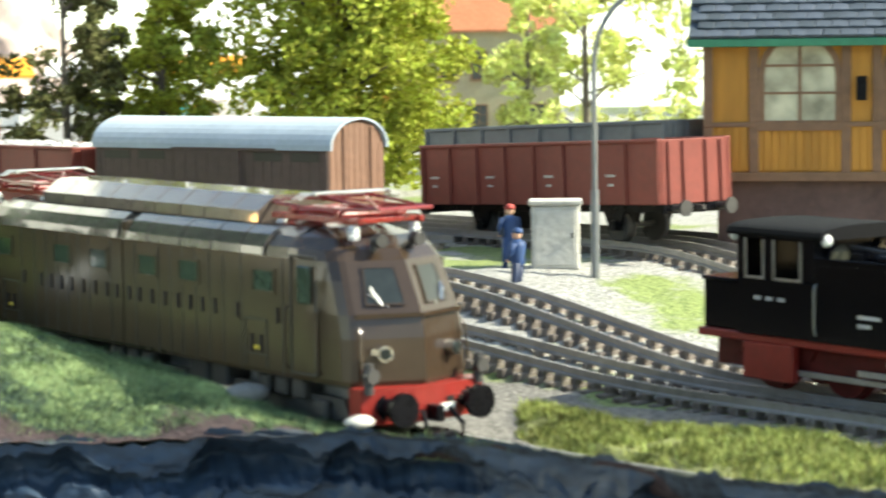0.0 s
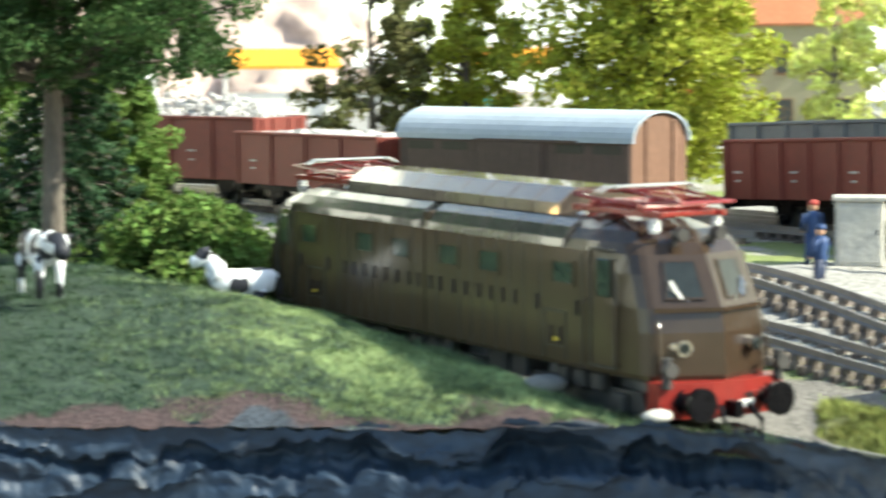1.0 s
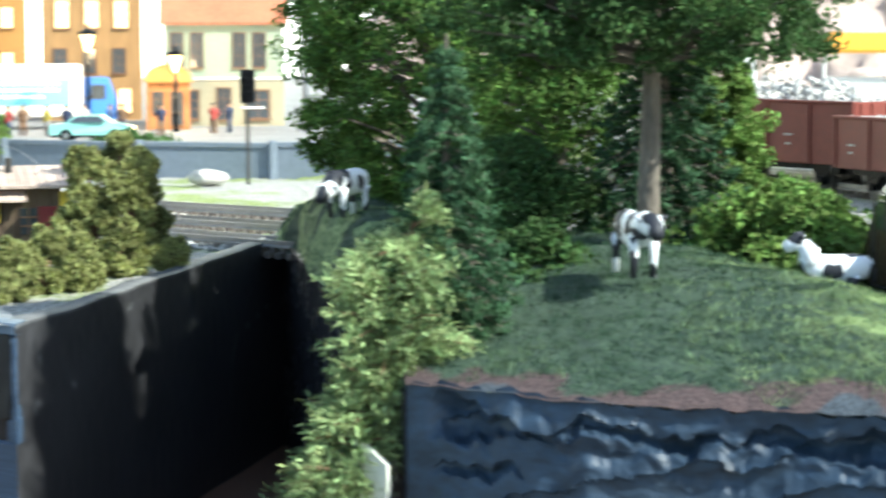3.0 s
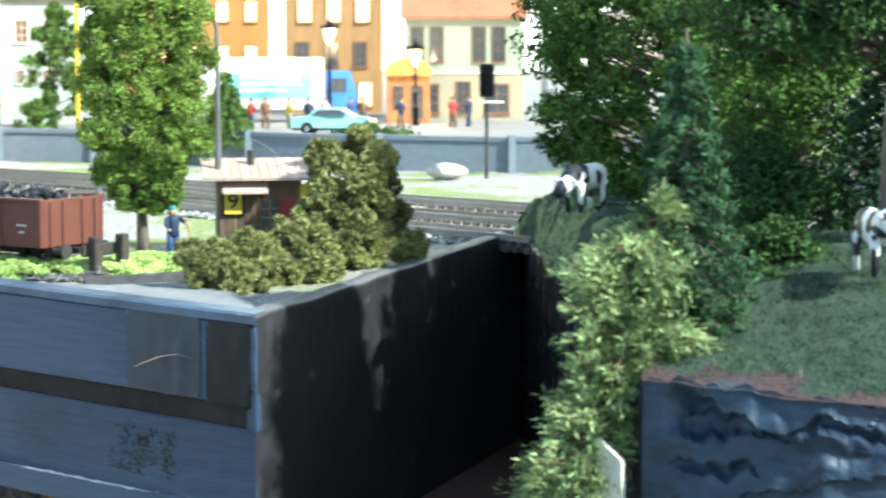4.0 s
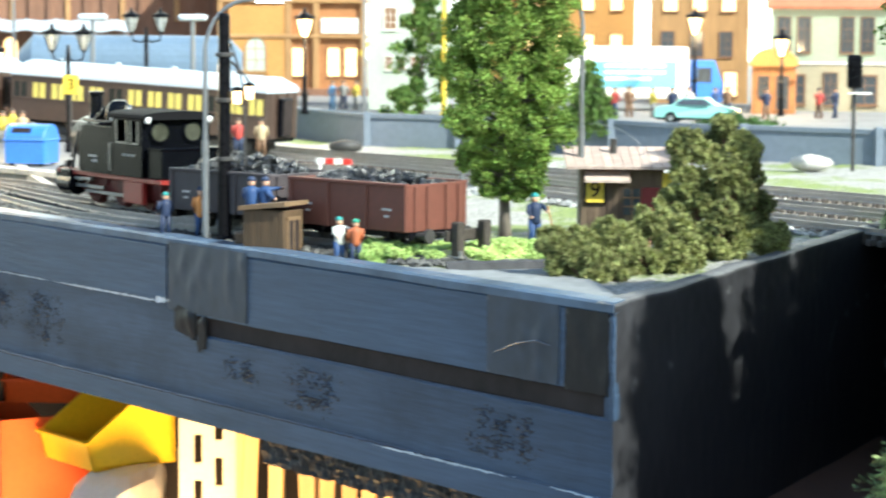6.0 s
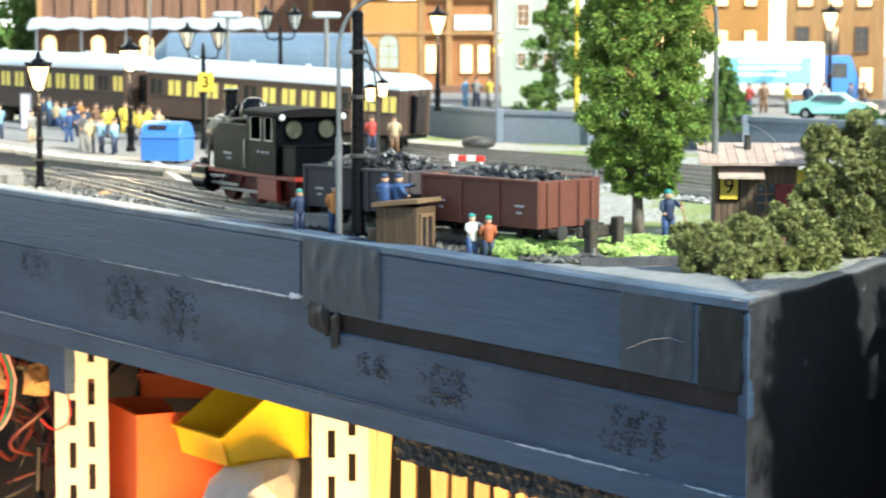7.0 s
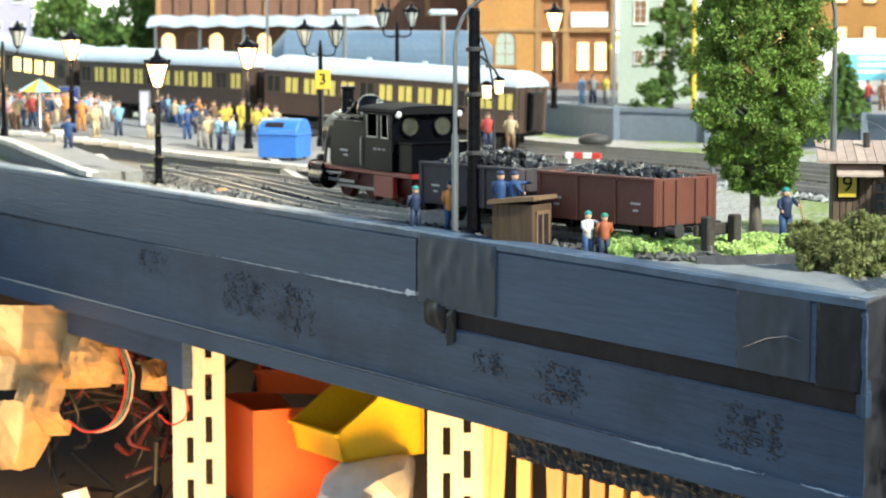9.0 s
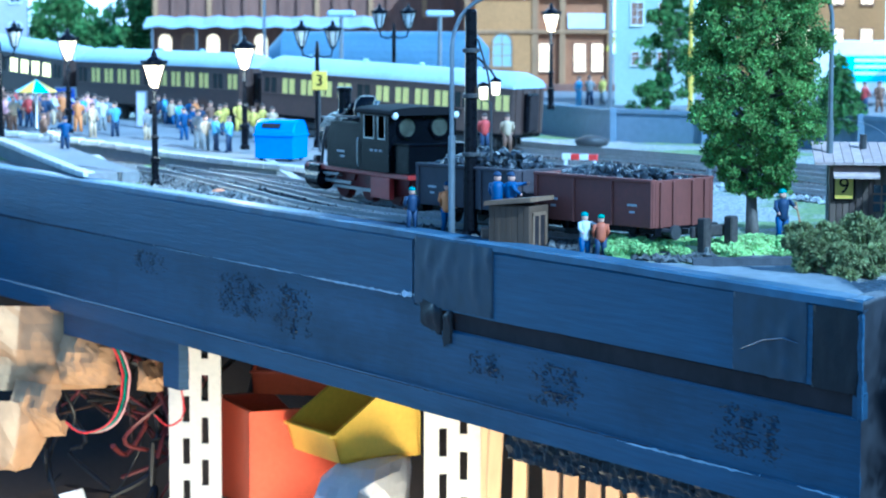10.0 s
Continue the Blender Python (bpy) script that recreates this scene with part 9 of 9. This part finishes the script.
def ballast(pts, n, half, size, seed, material, label, keep=15.0):
    """Angular crumbs of ballast strewn over and beside a track, each a rough eight-sided lump."""
    rng = np.random.default_rng(seed)
    line = spline([(x, y, 0.0) for x, y in pts], 4.0)
    i = rng.integers(0, len(line) - 1, n)
    t = line[i + 1] - line[i]
    t /= np.linalg.norm(t, axis=1)[:, None]
    o = rng.uniform(-half, half, n)
    x = line[i, 0] + t[:, 0] * rng.uniform(0, 4, n) - t[:, 1] * o
    y = line[i, 1] + t[:, 1] * rng.uniform(0, 4, n) + t[:, 0] * o
    ok = np.array([math.hypot(a, b) > edge_r(math.degrees(math.atan2(a, b))) + keep for a, b in zip(x, y)])
    x, y, o = x[ok], y[ok], o[ok]
    z = np.array([yard_z(a, b) for a, b in zip(x, y)]) + np.where(np.abs(o) < 13, 0.6, 0.1)
    r = size * rng.uniform(0.5, 1.5, len(x))
    ax = np.array([(1, 0, 0), (-1, 0, 0), (0, 1, 0), (0, -1, 0), (0, 0, 1), (0, 0, -1)], float)
    turn = rng.uniform(0, math.pi, len(x))
    v = ax[None] * r[:, None, None] * rng.uniform(0.55, 1.2, (len(x), 6, 1))
    v += rng.normal(size=v.shape) * r[:, None, None] * 0.22
    c, s = np.cos(turn)[:, None], np.sin(turn)[:, None]
    v = np.stack([v[..., 0] * c - v[..., 1] * s, v[..., 0] * s + v[..., 1] * c, v[..., 2] * 0.75], -1) + np.stack([x, y, z], -1)[:, None]
    f = np.array([(0, 2, 4), (2, 1, 4), (1, 3, 4), (3, 0, 4), (2, 0, 5), (1, 2, 5), (3, 1, 5), (0, 3, 5)])
    ob = raw("ballast", v.reshape(-1, 3), (f[None] + 6 * np.arange(len(x))[:, None, None]).reshape(-1, 3), material)
    tagged(ob, label, "ballast", kind="stuff")


DARKSTONE = mat("sooty_ballast", (0.075, 0.074, 0.07), 0.9, var=0.35, bump=0.4, island=0.85)
GREYSTONE = mat("grey_ballast", (0.30, 0.30, 0.285), 0.9, var=0.35, bump=0.4, island=0.7)
ballast([(98, 813), (44, 872), (2, 918), (-34, 966), (-55, 1006), (-78, 1064), (-104, 1127), (-148, 1214)], 7000, 24, 1.75, 31, DARKSTONE, "sooty ballast stones over the near siding")
ballast([(36, 915), (-17, 1003), (-48, 1062), (-88, 1140), (-124, 1186)], 4000, 20, 1.75, 32, DARKSTONE, "sooty ballast stones over the engine siding")
ballast([(176, 1065), (105, 1190), (10, 1295), (-120, 1360), (-260, 1402)], 4500, 20, 1.6, 33, GREYSTONE, "grey ballast stones over the main line")
ballast([(350, 580), (346, 690), (311, 810), (243, 935), (176, 1065)], 4500, 20, 1.5, 34, GREYSTONE, "grey ballast stones over the main line by the yard")
stones(-60, 1010, 60, 830, 420, 3, IRON, "dark loose coal lumps and stones along the siding")
stones(-60, 1012, 40, 850, 260, 7, mat("mid_grey_gravel", (0.13, 0.125, 0.115), 0.9, var=0.35, bump=0.4, island=0.45), "grey ballast stones along the siding")
stones(-170, 1150, -40, 1000, 300, 5, mat("grey_gravel", (0.22, 0.215, 0.20), 0.9, var=0.35, bump=0.4, island=0.4), "pale loose stones along the track")
stones(60, 1400, 300, 1000, 160, 6, STONE, "pale loose stones between the tracks")


def boulder(x, y, z, s, label, material):
    bm = nb()
    ball(bm, (0, 0, 0), s, 1.5, 1.0, 0.6, 2)
    for v in bm.verts:
        v.co *= 1 + 0.18 * noise.noise(v.co * 0.3)
    ob = part("boulder", bm, material, smooth=True)
    ob.matrix_basis = pose(x * MM, y * MM, (z + s * 0.3) * MM)
    tagged(ob, label, "stone")


boulder(92, 1440, 1, 7, "flat dark boulder beside the tracks", IRON)
boulder(335, 1265, 2, 8, "pale rounded stone lying between the tracks", STONE)
boulder(-101, 1082, 0.5, 2.2, "small orange pebble beside the siding", mat("orange_stone", (0.6, 0.27, 0.12), 0.8, var=0.25, bump=0.3))
boulder(314, 412, 11, 4, "grey stone at the meadow's edge", mat("grey_stone", (0.2, 0.2, 0.19), 0.9, var=0.3, bump=0.5))
boulder(318, 452, 6, 6, "pale stone at the meadow's edge beside the rails", STONE)
boulder(309, 368, 10.5, 2.4, "small white stone on the rock lip", STONE)


def barrier(x, y, z, rz):
    b = thing("striped_barrier", x, y, z, rz, "low red and white striped barrier beside the track", "barrier")
    for i in range(2, 6):
        bm = nb()
        box(bm, -20 + 5 * i, -0.8, 5, -15.3 + 5 * i, 0.8, 8, 0.15)
        part("rail_segment", bm, REDP if i % 2 else WHITE, b)
    for xx in (-8, 8):
        bm = nb()
        box(bm, xx - 0.7, -0.7, 0, xx + 0.7, 0.7, 5, 0.1)
        part("leg", bm, WHITE, b)


barrier(72, 1215, 2, -28)


def concrete_box(x, y, z, rz, w, d, h, material, label):
    rc = thing("relay_cabinet", x, y, z, rz, label, "cabinet")
    bm = nb()
    box(bm, -w / 2, -d / 2, 0, w / 2, d / 2, h, 0.6)
    part("body", bm, material, rc)
    bm = nb()
    box(bm, -w / 2 - 0.8, -d / 2 - 0.8, h, w / 2 + 0.8, d / 2 + 0.8, h + 1.6, 0.4)
    part("lid", bm, material, rc)
    bm = nb()
    box(bm, -w / 2 + 1.2, -d / 2 - 0.35, 1.4, w / 2 - 1.2, -d / 2, h - 1.4, 0.2)
    part("door", bm, material, rc)
    bm = nb()
    box(bm, w / 2 - 2.6, -d / 2 - 0.8, h * 0.5, w / 2 - 2.0, -d / 2 - 0.3, h * 0.5 + 1.6, 0.1)
    part("handle", bm, IRON, rc)


concrete_box(518, 521, 18, -45, 15, 10, 20, STONE, "pale concrete relay cabinet with flat lid beside the track")
concrete_box(548, 662, 19, -45, 8, 8, 24, STONE, "slim grey concrete cabinet between the wagons")

# thin bent wire on the meadow
bm = nb()
tube(bm, [(330, 535, 19), (334, 525, 24), (336, 505, 24), (334, 488, 18), (332, 480, 10)], 0.2, 5)
tagged(part("bent_wire", bm, CHROME), "thin pale bent wire sticking out of the meadow", "wire")


# light of the lit lanterns and shop windows along the station and square
for x_, y_, z_ in ((-136, 1132, 46), (-104, 1266, 50), (-206, 1314, 52), (70, 1498, 68), (338, 1585, 70), (392, 1560, 56)):
    l_ = new("lantern_light", bpy.data.lights.new("lantern_light", "POINT"))
    l_.data.energy, l_.data.color, l_.data.shadow_soft_size = 0.11, (1.0, 0.68, 0.36), 0.006
    l_.matrix_world = pose(x_ * MM, (y_ - 9) * MM, z_ * MM)

# smooth slab behind the table's corner and the low dark kerb at its back
bm = nb()
loft(bm, [[(x, y, z) for x, y in ((64, 790), (126.5, 692), (128, 740), (122, 782), (90, 777), (78, 788))] for z in (-2.0, 1.0)])
tagged(part("edge_slab", bm, mat("worn_grey_slab", (0.20, 0.21, 0.215), 0.75, var=0.25, big=40, fine=250, bump=0.3)), "smooth worn grey slab along the table's edge", "slab", kind="structure")
bm = nb()
rings_ = []
for i_ in range(13):
    x_, y_ = 84 + 3.3 * i_, 780 + 0.55 * i_ + 0.6 * noise.noise((i_ * 0.7, 0, 4))
    h_ = 3.0 + 0.6 * noise.noise((i_ * 0.8, 1, 2))
    rings_.append([(x_, y_, -0.6), (x_, y_ + 0.3, h_), (x_, y_ + 4.6, h_ + 0.3), (x_, y_ + 5.0, -0.6)])
loft(bm, rings_)
tagged(part("low_kerb", bm, mat("dark_weathered_kerb", (0.055, 0.055, 0.06), 0.85, var=0.4, big=60, fine=300, bump=0.5)), "low dark weathered kerb between slab and grass", "kerb")


# ---- shelf below the table ----
PAPER = mat("brown_paper", (0.42, 0.245, 0.10), 0.8, var=0.25, big=25, fine=120, bump=0.4)
BINOR = mat("orange_plastic_bin", (0.68, 0.11, 0.026), 0.4, var=0.1, bump=0.05)
BAGWHITE = mat("white_plastic_bag", (0.85, 0.82, 0.78), 0.4, var=0.06, bump=0.1)
BINYE = mat("yellow_plastic_bin", (0.85, 0.55, 0.02), 0.35, var=0.08, bump=0.05)
STEELW = mat("cream_slotted_steel", (0.66, 0.60, 0.50), 0.45, var=0.1, bump=0.1)
BARKBLACK = mat("rough_black_wood", (0.02, 0.019, 0.02), 0.6, var=0.5, big=60, fine=400, bump=0.8)
# Near-black brown: the shade below the table is put into the colour.
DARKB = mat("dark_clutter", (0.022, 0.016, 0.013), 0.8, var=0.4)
PLANK = mat("pine_plank", (0.55, 0.36, 0.17), 0.6, var=0.2, big=20, fine=200, stretch=(1, 1, 0.2), rnd=0.2)

lamp = new("work_lamp", bpy.data.lights.new("work_lamp", "AREA"))
lamp.data.energy, lamp.data.size, lamp.data.color = 3.3, 0.12, (1.0, 0.56, 0.22)
lamp.matrix_world = look((-0.02, 0.86, -0.34), (-0.06, 1.12, -0.12))


def slotted_post(x, y, rz, z0, z1, label):
    """Perforated steel angle: webs between real slots."""
    p = thing("slotted_post", x, y, 0, rz, label, "shelf post", "slotted shelf posts")
    W, t = 26.0, 1.6
    bm = nb()
    cols = ((6.8, 10.4), (16.2, 19.8))
    pitch, slot = 21.0, 13.0
    for a, b in ((0, cols[0][0]), (cols[0][1], cols[1][0]), (cols[1][1], W)):
        box(bm, a - W / 2, 0, z0, b - W / 2, t, z1)
    for k, (a, b) in enumerate(cols):
        z = z0 + (10.5 if k else 0)
        while z < z1:
            box(bm, a - W / 2, 0, z, b - W / 2, t, min(z1, z + pitch - slot))
            z += pitch
    part("web", bm, STEELW, p)
    bm = nb()
    box(bm, -W / 2, t, z0, -W / 2 + t, 20, z1)
    part("flange", bm, STEELW, p)


slotted_post(-120, 1150, -6, -420, -62, "cream slotted steel shelf post")
slotted_post(6, 1062, -6, -420, -62, "cream slotted steel shelf post")


def bin_box(x, y, z, rz, w, d, h, material, label):
    """Open-fronted storage bin with thick walls and sloping front."""
    b = thing("storage_bin", x, y, z, rz, label, "storage bin", "open-fronted storage bins")
    for s in (-1, 1):
        bm = nb()
        prism(bm, [(s * w / 2, -d / 2, 0), (s * w / 2, d / 2, 0), (s * w / 2, d / 2, h), (s * w / 2, -d * 0.05, h), (s * w / 2, -d / 2 - 4, h * 0.45)], (-s * 2.2, 0, 0))
        part("side", bm, material, b)
    bm = nb()
    box(bm, -w / 2, -d / 2, 0, w / 2, d / 2, 2.2, 0.3)
    part("bottom", bm, material, b)
    bm = nb()
    box(bm, -w / 2, d / 2 - 2.2, 0, w / 2, d / 2, h, 0.3)
    part("back", bm, material, b)
    bm = nb()
    prism(bm, [(-w / 2, -d / 2, 0), (w / 2, -d / 2, 0), (w / 2, -d / 2 - 4, h * 0.45), (-w / 2, -d / 2 - 4, h * 0.45)], (0, 2.2, 0))
    box(bm, -w / 2 - 0.6, -d / 2 - 5.5, h * 0.42, w / 2 + 0.6, -d / 2 - 2.0, h * 0.48, 0.5)
    part("front", bm, material, b)


bin_box(-78, 1168, -160, 112, 54, 52, 50, BINOR, "orange plastic open-fronted storage bin")
bin_box(-40, 1132, -129, -58, 46, 44, 30, BINYE, "yellow plastic open-fronted storage bin on another")
bin_box(-60, 1190, -108, -10, 60, 40, 26, BINOR, "orange plastic storage bin at the back of the shelf")
bin_box(-52, 1120, -205, -20, 70, 50, 40, BINOR, "orange plastic storage bin low on the shelf")


def crumple(x, y, z, w, d, h, seed, material, label, name="paper_bag"):
    """A crumpled sheet or bag: broad flat facets with sharp folds between them."""
    rg = random.Random(seed)
    bm = nb()
    bmesh.ops.create_icosphere(bm, subdivisions=3, radius=1.0)
    cuts = []
    for _ in range(26):
        n = Vector((rg.gauss(0, 1), rg.gauss(0, 1), rg.gauss(0, 1))).normalized()
        cuts.append((n, rg.uniform(0.62, 0.95)))
    for v in bm.verts:
        c = v.co.normalized()
        k = 1.12
        for n, q in cuts:
            u = c.dot(n)
            if u > 0.05:
                k = min(k, q / u)
        k *= 1 + 0.05 * noise.noise(c * 3.1 + Vector((seed, 0, 0)))
        v.co = Vector((c.x * w, c.y * d, c.z * h)) * k
    ob = part(name, bm, material)
    ob.matrix_basis = pose(x * MM, y * MM, z * MM, rg.uniform(-15, 15), rg.uniform(-15, 15), rg.uniform(0, 90))
    tagged(ob, label, "bag")


def paper_sheet(x, y, z, w, h, seed, rz, label):
    """A creased sheet of wrapping paper hanging down, torn along its lower edge."""
    rg = random.Random(seed)
    n, m = 13, 11
    folds = [(rg.uniform(-1, 1), rg.uniform(-1, 1), rg.uniform(-1, 1)) for _ in range(7)]
    vs, fs = [], []
    for side in (0, 0.5):
        for i in range(n + 1):
            for j in range(m + 1):
                u, v = i / n, j / m
                o = sum(8.0 * abs(a * (u - 0.5) + b * (v - 0.5) + 0.25 * c) for a, b, c in folds) - 10
                o += 2.5 * noise.noise((u * 3, v * 3, seed)) + 3.2 * abs(noise.noise((u * 5.3, v * 4.7, seed + 3)))
                edge = (0.75 + 0.35 * noise.noise((u * 4.0, seed, 2.0))) if j == m else v
                vs.append(((u - 0.5) * w + 3 * noise.noise((v * 4, seed, 5)), o + side, -edge * h))
    q = (n + 1) * (m + 1)
    for i in range(n):
        for j in range(m):
            a = i * (m + 1) + j
            fs.append((a, a + 1, a + m + 2, a + m + 1))
            fs.append((a + q, a + q + m + 1, a + q + m + 2, a + q + 1))
    ob = raw("wrapping_paper", vs, fs, PAPER)
    ob.matrix_basis = pose(x * MM, y * MM, z * MM, 0, 0, rz)
    tagged(ob, label, "paper")


crumple(-212, 1160, -125, 18, 12, 22, 7, PAPER, "folded brown paper bag on the shelf")
crumple(-36, 1104, -146, 54, 26, 27, 9, BAGWHITE, "white crumpled plastic bag in front of the bins", "plastic_bag")
crumple(-186, 1205, -186, 60, 16, 30, 12, DARKB, "cloth bundle on the shelf, shade put into its near-black colour", "rolled_cloth")


def cable_tangle(x0, x1, y, z0, z1, n, seed, label):
    """A loose knot of dark cables hanging below the table."""
    rg = random.Random(seed)
    t = thing("cable_tangle", 0, 0, 0, 0, label, "cables")
    for k in range(n):
        a = (rg.uniform(x0, x1), y + rg.uniform(-12, 14), z1)
        pts = [a]
        x, z = a[0], z1
        for j in range(rg.randint(4, 7)):
            x = min(x1, max(x0, x + rg.uniform(-26, 26)))
            z = min(z1 - 4, max(z0, z + rg.uniform(-34, 12)))
            pts.append((x, y + rg.uniform(-14, 14), z))
        bm = nb()
        tube(bm, [tuple(p) for p in spline(pts, 2.5)], rg.uniform(0.5, 1.5), 6)
        part("cable", bm, rg.choice((CABLEBLK, CABLEBLK, CABLEBLK, CABLERED, CABLEBRN)), t)


CABLEBLK = mat("black_cable", (0.012, 0.011, 0.011), 0.5, var=0.2)
CABLERED = mat("dull_red_cable", (0.12, 0.022, 0.018), 0.5, var=0.2)
CABLEBRN = mat("brown_cable", (0.05, 0.028, 0.018), 0.5, var=0.2)
cable_tangle(-198, -134, 1186, -178, -70, 30, 5, "tangle of dark and dull red cables hanging below the table")
cable_tangle(-134, -92, 1196, -140, -70, 9, 6, "few dark cables hanging behind the shelf post")
paper_sheet(-195, 1169, -64, 62, 46, 2, 8, "large creased sheet of brown wrapping paper hanging below the table")
paper_sheet(-201, 1153, -100, 26, 30, 5, -14, "torn flap of brown wrapping paper hanging below the table")
paper_sheet(-176, 1152, -77, 30, 26, 7, -20, "folded brown wrapping paper beside the hanging sheet")
paper_sheet(-141, 1151, -88, 13, 18, 9, 10, "small scrap of brown wrapping paper beside the post")
bm = nb()
prism(bm, [(-186, 1140, -152), (-178, 1140, -150), (-172, 1140, -168), (-177, 1140, -170)], (3, 6, 0))
tagged(part("white_tube", bm, WHITE), "white plastic tube lying in the clutter", "tube")

for k, (m_, off) in enumerate(((REDP, 0), (GREENP, 1.6), (mat("pink_wire", (0.7, 0.35, 0.3), 0.5), 3.4))):
    bm = nb()
    tube(bm, [tuple(p) for p in spline([(-160 + off, 1146, -78), (-154 + off, 1144, -96), (-160 + off, 1142, -116), (-174 + off, 1143, -122), (-184 + off, 1146, -116 - off)], 2.0)], 0.6, 6)
    tagged(part("cable", bm, m_), "thin coloured cable looping below the table", "cable")
bm = nb()
tube(bm, [tuple(p) for p in spline([(-136, 1148, -80), (-126, 1140, -98), (-124, 1138, -112), (-132, 1140, -118), (-140, 1144, -112)], 2.0)], 0.5, 6)
tagged(part("cable", bm, REDP), "thin red cable hanging beside the post", "cable")

# planks standing below the right half of the edge
rgp = random.Random(4)
for i in range(15):
    x = 22 + 7.4 * i
    y = 1040 - 9.2 * i
    bm = nb()
    box(bm, -3.2, -2, -300, 3.2, 2, -72 - rgp.uniform(0, 12), 0.4)
    o = part("plank", bm, PLANK)
    o.matrix_basis = pose(x * MM, y * MM, 0, rgp.uniform(-2, 2), rgp.uniform(-3, 3), rgp.uniform(-30, 10))
    tagged(o, "upright raw pine plank stored below the table", "plank", "pine planks below the table")

# black rough batten under the edge
d_ = Vector((LEFT_END[0] - CORNER[0], LEFT_END[1] - CORNER[1])).normalized()
for (s0, s1, z0, z1, inn) in ((10, 192, -76, -64, 6),):
    a, b = along(s0), along(s1)
    nrm = Vector((-d_.y, d_.x))
    nrm = nrm if nrm.dot(Vector(a)) > 0 else -nrm
    bm = nb()
    n_ = int((s1 - s0) / 1.6)
    rings_ = []
    for i_ in range(n_ + 1):
        p_ = along(s0 + (s1 - s0) * i_ / n_)
        ring_ = []
        for j_ in range(13):
            z_ = z0 + (z1 - z0) * j_ / 12
            o_ = inn + 2.0 * noise.noise((i_ * 0.9, j_ * 0.28, s0)) + 0.8 * noise.noise((i_ * 0.31, j_ * 0.9, 5))
            ring_.append((p_[0] + nrm.x * o_, p_[1] + nrm.y * o_, z_ + (1.5 * noise.noise((i_ * 0.4, 0, 3)) if j_ == 0 else 0)))
        ring_ += [(p_[0] + nrm.x * (inn + 14), p_[1] + nrm.y * (inn + 14), z1), (p_[0] + nrm.x * (inn + 14), p_[1] + nrm.y * (inn + 14), z0)]
        rings_.append(ring_)
    loft(bm, rings_)
    part("support_batten", bm, BARKBLACK, fascia, "black rough support batten")

# smooth painted support under the far part of the edge, cut square at its end
for s0, s1, z0, inn in ((462, 577, -76.5, 1.5), (448, 464, -87, 1.0)):
    a, b = along(s0), along(s1)
    nrm = Vector((-d_.y, d_.x))
    nrm = nrm if nrm.dot(Vector(a)) > 0 else -nrm
    bm = nb()
    prism(bm, [(a[0] + nrm.x * inn, a[1] + nrm.y * inn, -64), (b[0] + nrm.x * inn, b[1] + nrm.y * inn, -64), (b[0] + nrm.x * inn, b[1] + nrm.y * inn, z0), (a[0] + nrm.x * inn, a[1] + nrm.y * inn, z0)], (nrm.x * 5, nrm.y * 5, 0))
    part("support_batten", bm, SLATE_LO, fascia, "slate-painted support batten")

# table top underside and back of the shelf, both in the shade-dark colour
bm = nb()
prism(bm, [(CORNER[0], CORNER[1] + 8, -6), (BACK_END[0], BACK_END[1] + 8, -6), (300, 2600, -6), (-1600, 2600, -6), (LEFT_END[0], LEFT_END[1] + 8, -6)], (0, 0, -14))
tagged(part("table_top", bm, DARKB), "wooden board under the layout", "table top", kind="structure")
bm = nb()
prism(bm, [(-420, 1300, -20), (-100, 1290, -20), (120, 1180, -20), (200, 1000, -20), (200, 1000, -900), (120, 1180, -900), (-100, 1290, -900), (-420, 1300, -900)][0:4] + [(204, 1004, -20), (124, 1186, -20), (-98, 1298, -20), (-420, 1308, -20)], (0, 0, -880))
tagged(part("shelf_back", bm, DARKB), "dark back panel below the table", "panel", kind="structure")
# wires in the alcove
for m_, dx in ((REDP, 0), (GREENP, 5), (GREENP, 9)):
    bm = nb()
    tube(bm, [(168 + dx, 560, -66), (172 + dx, 556, -56), (180 + dx, 552, -52), (190 + dx, 548, -58), (196 + dx, 546, -72)], 0.8, 6)
    tagged(part("cable", bm, m_), "thin coloured cable in the alcove", "cable")
bm = nb()
prism(bm, [(171, 513, -6), (176, 505, -12), (176, 503, -80), (166, 512, -80)], (-1.2, -1.2, 0))
tagged(part("stained_board", bm, mat("stained_white_board", (0.62, 0.62, 0.56), 0.6, var=0.3, big=60, fine=200)), "stained white board at the rock corner", "panel")
